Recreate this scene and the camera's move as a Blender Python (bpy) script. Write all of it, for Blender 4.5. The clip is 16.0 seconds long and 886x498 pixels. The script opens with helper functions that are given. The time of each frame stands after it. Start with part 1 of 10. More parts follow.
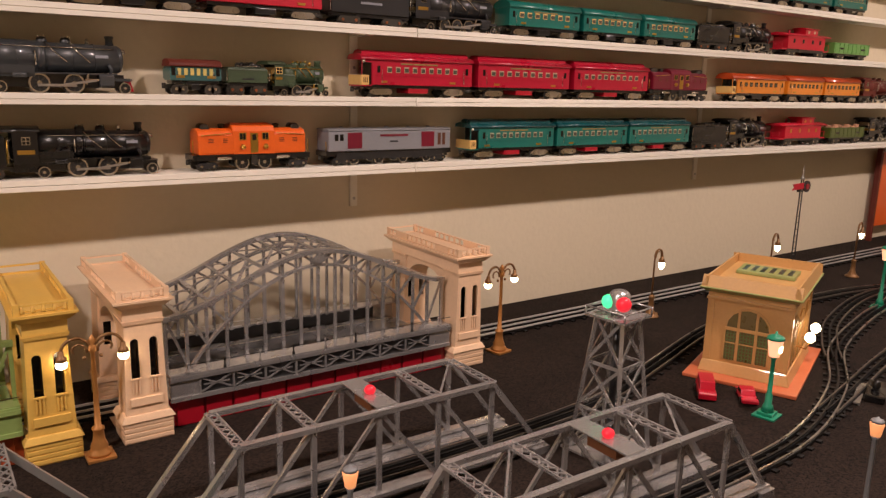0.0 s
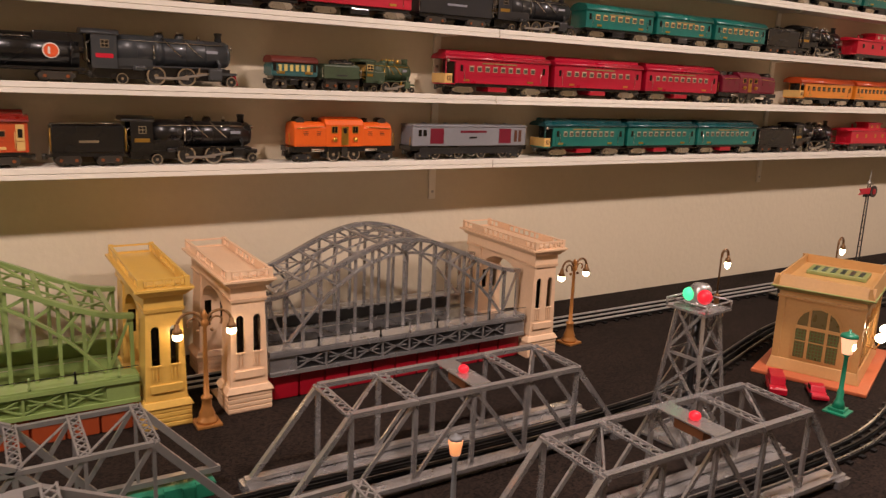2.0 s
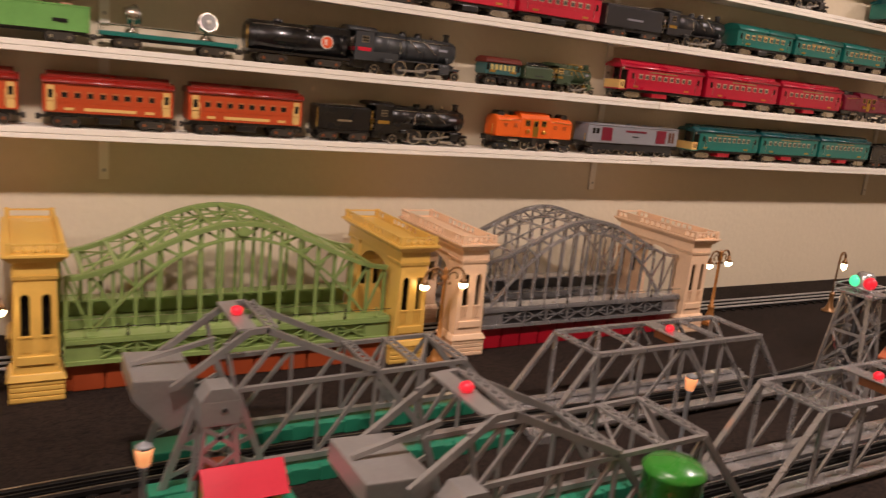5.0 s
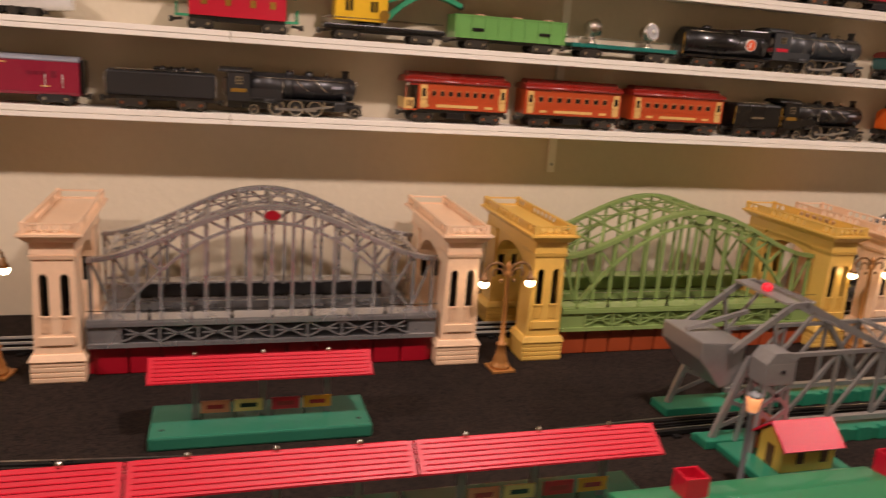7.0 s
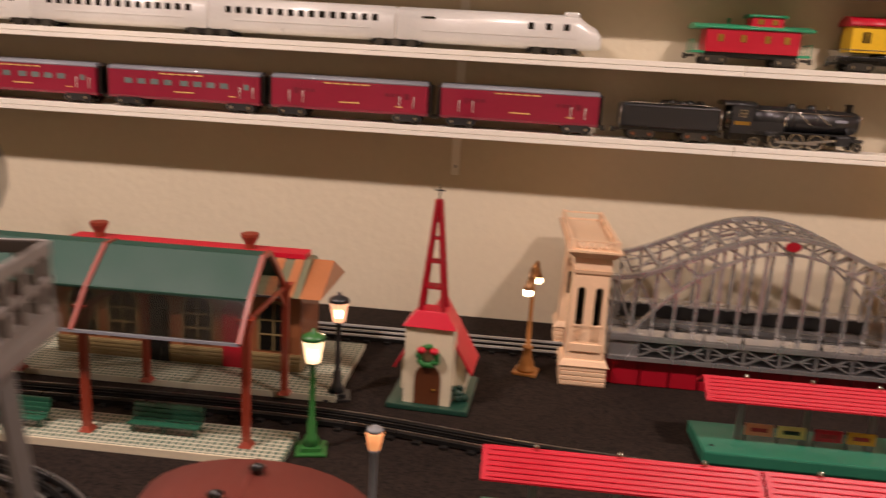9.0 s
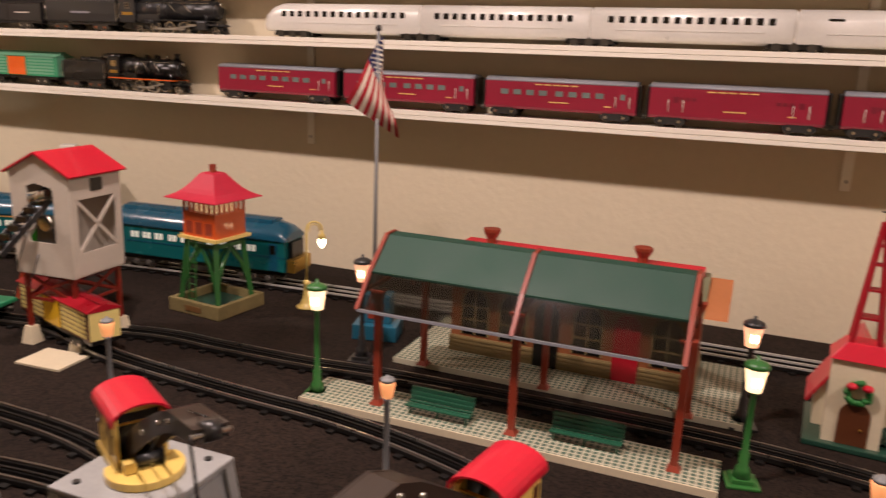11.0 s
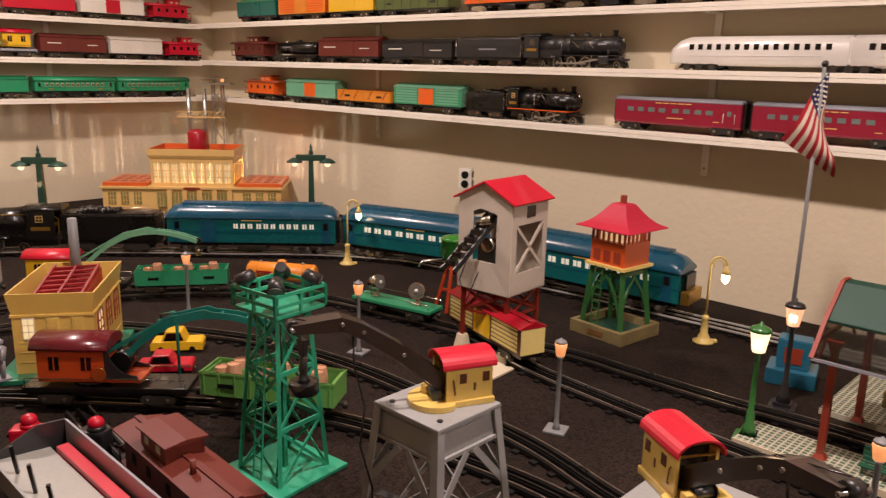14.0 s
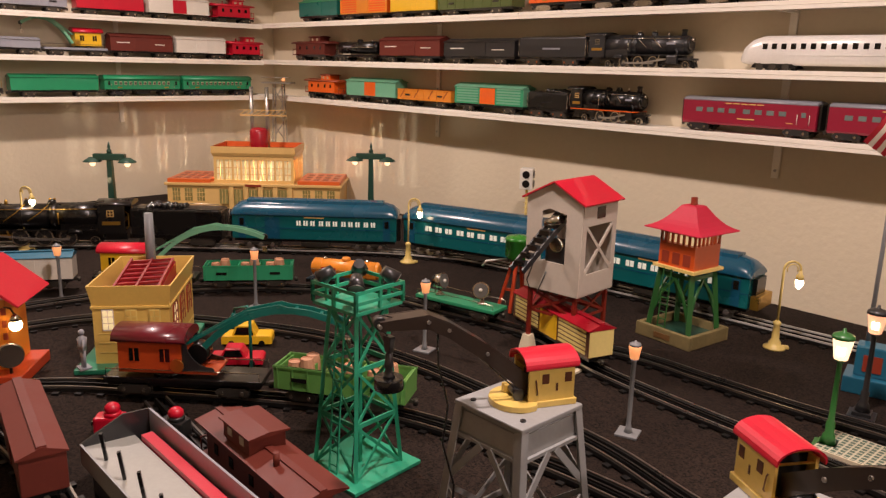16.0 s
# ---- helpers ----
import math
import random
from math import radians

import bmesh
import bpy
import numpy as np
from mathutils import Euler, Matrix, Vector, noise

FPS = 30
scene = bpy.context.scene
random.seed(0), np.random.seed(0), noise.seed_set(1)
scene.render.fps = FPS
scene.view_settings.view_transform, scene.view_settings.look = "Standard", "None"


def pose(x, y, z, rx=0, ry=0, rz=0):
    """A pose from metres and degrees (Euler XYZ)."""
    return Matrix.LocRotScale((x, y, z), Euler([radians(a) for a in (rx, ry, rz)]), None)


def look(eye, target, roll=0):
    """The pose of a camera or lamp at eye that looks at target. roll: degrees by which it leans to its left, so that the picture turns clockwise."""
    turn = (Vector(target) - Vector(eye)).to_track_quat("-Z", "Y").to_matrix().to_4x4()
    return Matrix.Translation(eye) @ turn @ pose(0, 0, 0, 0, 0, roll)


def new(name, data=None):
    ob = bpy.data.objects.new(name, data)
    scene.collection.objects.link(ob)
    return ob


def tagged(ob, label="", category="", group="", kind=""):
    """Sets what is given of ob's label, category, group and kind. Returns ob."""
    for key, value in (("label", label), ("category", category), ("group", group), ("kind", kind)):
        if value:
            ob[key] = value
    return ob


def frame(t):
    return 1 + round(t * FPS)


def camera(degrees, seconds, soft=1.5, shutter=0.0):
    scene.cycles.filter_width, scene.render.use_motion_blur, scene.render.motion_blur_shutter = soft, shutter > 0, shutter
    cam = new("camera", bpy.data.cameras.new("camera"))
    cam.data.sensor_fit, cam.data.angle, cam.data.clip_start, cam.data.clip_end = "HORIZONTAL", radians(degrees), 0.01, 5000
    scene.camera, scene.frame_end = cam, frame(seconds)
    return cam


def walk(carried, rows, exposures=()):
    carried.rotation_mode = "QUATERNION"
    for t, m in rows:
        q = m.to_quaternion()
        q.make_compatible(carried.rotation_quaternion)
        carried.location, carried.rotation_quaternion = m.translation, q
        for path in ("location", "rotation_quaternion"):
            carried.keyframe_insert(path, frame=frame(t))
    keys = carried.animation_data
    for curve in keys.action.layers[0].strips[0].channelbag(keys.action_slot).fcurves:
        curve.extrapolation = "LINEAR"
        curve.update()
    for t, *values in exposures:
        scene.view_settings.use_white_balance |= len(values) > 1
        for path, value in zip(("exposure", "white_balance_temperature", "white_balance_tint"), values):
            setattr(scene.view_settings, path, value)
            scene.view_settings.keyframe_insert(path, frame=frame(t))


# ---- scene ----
cam = camera(60.0, 16.0, 1.3, 0.5)
PATH = [
    (0, (1.366, -1.222, 0.588), (2.489, 0.378, 0.164), 1.5),
    (0.5, (1.35, -1.224, 0.587), (2.456, 0.387, 0.161), 1.6),
    (1, (1.327, -1.232, 0.587), (2.413, 0.393, 0.164), 1.8),
    (1.5, (1.293, -1.236, 0.583), (2.354, 0.406, 0.163), 2.2),
    (2, (1.256, -1.235, 0.582), (2.295, 0.42, 0.155), 2.4),
    (2.5, (1.208, -1.23, 0.576), (2.251, 0.425, 0.157), 3.0),
    (3, (1.163, -1.22, 0.571), (2.226, 0.427, 0.173), 3.7),
    (3.2, (1.149, -1.217, 0.568), (2.22, 0.426, 0.179), 3.8),
    (5.3, (0.712, -1.273, 0.558), (1.688, 0.417, 0.12), 6.0),
    (5.5, (0.632, -1.266, 0.547), (1.601, 0.428, 0.11), 6.1),
    (6, (0.495, -1.251, 0.538), (1.339, 0.5, 0.069), 6.8),
    (6.5, (0.396, -1.244, 0.547), (1.043, 0.584, 0.058), 5.6),
    (7, (0.277, -1.226, 0.536), (0.842, 0.631, 0.051), 4.1),
    (7.5, (0.136, -1.209, 0.515), (0.597, 0.672, 0.016), 3.5),
    (8, (0.017, -1.226, 0.517), (0.309, 0.686, 0.009), 3.5),
    (8.5, (-0.049, -1.24, 0.516), (0.012, 0.696, 0.018), 4.0),
    (9, (-0.11, -1.253, 0.519), (-0.27, 0.687, 0.061), 3.4),
    (9.5, (-0.21, -1.262, 0.521), (-0.505, 0.665, 0.073), 2.8),
    (10, (-0.285, -1.26, 0.514), (-0.71, 0.637, 0.044), 2.6),
    (12.3, (-0.481, -1.384, 0.539), (-1.564, 0.233, 0.078), 1.8),
    (12.5, (-0.496, -1.396, 0.542), (-1.621, 0.191, 0.079), 1.7),
    (13, (-0.528, -1.421, 0.547), (-1.751, 0.092, 0.083), 1.6),
    (13.5, (-0.549, -1.441, 0.55), (-1.844, 0.011, 0.09), 1.4),
    (14, (-0.566, -1.451, 0.548), (-1.913, -0.046, 0.087), 1.3),
    (14.5, (-0.578, -1.458, 0.546), (-1.955, -0.082, 0.088), 1.5),
    (15, (-0.583, -1.472, 0.548), (-1.98, -0.116, 0.089), 1.6),
    (15.5, (-0.589, -1.477, 0.548), (-2.003, -0.14, 0.084), 1.4),
    (16, (-0.596, -1.483, 0.546), (-2.024, -0.162, 0.082), 1.4),
]
walk(cam, [(t, look(eye, target, roll)) for t, eye, target, roll in PATH])

# ---- world and lights ----
world = bpy.data.worlds.new("world")
scene.world = world
world.use_nodes = True
world.node_tree.nodes["Background"].inputs[0].default_value = (1.0, 0.78, 0.55, 1)
world.node_tree.nodes["Background"].inputs[1].default_value = 0.05
scene.view_settings.exposure = 0.0
CEIL = 1.55
WATTS = (28.0, 25.6, 24.4, 22.2, 23.0)
LAMPS = [(-2.7, -0.85), (-0.95, -0.85), (0.8, -0.85), (2.6, -0.85), (4.3, -0.85)]
for (lx, ly), watt in zip(LAMPS, WATTS):
    ld = bpy.data.lights.new("ceiling_bulb", "AREA")
    ld.shape, ld.size, ld.energy, ld.color = "DISK", 0.12, watt, (1.0, 0.795, 0.745)
    lo = new("ceiling_bulb", ld)
    lo.matrix_basis = pose(lx, ly, CEIL - 0.012, 0, 0, 0)


# ---- materials ----
def C(h):
    v = [int(h[i:i + 2], 16) / 255 for i in (0, 2, 4)]
    return tuple(x / 12.92 if x <= 0.04045 else ((x + 0.055) / 1.055) ** 2.4 for x in v)


MATS = {}


def M(name, col, rough=0.45, metal=0.0, bump=0.15, fine=180.0, coarse=14.0, var=0.18, emit=0.0, emit_col=None, coat=0.0, deep=0.001):
    """A painted, metal or fabric surface with grain and blotches at two sizes."""
    if name in MATS:
        return MATS[name]
    m = bpy.data.materials.new(name)
    m.use_nodes = True
    nt = m.node_tree
    b = nt.nodes["Principled BSDF"]
    tc = nt.nodes.new("ShaderNodeTexCoord")
    n1 = nt.nodes.new("ShaderNodeTexNoise")
    n1.inputs["Scale"].default_value, n1.inputs["Detail"].default_value = coarse, 4
    n2 = nt.nodes.new("ShaderNodeTexNoise")
    n2.inputs["Scale"].default_value, n2.inputs["Detail"].default_value = fine, 3
    oi = nt.nodes.new("ShaderNodeObjectInfo")
    for n in (n1, n2):
        nt.links.new(tc.outputs["Object"], n.inputs["Vector"])
    add = nt.nodes.new("ShaderNodeMath")
    add.operation = "MULTIPLY_ADD"
    add.inputs[1].default_value = 0.6
    nt.links.new(n1.outputs["Fac"], add.inputs[0])
    mul = nt.nodes.new("ShaderNodeMath")
    mul.operation = "MULTIPLY"
    mul.inputs[1].default_value = 0.4
    nt.links.new(n2.outputs["Fac"], mul.inputs[0])
    nt.links.new(mul.outputs[0], add.inputs[2])
    ramp = nt.nodes.new("ShaderNodeMapRange")
    ramp.inputs["From Min"].default_value, ramp.inputs["From Max"].default_value = 0.25, 0.75
    ramp.inputs["To Min"].default_value, ramp.inputs["To Max"].default_value = 1.0 - var, 1.0 + var
    nt.links.new(add.outputs[0], ramp.inputs["Value"])
    rnd = nt.nodes.new("ShaderNodeMapRange")
    rnd.inputs["To Min"].default_value, rnd.inputs["To Max"].default_value = 0.94, 1.06
    nt.links.new(oi.outputs["Random"], rnd.inputs["Value"])
    m2 = nt.nodes.new("ShaderNodeMath")
    m2.operation = "MULTIPLY"
    nt.links.new(ramp.outputs[0], m2.inputs[0])
    nt.links.new(rnd.outputs[0], m2.inputs[1])
    sc = nt.nodes.new("ShaderNodeVectorMath")
    sc.operation = "SCALE"
    sc.inputs[0].default_value = col
    nt.links.new(m2.outputs[0], sc.inputs["Scale"])
    nt.links.new(sc.outputs[0], b.inputs["Base Color"])
    rr = nt.nodes.new("ShaderNodeMapRange")
    rr.inputs["To Min"].default_value, rr.inputs["To Max"].default_value = max(0.05, rough - 0.12), min(1.0, rough + 0.14)
    nt.links.new(n1.outputs["Fac"], rr.inputs["Value"])
    nt.links.new(rr.outputs[0], b.inputs["Roughness"])
    b.inputs["Metallic"].default_value = metal
    b.inputs["Coat Weight"].default_value = coat
    if bump:
        bp = nt.nodes.new("ShaderNodeBump")
        bp.inputs["Strength"].default_value, bp.inputs["Distance"].default_value = bump, deep
        nt.links.new(n2.outputs["Fac"], bp.inputs["Height"])
        nt.links.new(bp.outputs[0], b.inputs["Normal"])
    if emit:
        b.inputs["Emission Color"].default_value = (*(emit_col or col), 1)
        b.inputs["Emission Strength"].default_value = emit
    MATS[name] = m
    return m


def paint(name, h, rough=0.35, **k):
    return M(name, C(h), rough, coat=k.pop("coat", 0.45), bump=k.pop("bump", 0.06), var=k.pop("var", 0.1), **k)


WALL = M("cream_wall_paint", C("dacdb2"), 0.72, bump=0.9, fine=60, coarse=2.5, var=0.05, deep=0.0011)
SHELF = M("white_shelf_paint", C("f0eadb"), 0.55, bump=0.15, fine=60, coarse=5, var=0.06)
CEILM = M("ceiling_paint", C("e9e2d0"), 0.85, bump=0.3, fine=120, coarse=3, var=0.04)
# Unseen floor, made pale as a reflector to lift the shelf shadows.
FLOORM = M("pale_bounce_floor", C("c4b8a6"), 0.95, bump=0.6, fine=400, coarse=6, var=0.2)
WOOD = M("table_wood", C("7a5533"), 0.5, bump=0.2, fine=60, coarse=7, var=0.25)
SILVER = M("silver_paint", C("bdbbb9"), 0.25, metal=0.74, bump=0.08, var=0.16)
CREAM = paint("cream_enamel", "ecc9a4", 0.45)
YELLOW = paint("mustard_enamel", "deb458", 0.45)
LEAF = paint("pea_green_enamel", "869c5a", 0.4)
RED = paint("red_enamel", "bf0f2c", 0.38, coat=0.25)
DKRED = paint("dark_red_enamel", "9c1022", 0.3)
RUST = paint("terracotta_enamel", "9a4320", 0.45)
BROWN = paint("brown_enamel", "5a3018", 0.45)
BLACK = paint("black_enamel", "0d0c0c", 0.28)
DGREY = paint("charcoal_enamel", "222223", 0.36)
STEEL = M("bright_steel", C("b9b6b0"), 0.28, metal=0.9, bump=0.05, var=0.1)
NICKEL = M("nickel_trim", C("c9c2b4"), 0.22, metal=1.0, bump=0.03, var=0.06)
BRASS = M("brass_trim", C("c9a04a"), 0.3, metal=0.9, bump=0.03, var=0.1)
TRUCKM = M("sooty_truck_metal", C("4b4740"), 0.4, metal=0.7, bump=0.1, var=0.2)
# Near-black for windows, and for painted shade inside the bridge towers.
GLASSD = M("dark_window_and_shade", C("14120f"), 0.15, bump=0.0, var=0.05)
LITWIN = M("lit_window", C("e9dcb0"), 0.4, bump=0.0, var=0.1, emit=0.55, emit_col=(1.0, 0.72, 0.36))
PALEWIN = paint("pale_window", "b5a98a", 0.4)
BULB = M("lit_bulb", (1, 0.8, 0.5), 0.4, bump=0, var=0.0, emit=16.0, emit_col=(1.0, 0.72, 0.42))
BULBD = M("dim_orange_bulb", C("e8a070"), 0.4, bump=0, var=0.0, emit=0.8, emit_col=(1.0, 0.36, 0.13))
REDBULB = M("lit_red_bulb", C("d81628"), 0.3, bump=0, var=0.0, emit=0.55, emit_col=(1.0, 0.03, 0.05))


# ---- mesh helpers ----
def box(bm, x0, y0, z0, x1, y1, z1):
    v = [bm.verts.new(p) for p in ((x0, y0, z0), (x1, y0, z0), (x1, y1, z0), (x0, y1, z0), (x0, y0, z1), (x1, y0, z1), (x1, y1, z1), (x0, y1, z1))]
    for f in ((3, 2, 1, 0), (4, 5, 6, 7), (0, 1, 5, 4), (1, 2, 6, 5), (2, 3, 7, 6), (3, 0, 4, 7)):
        bm.faces.new([v[i] for i in f])
    return bm


def taper(bm, cx, cy, z0, w0, d0, z1, w1, d1):
    v = []
    for z, w, d in ((z0, w0, d0), (z1, w1, d1)):
        v += [bm.verts.new((cx + sx * w / 2, cy + sy * d / 2, z)) for sx, sy in ((-1, -1), (1, -1), (1, 1), (-1, 1))]
    for f in ((3, 2, 1, 0), (4, 5, 6, 7), (0, 1, 5, 4), (1, 2, 6, 5), (2, 3, 7, 6), (3, 0, 4, 7)):
        bm.faces.new([v[i] for i in f])
    return bm


def rod(bm, p, q, r, seg=8, r2=None, smooth=True):
    p, q = Vector(p), Vector(q)
    d = (q - p).normalized()
    a = d.orthogonal().normalized()
    b = d.cross(a)
    r2 = r if r2 is None else r2
    rings = []
    for c, rad in ((p, r), (q, r2)):
        rings.append([bm.verts.new(c + (a * math.cos(2 * math.pi * i / seg) + b * math.sin(2 * math.pi * i / seg)) * rad) for i in range(seg)])
    for i in range(seg):
        j = (i + 1) % seg
        bm.faces.new((rings[0][i], rings[0][j], rings[1][j], rings[1][i])).smooth = smooth
    bm.faces.new(rings[0][::-1])
    bm.faces.new(rings[1])
    return bm


def bar(bm, p, q, w, h, up=(0, 0, 1)):
    """A straight bar of width w and height h between two points."""
    p, q = Vector(p), Vector(q)
    d = (q - p).normalized()
    u = Vector(up)
    s = d.cross(u)
    if s.length < 1e-4:
        s = d.cross(Vector((0, 1, 0)))
    s = s.normalized() * (w / 2)
    n = s.cross(d).normalized() * (h / 2)
    v = [bm.verts.new(c + k) for c in (p, q) for k in (-s - n, s - n, s + n, n - s)]
    for f in ((3, 2, 1, 0), (4, 5, 6, 7), (0, 1, 5, 4), (1, 2, 6, 5), (2, 3, 7, 6), (3, 0, 4, 7)):
        bm.faces.new([v[i] for i in f])
    return bm


def sweep(bm, pts, ring):
    """One connected bar along a line of points; ring(direction) gives the offsets of its outline."""
    pts = [Vector(p) for p in pts]
    rows = []
    for i, p in enumerate(pts):
        d = (pts[min(i + 1, len(pts) - 1)] - pts[max(i - 1, 0)]).normalized()
        rows.append([bm.verts.new(p + o) for o in ring(d)])
    n = len(rows[0])
    for a, b in zip(rows, rows[1:]):
        for i in range(n):
            j = (i + 1) % n
            bm.faces.new((a[i], a[j], b[j], b[i])).smooth = n > 4
    bm.faces.new(rows[0][::-1])
    bm.faces.new(rows[-1])
    return bm


def chain(bm, pts, w, h, up=(0, 0, 1)):
    def ring(d):
        s = d.cross(Vector(up))
        if s.length < 1e-4:
            s = d.cross(Vector((0, 1, 0)))
        s = s.normalized() * (w / 2)
        n = s.cross(d).normalized() * (h / 2)
        return (-s - n, s - n, s + n, n - s)
    return sweep(bm, pts, ring)


def tube(bm, pts, r, seg=6):
    def ring(d):
        a = d.orthogonal().normalized() if abs(d.x) > 0.9 else d.cross(Vector((1, 0, 0))).normalized()
        b = d.cross(a)
        return [(a * math.cos(2 * math.pi * i / seg) + b * math.sin(2 * math.pi * i / seg)) * r for i in range(seg)]
    return sweep(bm, pts, ring)


def lathe(bm, profile, cx=0, cy=0, seg=16, smooth=True):
    """profile: (radius, z) from the bottom up."""
    rings = []
    for r, z in profile:
        rings.append([bm.verts.new((cx + max(r, 1e-4) * math.cos(2 * math.pi * i / seg), cy + max(r, 1e-4) * math.sin(2 * math.pi * i / seg), z)) for i in range(seg)])
    for a, b in zip(rings, rings[1:]):
        for i in range(seg):
            j = (i + 1) % seg
            bm.faces.new((a[i], a[j], b[j], b[i])).smooth = smooth
    bm.faces.new(rings[0][::-1])
    bm.faces.new(rings[-1])
    return bm


def ball(bm, c, r, seg=14, squash=1.0):
    n = 8
    prof = [(r * math.sin(math.pi * k / n), c[2] - r * squash * math.cos(math.pi * k / n)) for k in range(n + 1)]
    return lathe(bm, prof, c[0], c[1], seg)


def prism(bm, outline, axis, a, b, smooth=False):
    """An outline of 2D points drawn out along an axis from a to b: x gives (y, z), y gives (x, z), z gives (x, y)."""
    def at(p, t):
        return {"x": (t, p[0], p[1]), "y": (p[0], t, p[1]), "z": (p[0], p[1], t)}[axis]
    r0 = [bm.verts.new(at(p, a)) for p in outline]
    r1 = [bm.verts.new(at(p, b)) for p in outline]
    n = len(outline)
    for i in range(n):
        j = (i + 1) % n
        bm.faces.new((r0[i], r0[j], r1[j], r1[i])).smooth = smooth
    bm.faces.new(r0[::-1])
    bm.faces.new(r1)
    return bm


def B():
    return bmesh.new()


def mesh_of(name, bm, material, bevel=0.0):
    bmesh.ops.recalc_face_normals(bm, faces=bm.faces)
    if bevel:
        bmesh.ops.bevel(bm, geom=[e for e in bm.edges if len(e.link_faces) == 2 and e.calc_face_angle(0) > 0.6], offset=bevel, segments=2, affect="EDGES", profile=0.6)
    me = bpy.data.meshes.new(name)
    bm.to_mesh(me)
    bm.free()
    me.materials.append(material)
    return me


def part(name, bm, material, parent, label="", bevel=0.0):
    me = bm if isinstance(bm, bpy.types.Mesh) else mesh_of(name, bm, material, bevel)
    ob = new(name, me)
    ob.parent = parent
    return tagged(ob, label) if label else ob


def shared(name, me, parent, at, rot=(0, 0, 0), scale=None):
    ob = new(name, me)
    ob.parent = parent
    ob.matrix_basis = pose(*at, *rot) @ (Matrix.Diagonal((*scale, 1)) if scale else Matrix())
    return ob


def thing(name, label, category, at=(0, 0, 0), rz=0, group=""):
    ob = new(name)
    ob.empty_display_size = 0.05
    ob.matrix_basis = pose(*at, 0, 0, rz)
    return tagged(ob, label, category, group)


def solid(name, bm, material, label="", category="", kind="", bevel=0.0):
    ob = new(name, mesh_of(name, bm, material, bevel))
    return tagged(ob, label, category, "", kind)


def arch_pts(cx, z0, w, h, n=8):
    """Outline of an opening with a round head: (x, z) points."""
    r = w / 2
    return [(cx - r, z0)] + [(cx - r * math.cos(math.pi * k / n), z0 + h - r + r * math.sin(math.pi * k / n)) for k in range(n + 1)] + [(cx + r, z0)]


# ---- room ----
XL, XR, YW, YS = -3.70, 5.6, 0.335, 0.225
YB = -3.6
wall_north = solid("wall_north", box(B(), XL - 0.1, YW, -0.9, XR + 0.1, YW + 0.1, CEIL), WALL, "cream painted plaster wall behind the shelves", "wall", "structure")
wall_west = solid("wall_west", box(B(), XL - 0.1, YB, -0.9, XL, YW, CEIL), WALL, "cream painted plaster end wall", "wall", "structure")
wall_east = solid("wall_east", box(B(), XR, YB, -0.9, XR + 0.1, YW, CEIL), WALL, "cream painted plaster end wall", "wall", "structure")
wall_south = solid("wall_south", box(B(), XL - 0.1, YB - 0.1, -0.9, XR + 0.1, YB, CEIL), WALL, "cream painted plaster wall", "wall", "structure")
floor = solid("floor", box(B(), XL - 0.1, YB - 0.1, -1.0, XR + 0.1, YW + 0.1, -0.9), FLOORM, "unseen floor, made pale to bounce fill light", "floor", "structure")
ceiling = solid("ceiling", box(B(), XL - 0.1, YB - 0.1, CEIL, XR + 0.1, YW + 0.1, CEIL + 0.1), CEILM, "plain white plaster ceiling", "ceiling", "structure")
for lx, ly in LAMPS:
    cl = thing("ceiling_light", "round recessed ceiling light with a warm bulb", "ceiling light", (lx, ly, CEIL), 0, "ceiling lights")
    bm = B()
    seg = 24
    for k in range(seg):
        a0, a1 = 2 * math.pi * k / seg, 2 * math.pi * (k + 1) / seg
        prism(bm, [(0.062 * math.cos(a0), 0.062 * math.sin(a0)), (0.085 * math.cos(a0), 0.085 * math.sin(a0)), (0.085 * math.cos(a1), 0.085 * math.sin(a1)), (0.062 * math.cos(a1), 0.062 * math.sin(a1))], "z", -0.012, 0)
    part("trim_ring", bm, SHELF, cl)

# table top with a speckled dark covering
tm = bpy.data.materials.new("speckled_dark_felt")
tm.use_nodes = True
nt = tm.node_tree
bs = nt.nodes["Principled BSDF"]
tc = nt.nodes.new("ShaderNodeTexCoord")
vo = nt.nodes.new("ShaderNodeTexVoronoi")
vo.inputs["Scale"].default_value, vo.inputs["Detail"].default_value = 330, 1
sx_ = nt.nodes.new("ShaderNodeSeparateXYZ")
nt.links.new(vo.outputs["Color"], sx_.inputs[0])
n3 = nt.nodes.new("ShaderNodeTexNoise")
n3.inputs["Scale"].default_value, n3.inputs["Detail"].default_value = 5, 5
nt.links.new(tc.outputs["Object"], vo.inputs["Vector"])
nt.links.new(tc.outputs["Object"], n3.inputs["Vector"])
cr = nt.nodes.new("ShaderNodeValToRGB")
cr.color_ramp.elements[0].position, cr.color_ramp.elements[0].color = 0.15, (0.004, 0.0032, 0.0026, 1)
cr.color_ramp.elements[1].position, cr.color_ramp.elements[1].color = 1.0, (0.0275, 0.0178, 0.0130, 1)
nt.links.new(sx_.outputs[0], cr.inputs[0])
mr = nt.nodes.new("ShaderNodeMapRange")
mr.inputs["From Min"].default_value, mr.inputs["From Max"].default_value = 0.3, 0.7
mr.inputs["To Min"].default_value, mr.inputs["To Max"].default_value = 0.75, 1.2
nt.links.new(n3.outputs["Fac"], mr.inputs["Value"])
vs = nt.nodes.new("ShaderNodeVectorMath")
vs.operation = "SCALE"
nt.links.new(cr.outputs[0], vs.inputs[0])
nt.links.new(mr.outputs[0], vs.inputs["Scale"])
nt.links.new(vs.outputs[0], bs.inputs["Base Color"])
bs.inputs["Roughness"].default_value = 0.95
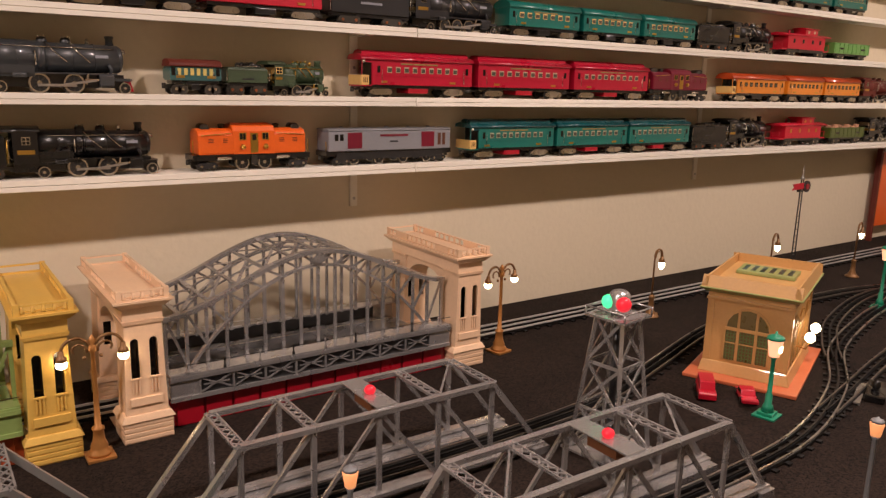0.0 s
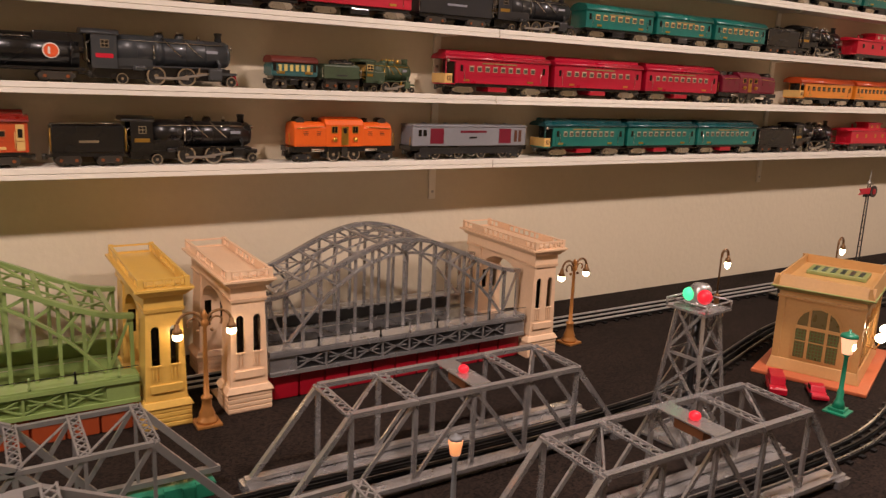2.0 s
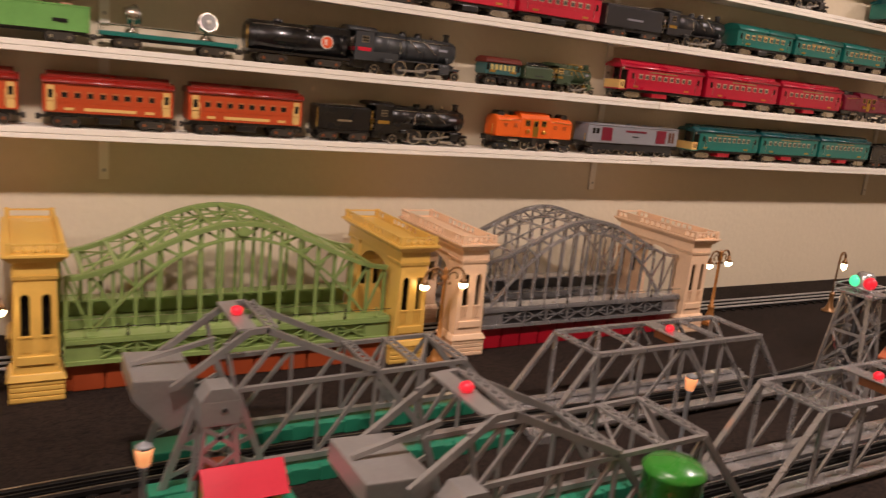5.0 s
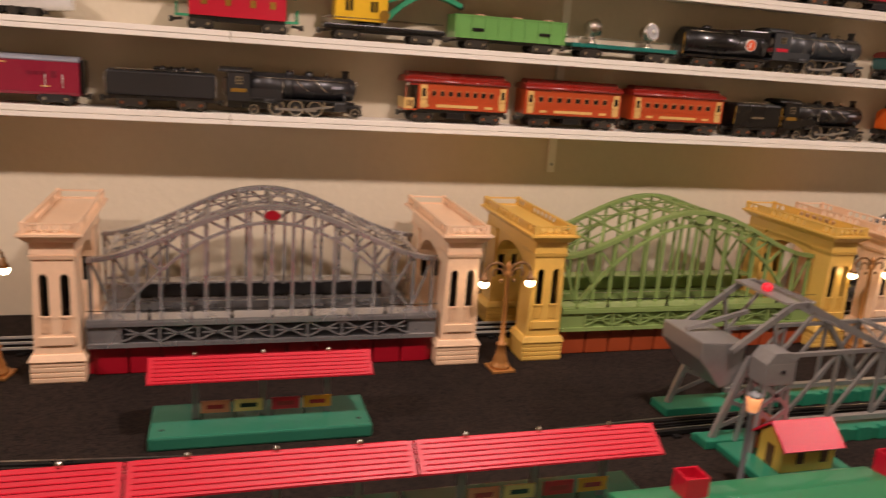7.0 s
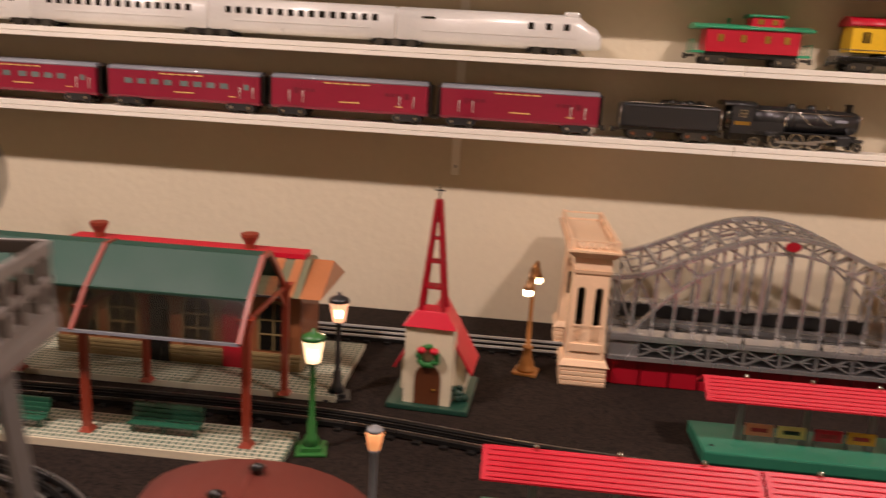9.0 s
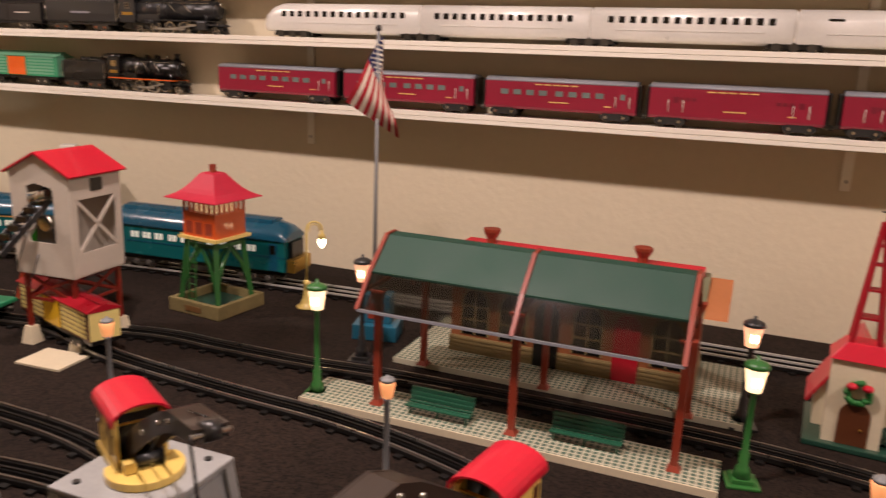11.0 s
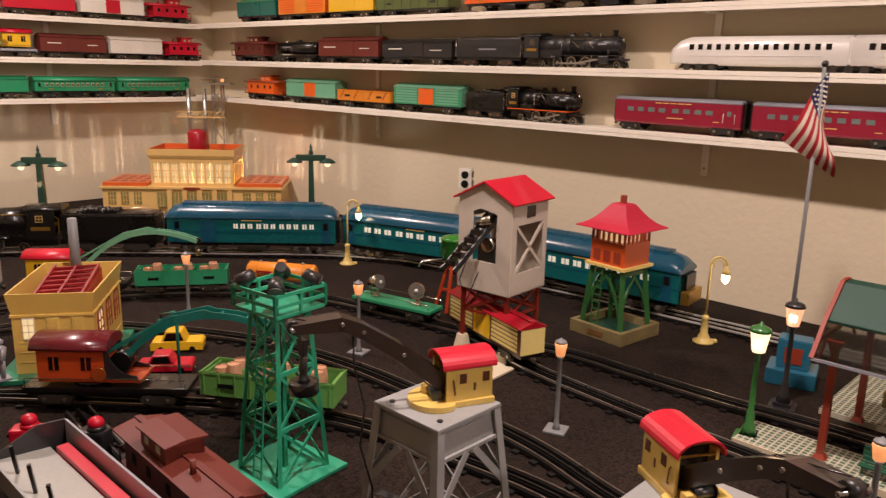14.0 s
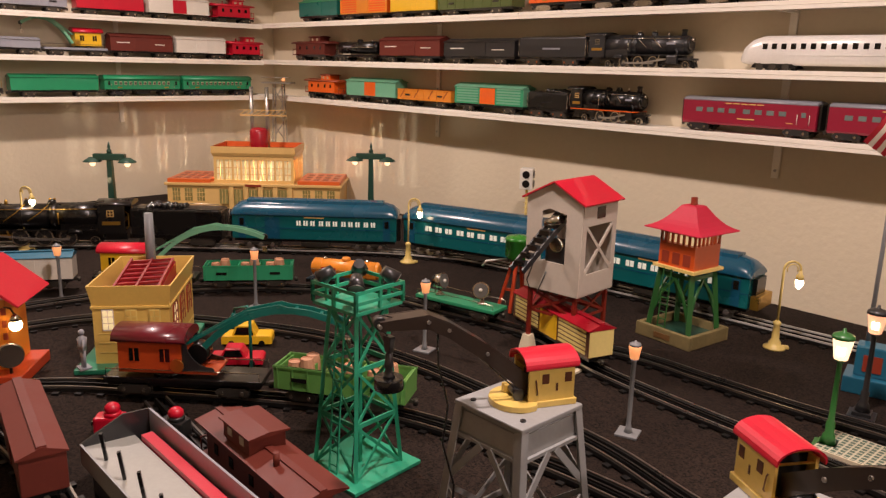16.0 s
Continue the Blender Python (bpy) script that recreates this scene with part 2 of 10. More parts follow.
bs.inputs["Specular IOR Level"].default_value = 0.15
bp = nt.nodes.new("ShaderNodeBump")
bp.inputs["Strength"].default_value, bp.inputs["Distance"].default_value = 0.5, 0.002
nt.links.new(sx_.outputs[1], bp.inputs["Height"])
nt.links.new(bp.outputs[0], bs.inputs["Normal"])
TABLEM = tm
table = thing("layout_table", "long wooden train table with a dark speckled felt top", "table", (0, 0, -0.9))
part("tabletop", box(B(), XL + 0.003, -1.56, 0.875, XR - 0.003, YW - 0.003, 0.9), TABLEM, table, "dark speckled felt top")
for x in (-3.5, -1.5, 0.5, 2.5, 4.5):
    for y in (-1.46, 0.2):
        part("leg", box(B(), x - 0.04, y - 0.04, 0, x + 0.04, y + 0.04, 0.875), WOOD, table)

# ---- shelves ----
TOPS = (0.408, 0.553, 0.700, 0.848, 0.995)
BRX = (-2.60, -1.40, -0.225, 0.985, 2.20, 3.43, 4.65)
for z in TOPS:
    sh = thing("wall_shelf", "long white painted wooden wall shelf with a front lip", "shelf", (0, 0, z), 0, "shelves on the long wall")
    joints = [XL + 0.003, -2.15, 0.30, 2.30, XR - 0.003]
    for a, b in zip(joints, joints[1:]):
        bm = box(B(), a + 0.0006, YS + 0.006, -0.012, b - 0.0006, YW - 0.002, -0.001)
        part("board", bm, SHELF, sh)
        d = random.uniform(-0.0012, 0.0012)
        bm = box(B(), a + 0.0006, YS + d, -0.018, b - 0.0006, YS + 0.006, -0.0095)
        box(bm, a + 0.0006, YS + d + 0.0015, -0.0085, b - 0.0006, YS + 0.006, 0.0012)
        part("lip", bm, SHELF, sh, bevel=0.0008)
for x in BRX:
    for z in TOPS:
        br = thing("shelf_bracket", "white steel shelf bracket on the wall", "bracket", (x, 0, z), 0, "shelf brackets")
        bm = box(B(), -0.009, YW - 0.007, -0.103, 0.009, YW - 0.001, -0.0125)
        part("wall_leg", bm, SHELF, br, bevel=0.001)
        part("arm", box(B(), -0.008, YS + 0.03, -0.0185, 0.008, YW - 0.0075, -0.0125), SHELF, br)
        bm = B()
        rod(bm, (0, YW - 0.0085, -0.085), (0, YW - 0.0068, -0.085), 0.0035, 8)
        part("screw", bm, STEEL, br)
for z in TOPS[:4]:
    sh = thing("wall_shelf", "white painted wooden wall shelf on the end wall", "shelf", (0, 0, z - 0.004), 0, "shelves on the end wall")
    a, b = -2.6, YS - 0.003
    part("board", box(B(), XL + 0.002, a, -0.012, XL + 0.105, b, -0.001), SHELF, sh)
    bm = box(B(), XL + 0.105, a, -0.018, XL + 0.111, b, -0.0095)
    box(bm, XL + 0.105, a, -0.0085, XL + 0.1095, b, 0.0012)
    part("lip", bm, SHELF, sh, bevel=0.0008)
    for y in (-0.35, -1.5):
        br = thing("shelf_bracket", "white steel shelf bracket on the wall", "bracket", (0, y, z - 0.004), 0, "shelf brackets")
        part("wall_leg", box(B(), XL + 0.001, -0.009, -0.103, XL + 0.007, 0.009, -0.0125), SHELF, br, bevel=0.001)
        part("arm", box(B(), XL + 0.0075, -0.008, -0.0185, XL + 0.08, 0.008, -0.0125), SHELF, br)


# ---- arch bridges ----
def bridge_tower(parent, paint_mat, x0, w=0.078):
    """Stone-like gate tower: two pillars and a portal across the track."""
    cx = x0 + w / 2
    D = 0.266
    for nm, y0, y1 in (("pillar", 0.0, 0.062), ("pillar", D - 0.062, D)):
        cy, d = (y0 + y1) / 2, y1 - y0
        pil = B()
        taper(pil, cx, cy, 0, w * 1.0, d, 0.036, w * 0.985, d * 0.985)
        part("plinth", pil, paint_mat, parent)
        for k in range(4):
            z = 0.0015 + k * 0.0088
            part("stone_course", box(B(), cx - w * 0.505, y0 - 0.0012, z, cx + w * 0.505, y1 + 0.0012, z + 0.0072), paint_mat, parent, bevel=0.0012)
        part("base_moulding", taper(B(), cx, cy, 0.036, w * 1.1, d * 1.12, 0.047, w * 0.95, d * 0.97), paint_mat, parent, bevel=0.0015)
        # hollow shaft with two round-headed window slots on its faces
        zt = 0.200
        bm = B()
        wb, wt = w * 0.86, w * 0.74
        for face in (0, 1):
            yf = y0 + 0.004 if face == 0 else y1 - 0.004
            yb = yf + (0.004 if face == 0 else -0.004)
            z0, z1, ww, wx = 0.105, 0.176, w * 0.17, w * 0.19
            ws0, ws1 = wb + (wt - wb) * (z0 - 0.047) / (zt - 0.047), wb + (wt - wb) * (z1 - 0.047) / (zt - 0.047)
            def sl(xa0, xb0, za, xa1, xb1, zb):
                vs_ = [bm.verts.new((cx + p, q, r)) for q in (yf, yb) for p, r in ((xa0, za), (xb0, za), (xb1, zb), (xa1, zb))]
                for f in ((0, 1, 2, 3), (7, 6, 5, 4), (0, 4, 5, 1), (1, 5, 6, 2), (2, 6, 7, 3), (3, 7, 4, 0)):
                    bm.faces.new([vs_[i] for i in f])
            sl(-wb / 2, wb / 2, 0.047, -ws0 / 2, ws0 / 2, z0)
            sl(-ws1 / 2, ws1 / 2, z1, -wt / 2, wt / 2, zt)
            sl(-ws0 / 2, -wx - ww / 2, z0, -ws1 / 2, -wx - ww / 2, z1)
            sl(wx + ww / 2, ws0 / 2, z0, wx + ww / 2, ws1 / 2, z1)
            sl(-wx + ww / 2, wx - ww / 2, z0, -wx + ww / 2, wx - ww / 2, z1)
            for sgn in (-1, 1):
                r = ww / 2
                for k in range(6):
                    a0, a1 = math.pi * k / 6, math.pi * (k + 1) / 6
                    p0 = (sgn * wx - r * math.cos(a0), z1 - r + r * math.sin(a0))
                    p1 = (sgn * wx - r * math.cos(a1), z1 - r + r * math.sin(a1))
                    prism(bm, [(cx + p0[0], p0[1]), (cx + p1[0], p1[1]), (cx + p1[0], z1 + 0.0005), (cx + p0[0], z1 + 0.0005)], "y", min(yf, yb), max(yf, yb))
        for sgn in (-1, 1):
            vs_ = []
            for q in (0, 1):
                off = -0.004 * sgn * q
                vs_ += [bm.verts.new(p) for p in ((cx + sgn * (wb / 2 - 0.0004) + off, y0 + 0.008, 0.047), (cx + sgn * (wb / 2 - 0.0004) + off, y1 - 0.008, 0.047), (cx + sgn * (wt / 2 - 0.0004) + off, y1 - 0.008, zt), (cx + sgn * (wt / 2 - 0.0004) + off, y0 + 0.008, zt))]
            for f in ((0, 1, 2, 3), (7, 6, 5, 4), (0, 4, 5, 1), (1, 5, 6, 2), (2, 6, 7, 3), (3, 7, 4, 0)):
                bm.faces.new([vs_[i] for i in f])
        part("shaft", bm, paint_mat, parent)
        # Dark filler box: paints the interior shade seen through the slots.
        part("core", box(B(), cx - w * 0.26, cy - d * 0.2, 0.05, cx + w * 0.26, cy + d * 0.2, 0.198), GLASSD, parent, "dark block painted as the shade inside the hollow tower")
        for face in ((y0 + 0.002,) if y0 < 0.1 else (y1 - 0.006,)):
            for sgn in (-1, 1):
                for k in range(3):
                    bx = cx + sgn * w * 0.19 + (k - 1) * 0.0052
                    part("baluster", box(B(), bx - 0.0012, face, 0.083, bx + 0.0012, face + 0.003, 0.107), paint_mat, parent)
                part("rail", box(B(), cx + sgn * w * 0.19 - 0.009, face - 0.0005, 0.107, cx + sgn * w * 0.19 + 0.009, face + 0.0035, 0.1095), paint_mat, parent)
            part("panel", box(B(), cx - w * 0.33, face - 0.001, 0.062, cx + w * 0.33, face + 0.003, 0.076), paint_mat, parent, bevel=0.001)
        part("capital", taper(B(), cx, cy, 0.200, w * 0.80, d * 0.94, 0.206, w * 0.84, d * 0.98), paint_mat, parent)
    # portal body across, with a round-headed opening for the train
    wt = w * 0.80
    n = 12
    oy0, oy1, crown = 0.058, D - 0.058, 0.196
    r = (oy1 - oy0) / 2
    bm = B()
    arc = [((oy0 + oy1) / 2 - r * math.cos(math.pi * k / n), crown - r * 0.62 + r * 0.62 * math.sin(math.pi * k / n)) for k in range(n + 1)]
    prism(bm, [(oy0, 0.206)] + arc + [(oy1, 0.206)], "x", cx - wt * 0.42, cx + wt * 0.42)
    part("portal_arch", bm, paint_mat, parent)
    part("entablature", box(B(), cx - wt / 2, 0.002, 0.206, cx + wt / 2, D - 0.002, 0.227), paint_mat, parent, bevel=0.001)
    part("cornice", taper(B(), cx, D / 2, 0.227, wt * 1.08, D + 0.002, 0.238, w * 1.16, D + 0.022), paint_mat, parent, bevel=0.0012)
    part("cornice_slab", box(B(), cx - w * 0.59, -0.012, 0.238, cx + w * 0.59, D + 0.012, 0.2415), paint_mat, parent)
    # balustrade round the roof: rails on small posts between solid corner blocks
    hw = w * 0.50
    part("roof_slab", box(B(), cx - hw + 0.008, 0.012, 0.2415, cx + hw - 0.008, D - 0.012, 0.2440), paint_mat, parent, bevel=0.001)
    for sx in (-1, 1):
        xo = cx + sx * (hw - 0.002)
        part("parapet_cap", box(B(), xo - 0.0026, -0.0065, 0.2550, xo + 0.0026, D + 0.0065, 0.2578), paint_mat, parent)
        part("parapet_curb", box(B(), xo - 0.0022, -0.0060, 0.2415, xo + 0.0022, D + 0.0060, 0.2445), paint_mat, parent)
        for ya, yb in ((0.030, 0.078), (D - 0.078, D - 0.030)):
            part("parapet_block", box(B(), xo - 0.0018, ya, 0.2445, xo + 0.0018, yb, 0.2550), paint_mat, parent)
        for y in [0.016 * k - 0.002 for k in range(2)] + [0.094 + k * 0.0195 for k in range(5)] + [D - 0.014, D + 0.002]:
            part("baluster", box(B(), xo - 0.0015, y - 0.0017, 0.2445, xo + 0.0015, y + 0.0017, 0.2550), paint_mat, parent)
    for yo in (-0.0045, D + 0.0045):
        part("parapet_cap", box(B(), cx - hw + 0.0008, yo - 0.0028, 0.2550, cx + hw - 0.0008, yo + 0.0028, 0.2577), paint_mat, parent)
        part("parapet_curb", box(B(), cx - hw + 0.0008, yo - 0.0024, 0.2415, cx + hw - 0.0008, yo + 0.0024, 0.2446), paint_mat, parent)
        for k in range(5 if yo < 0 else 0):
            px = cx - hw + 0.010 + k * (2 * hw - 0.020) / 4
            part("baluster", lathe(B(), [(0.0034, 0.2446), (0.0040, 0.2475), (0.0022, 0.2510), (0.0030, 0.2550)], px, yo, 8), paint_mat, parent)
        for sx in (-1, 1):
            part("corner_post", box(B(), cx + sx * (hw - 0.003) - 0.0042, yo - 0.0038, 0.2415, cx + sx * (hw - 0.003) + 0.0042, yo + 0.0038, 0.2595), paint_mat, parent, bevel=0.0006)


def arch_bridge(at, frame_mat, tower_mat, curtain_mat, label, curtain_label, plate_mat):
    L = 0.73
    br = thing("arch_bridge", label, "toy bridge", at, 0, "toy arch bridges along the wall")
    for x0 in (0.0, L - 0.078):
        tw = part("gate_tower", box(B(), x0 + 0.002, 0.002, 0.0002, x0 + 0.076, 0.264, 0.0012), tower_mat, br)
        bridge_tower(tw, tower_mat, x0)
    xa, xb = 0.079, L - 0.079
    mid, half = L / 2, (xb - xa) / 2

    def upper(x):
        u = (x - mid) / half
        return 0.190 + 0.089 * (0.5 + 0.5 * math.cos(math.pi * min(1, abs(u)))) ** 0.9

    def lower(x):
        u = (x - mid) / (half - 0.045)
        return 0.250 - 0.152 * u * u

    for y, back in ((0.044, False), (0.222, True)):
        up = [(xa + (xb - xa) * k / 28, y, upper(xa + (xb - xa) * k / 28)) for k in range(29)]
        part("top_chord", chain(B(), up, 0.0115, 0.0036), frame_mat, br)
        part("top_chord_flange", chain(B(), [(a, b - 0.0060, c - 0.0024) for a, b, c in up], 0.0016, 0.0072), frame_mat, br)
        lx = [xa + 0.045 + (xb - xa - 0.09) * k / 24 for k in range(25)]
        part("arch_rib", chain(B(), [(x, y, lower(x)) for x in lx], 0.0095, 0.0042), frame_mat, br)
        N = 16
        for k in range(N + 1):
            x = xa + 0.004 + (xb - xa - 0.008) * k / N
            u = abs((x - mid) / (half - 0.045))
            if u < 1:
                if k % 1 == 0:
                    part("hanger", box(B(), x - 0.0029, y - 0.0022, 0.090, x + 0.0029, y + 0.0022, lower(x)), frame_mat, br)
                if abs(upper(x) - lower(x)) > 0.012:
                    part("post", box(B(), x - 0.0027, y - 0.002, lower(x), x + 0.0027, y + 0.002, upper(x)), frame_mat, br)
            else:
                part("hanger", box(B(), x - 0.0029, y - 0.0022, 0.090, x + 0.0029, y + 0.0022, upper(x)), frame_mat, br)
            if k < N:
                x2 = xa + 0.004 + (xb - xa - 0.008) * (k + 1) / N
                za = lower(x) if u < 1 else 0.1
                zb = lower(x2) if abs((x2 - mid) / (half - 0.045)) < 1 else 0.1
                if k < N / 2:
                    part("diagonal", bar(B(), (x, y, upper(x)), (x2, y, zb), 0.003, 0.0046), frame_mat, br)
                else:
                    part("diagonal", bar(B(), (x, y, za), (x2, y, upper(x2)), 0.003, 0.0046), frame_mat, br)
        # deck girder with crossed lattice
        yo = 0.016 if not back else 0.250
        part("girder_plate", box(B(), xa, yo - 0.001, 0.050, xa + 0.05, yo + 0.004, 0.098), frame_mat, br)
        part("girder_plate", box(B(), xb - 0.05, yo - 0.001, 0.050, xb, yo + 0.004, 0.098), frame_mat, br)
        part("girder_flange", box(B(), xa, yo - 0.004, 0.050, xb, yo + 0.005, 0.057), frame_mat, br)
        part("girder_flange", box(B(), xa, yo - 0.005, 0.086, xb, yo + 0.005, 0.093), frame_mat, br)
        part("girder_web", box(B(), xa + 0.05, yo + 0.002, 0.057, xb - 0.05, yo + 0.0035, 0.087), DGREY if frame_mat is SILVER else frame_mat, br)
        if not back:
            ng = 8
            gw = (xb - xa - 0.10) / ng
            for k in range(ng):
                g0 = xa + 0.05 + k * gw
                for s in (1, -1):
                    pts = [(g0 + gw * j / 8, yo - 0.001, 0.0718 + s * 0.0118 * math.copysign(abs(math.cos(math.pi * j / 8)) ** 1.7, math.cos(math.pi * j / 8))) for j in range(9)]
                    part("lattice", chain(B(), pts, 0.003, 0.0026), frame_mat, br)
                part("lattice_rail", box(B(), g0 + gw * 0.12, yo - 0.0022, 0.0708, g0 + gw * 0.88, yo + 0.0006, 0.0728), frame_mat, br)
                part("girder_post", box(B(), g0 - 0.0018, yo - 0.0030, 0.057, g0 + 0.0018, yo + 0.0012, 0.086), frame_mat, br)
        # walkway and railing
        part("walkway", box(B(), xa, min(yo, y) - 0.004, 0.093, xb, max(yo, y) + 0.004, 0.0965), frame_mat, br)
        if not back:
            part("railing", tube(B(), [(xa, yo - 0.002, 0.112), (xb, yo - 0.002, 0.112)], 0.0008, 5), BLACK, br)
            for k in range(9):
                px = xa + 0.03 + (xb - xa - 0.06) * k / 8
                bm = lathe(B(), [(0.0028, 0.0965), (0.0028, 0.100), (0.0016, 0.102), (0.0016, 0.112), (0.0022, 0.113), (0.001, 0.117)], px, yo - 0.002, 8)
                part("stanchion", bm, BLACK if k % 2 else frame_mat, br)
    # bracing overhead: struts, crossed flats and two long rails between the arches
    N = 10
    xs = [xa + 0.03 + (xb - xa - 0.06) * k / N for k in range(N + 1)]
    for k, x in enumerate(xs):
        z = upper(x) - 0.002
        part("sway_strut", bar(B(), (x, 0.044, z), (x, 0.222, z), 0.0075, 0.003), frame_mat, br)
        if k < N:
            x2, z2 = xs[k + 1], upper(xs[k + 1]) - 0.002
            part("sway_brace", bar(B(), (x, 0.05, z), (x2, 0.133, z2), 0.005, 0.002), frame_mat, br)
            part("sway_brace", bar(B(), (x, 0.216, z - 0.001), (x2, 0.133, z2 - 0.001), 0.005, 0.002), frame_mat, br)
    for y in (0.104, 0.162):
        part("sway_rail", chain(B(), [(x, y, upper(x) - 0.0045) for x in xs], 0.0034, 0.003), frame_mat, br)
    # keystone plate, deck floor and curtain below
    bm = prism(B(), [(mid + 0.013 * math.cos(2 * math.pi * k / 14), 0.264 + 0.008 * math.sin(2 * math.pi * k / 14)) for k in range(14)], "y", 0.034, 0.037)
    part("name_plate", bm, plate_mat, br)
    part("deck", box(B(), xa, 0.03, 0.050, xb, 0.236, 0.0525), frame_mat, br)
    np_ = 11
    pw = (xb - xa - 0.02) / np_
    for k in range(np_):
        c0 = xa + 0.01 + k * pw
        part("curtain_panel", box(B(), c0 + 0.002, 0.024, 0.001, c0 + pw - 0.002, 0.030, 0.049), curtain_mat, br, curtain_label, bevel=0.0015)
    part("curtain_back", box(B(), xa, 0.030, 0.0006, xb, 0.034, 0.0495), curtain_mat, br)
    return br


arch_bridge((0.0, 0.0, 0.0), SILVER, CREAM, DKRED, "silver toy arch railway bridge with cream stone towers", "red tin curtain below the deck", DKRED)
arch_bridge((0.817, 0.002, 0.0), LEAF, YELLOW, RUST, "pea-green toy arch railway bridge with mustard yellow towers", "terracotta tin curtain below the deck", LEAF)
arch_bridge((1.609, 0.005, 0.0), SILVER, CREAM, DKRED, "silver toy arch railway bridge with pale cream towers", "red tin curtain below the deck", SILVER)


# ---- rolling stock: x along the length, z from the railheads or shelf ----
COPPER = M("copper_journal", C("b5714a"), 0.3, metal=0.9, bump=0.03, var=0.1)


def truck(parent, x, r=0.0095, base=0.03, mat=None, w=0.05):
    """A four-wheel truck: slotted side frames with journal boxes, two wheelsets."""
    bm = B()
    hl = base * 0.92
    z0, z1 = r * 0.55, r * 1.95
    for s in (-1, 1):
        y = s * w / 2
        out = [(x - hl, r * 1.0), (x - hl * 0.82, z0 + 0.001), (x - hl * 0.3, z0), (x + hl * 0.3, z0), (x + hl * 0.82, z0 + 0.001), (x + hl, r * 1.0), (x + hl, r * 1.45), (x + hl * 0.75, z1), (x - hl * 0.75, z1), (x - hl, r * 1.45)]
        prism(bm, out, "y", y - 0.0016, y + 0.0016)
    box(bm, x - base * 0.3, -w / 2 + 0.002, r * 1.2, x + base * 0.3, w / 2 - 0.002, r * 1.7)
    t = part("truck", bm, mat or TRUCKM, parent)
    for d in (-1, 1):
        bm = B()
        for s in (-1, 1):
            rod(bm, (x + d * base * 0.55, s * 0.016, r), (x + d * base * 0.55, s * 0.0215, r), r, 12)
        rod(bm, (x + d * base * 0.55, -0.0215, r), (x + d * base * 0.55, 0.0215, r), 0.002, 6)
        part("wheelset", bm, TRUCKM, t)
        for s in (-1, 1):
            if s > 0:
                continue
            part("journal", rod(B(), (x + d * base * 0.55, s * (w / 2 + 0.0014), r * 1.15), (x + d * base * 0.55, s * (w / 2 + 0.0034), r * 1.15), r * 0.32, 8), COPPER if mat is TRUCKM else NICKEL, t)
    return t


def coupler(parent, L):
    for s in (-1, 1):
        bm = bar(B(), (s * (L / 2 - 0.012), 0, 0.018), (s * (L / 2 + 0.007), 0, 0.016), 0.006, 0.005)
        rod(bm, (s * (L / 2 + 0.007), 0, 0.011), (s * (L / 2 + 0.007), 0, 0.021), 0.004, 8)
        part("coupler", bm, TRUCKM, parent)


def roof_line(w, z, h, n=8, over=0.003):
    hw = w / 2 + over
    return [(-hw, z)] + [(-hw * math.cos(math.pi * k / n), z + 0.003 + (h - 0.003) * math.sin(math.pi * k / n)) for k in range(n + 1)] + [(hw, z)]


FILM = M("smoky_window_film", C("4a4438"), 0.3, bump=0.0, var=0.3)


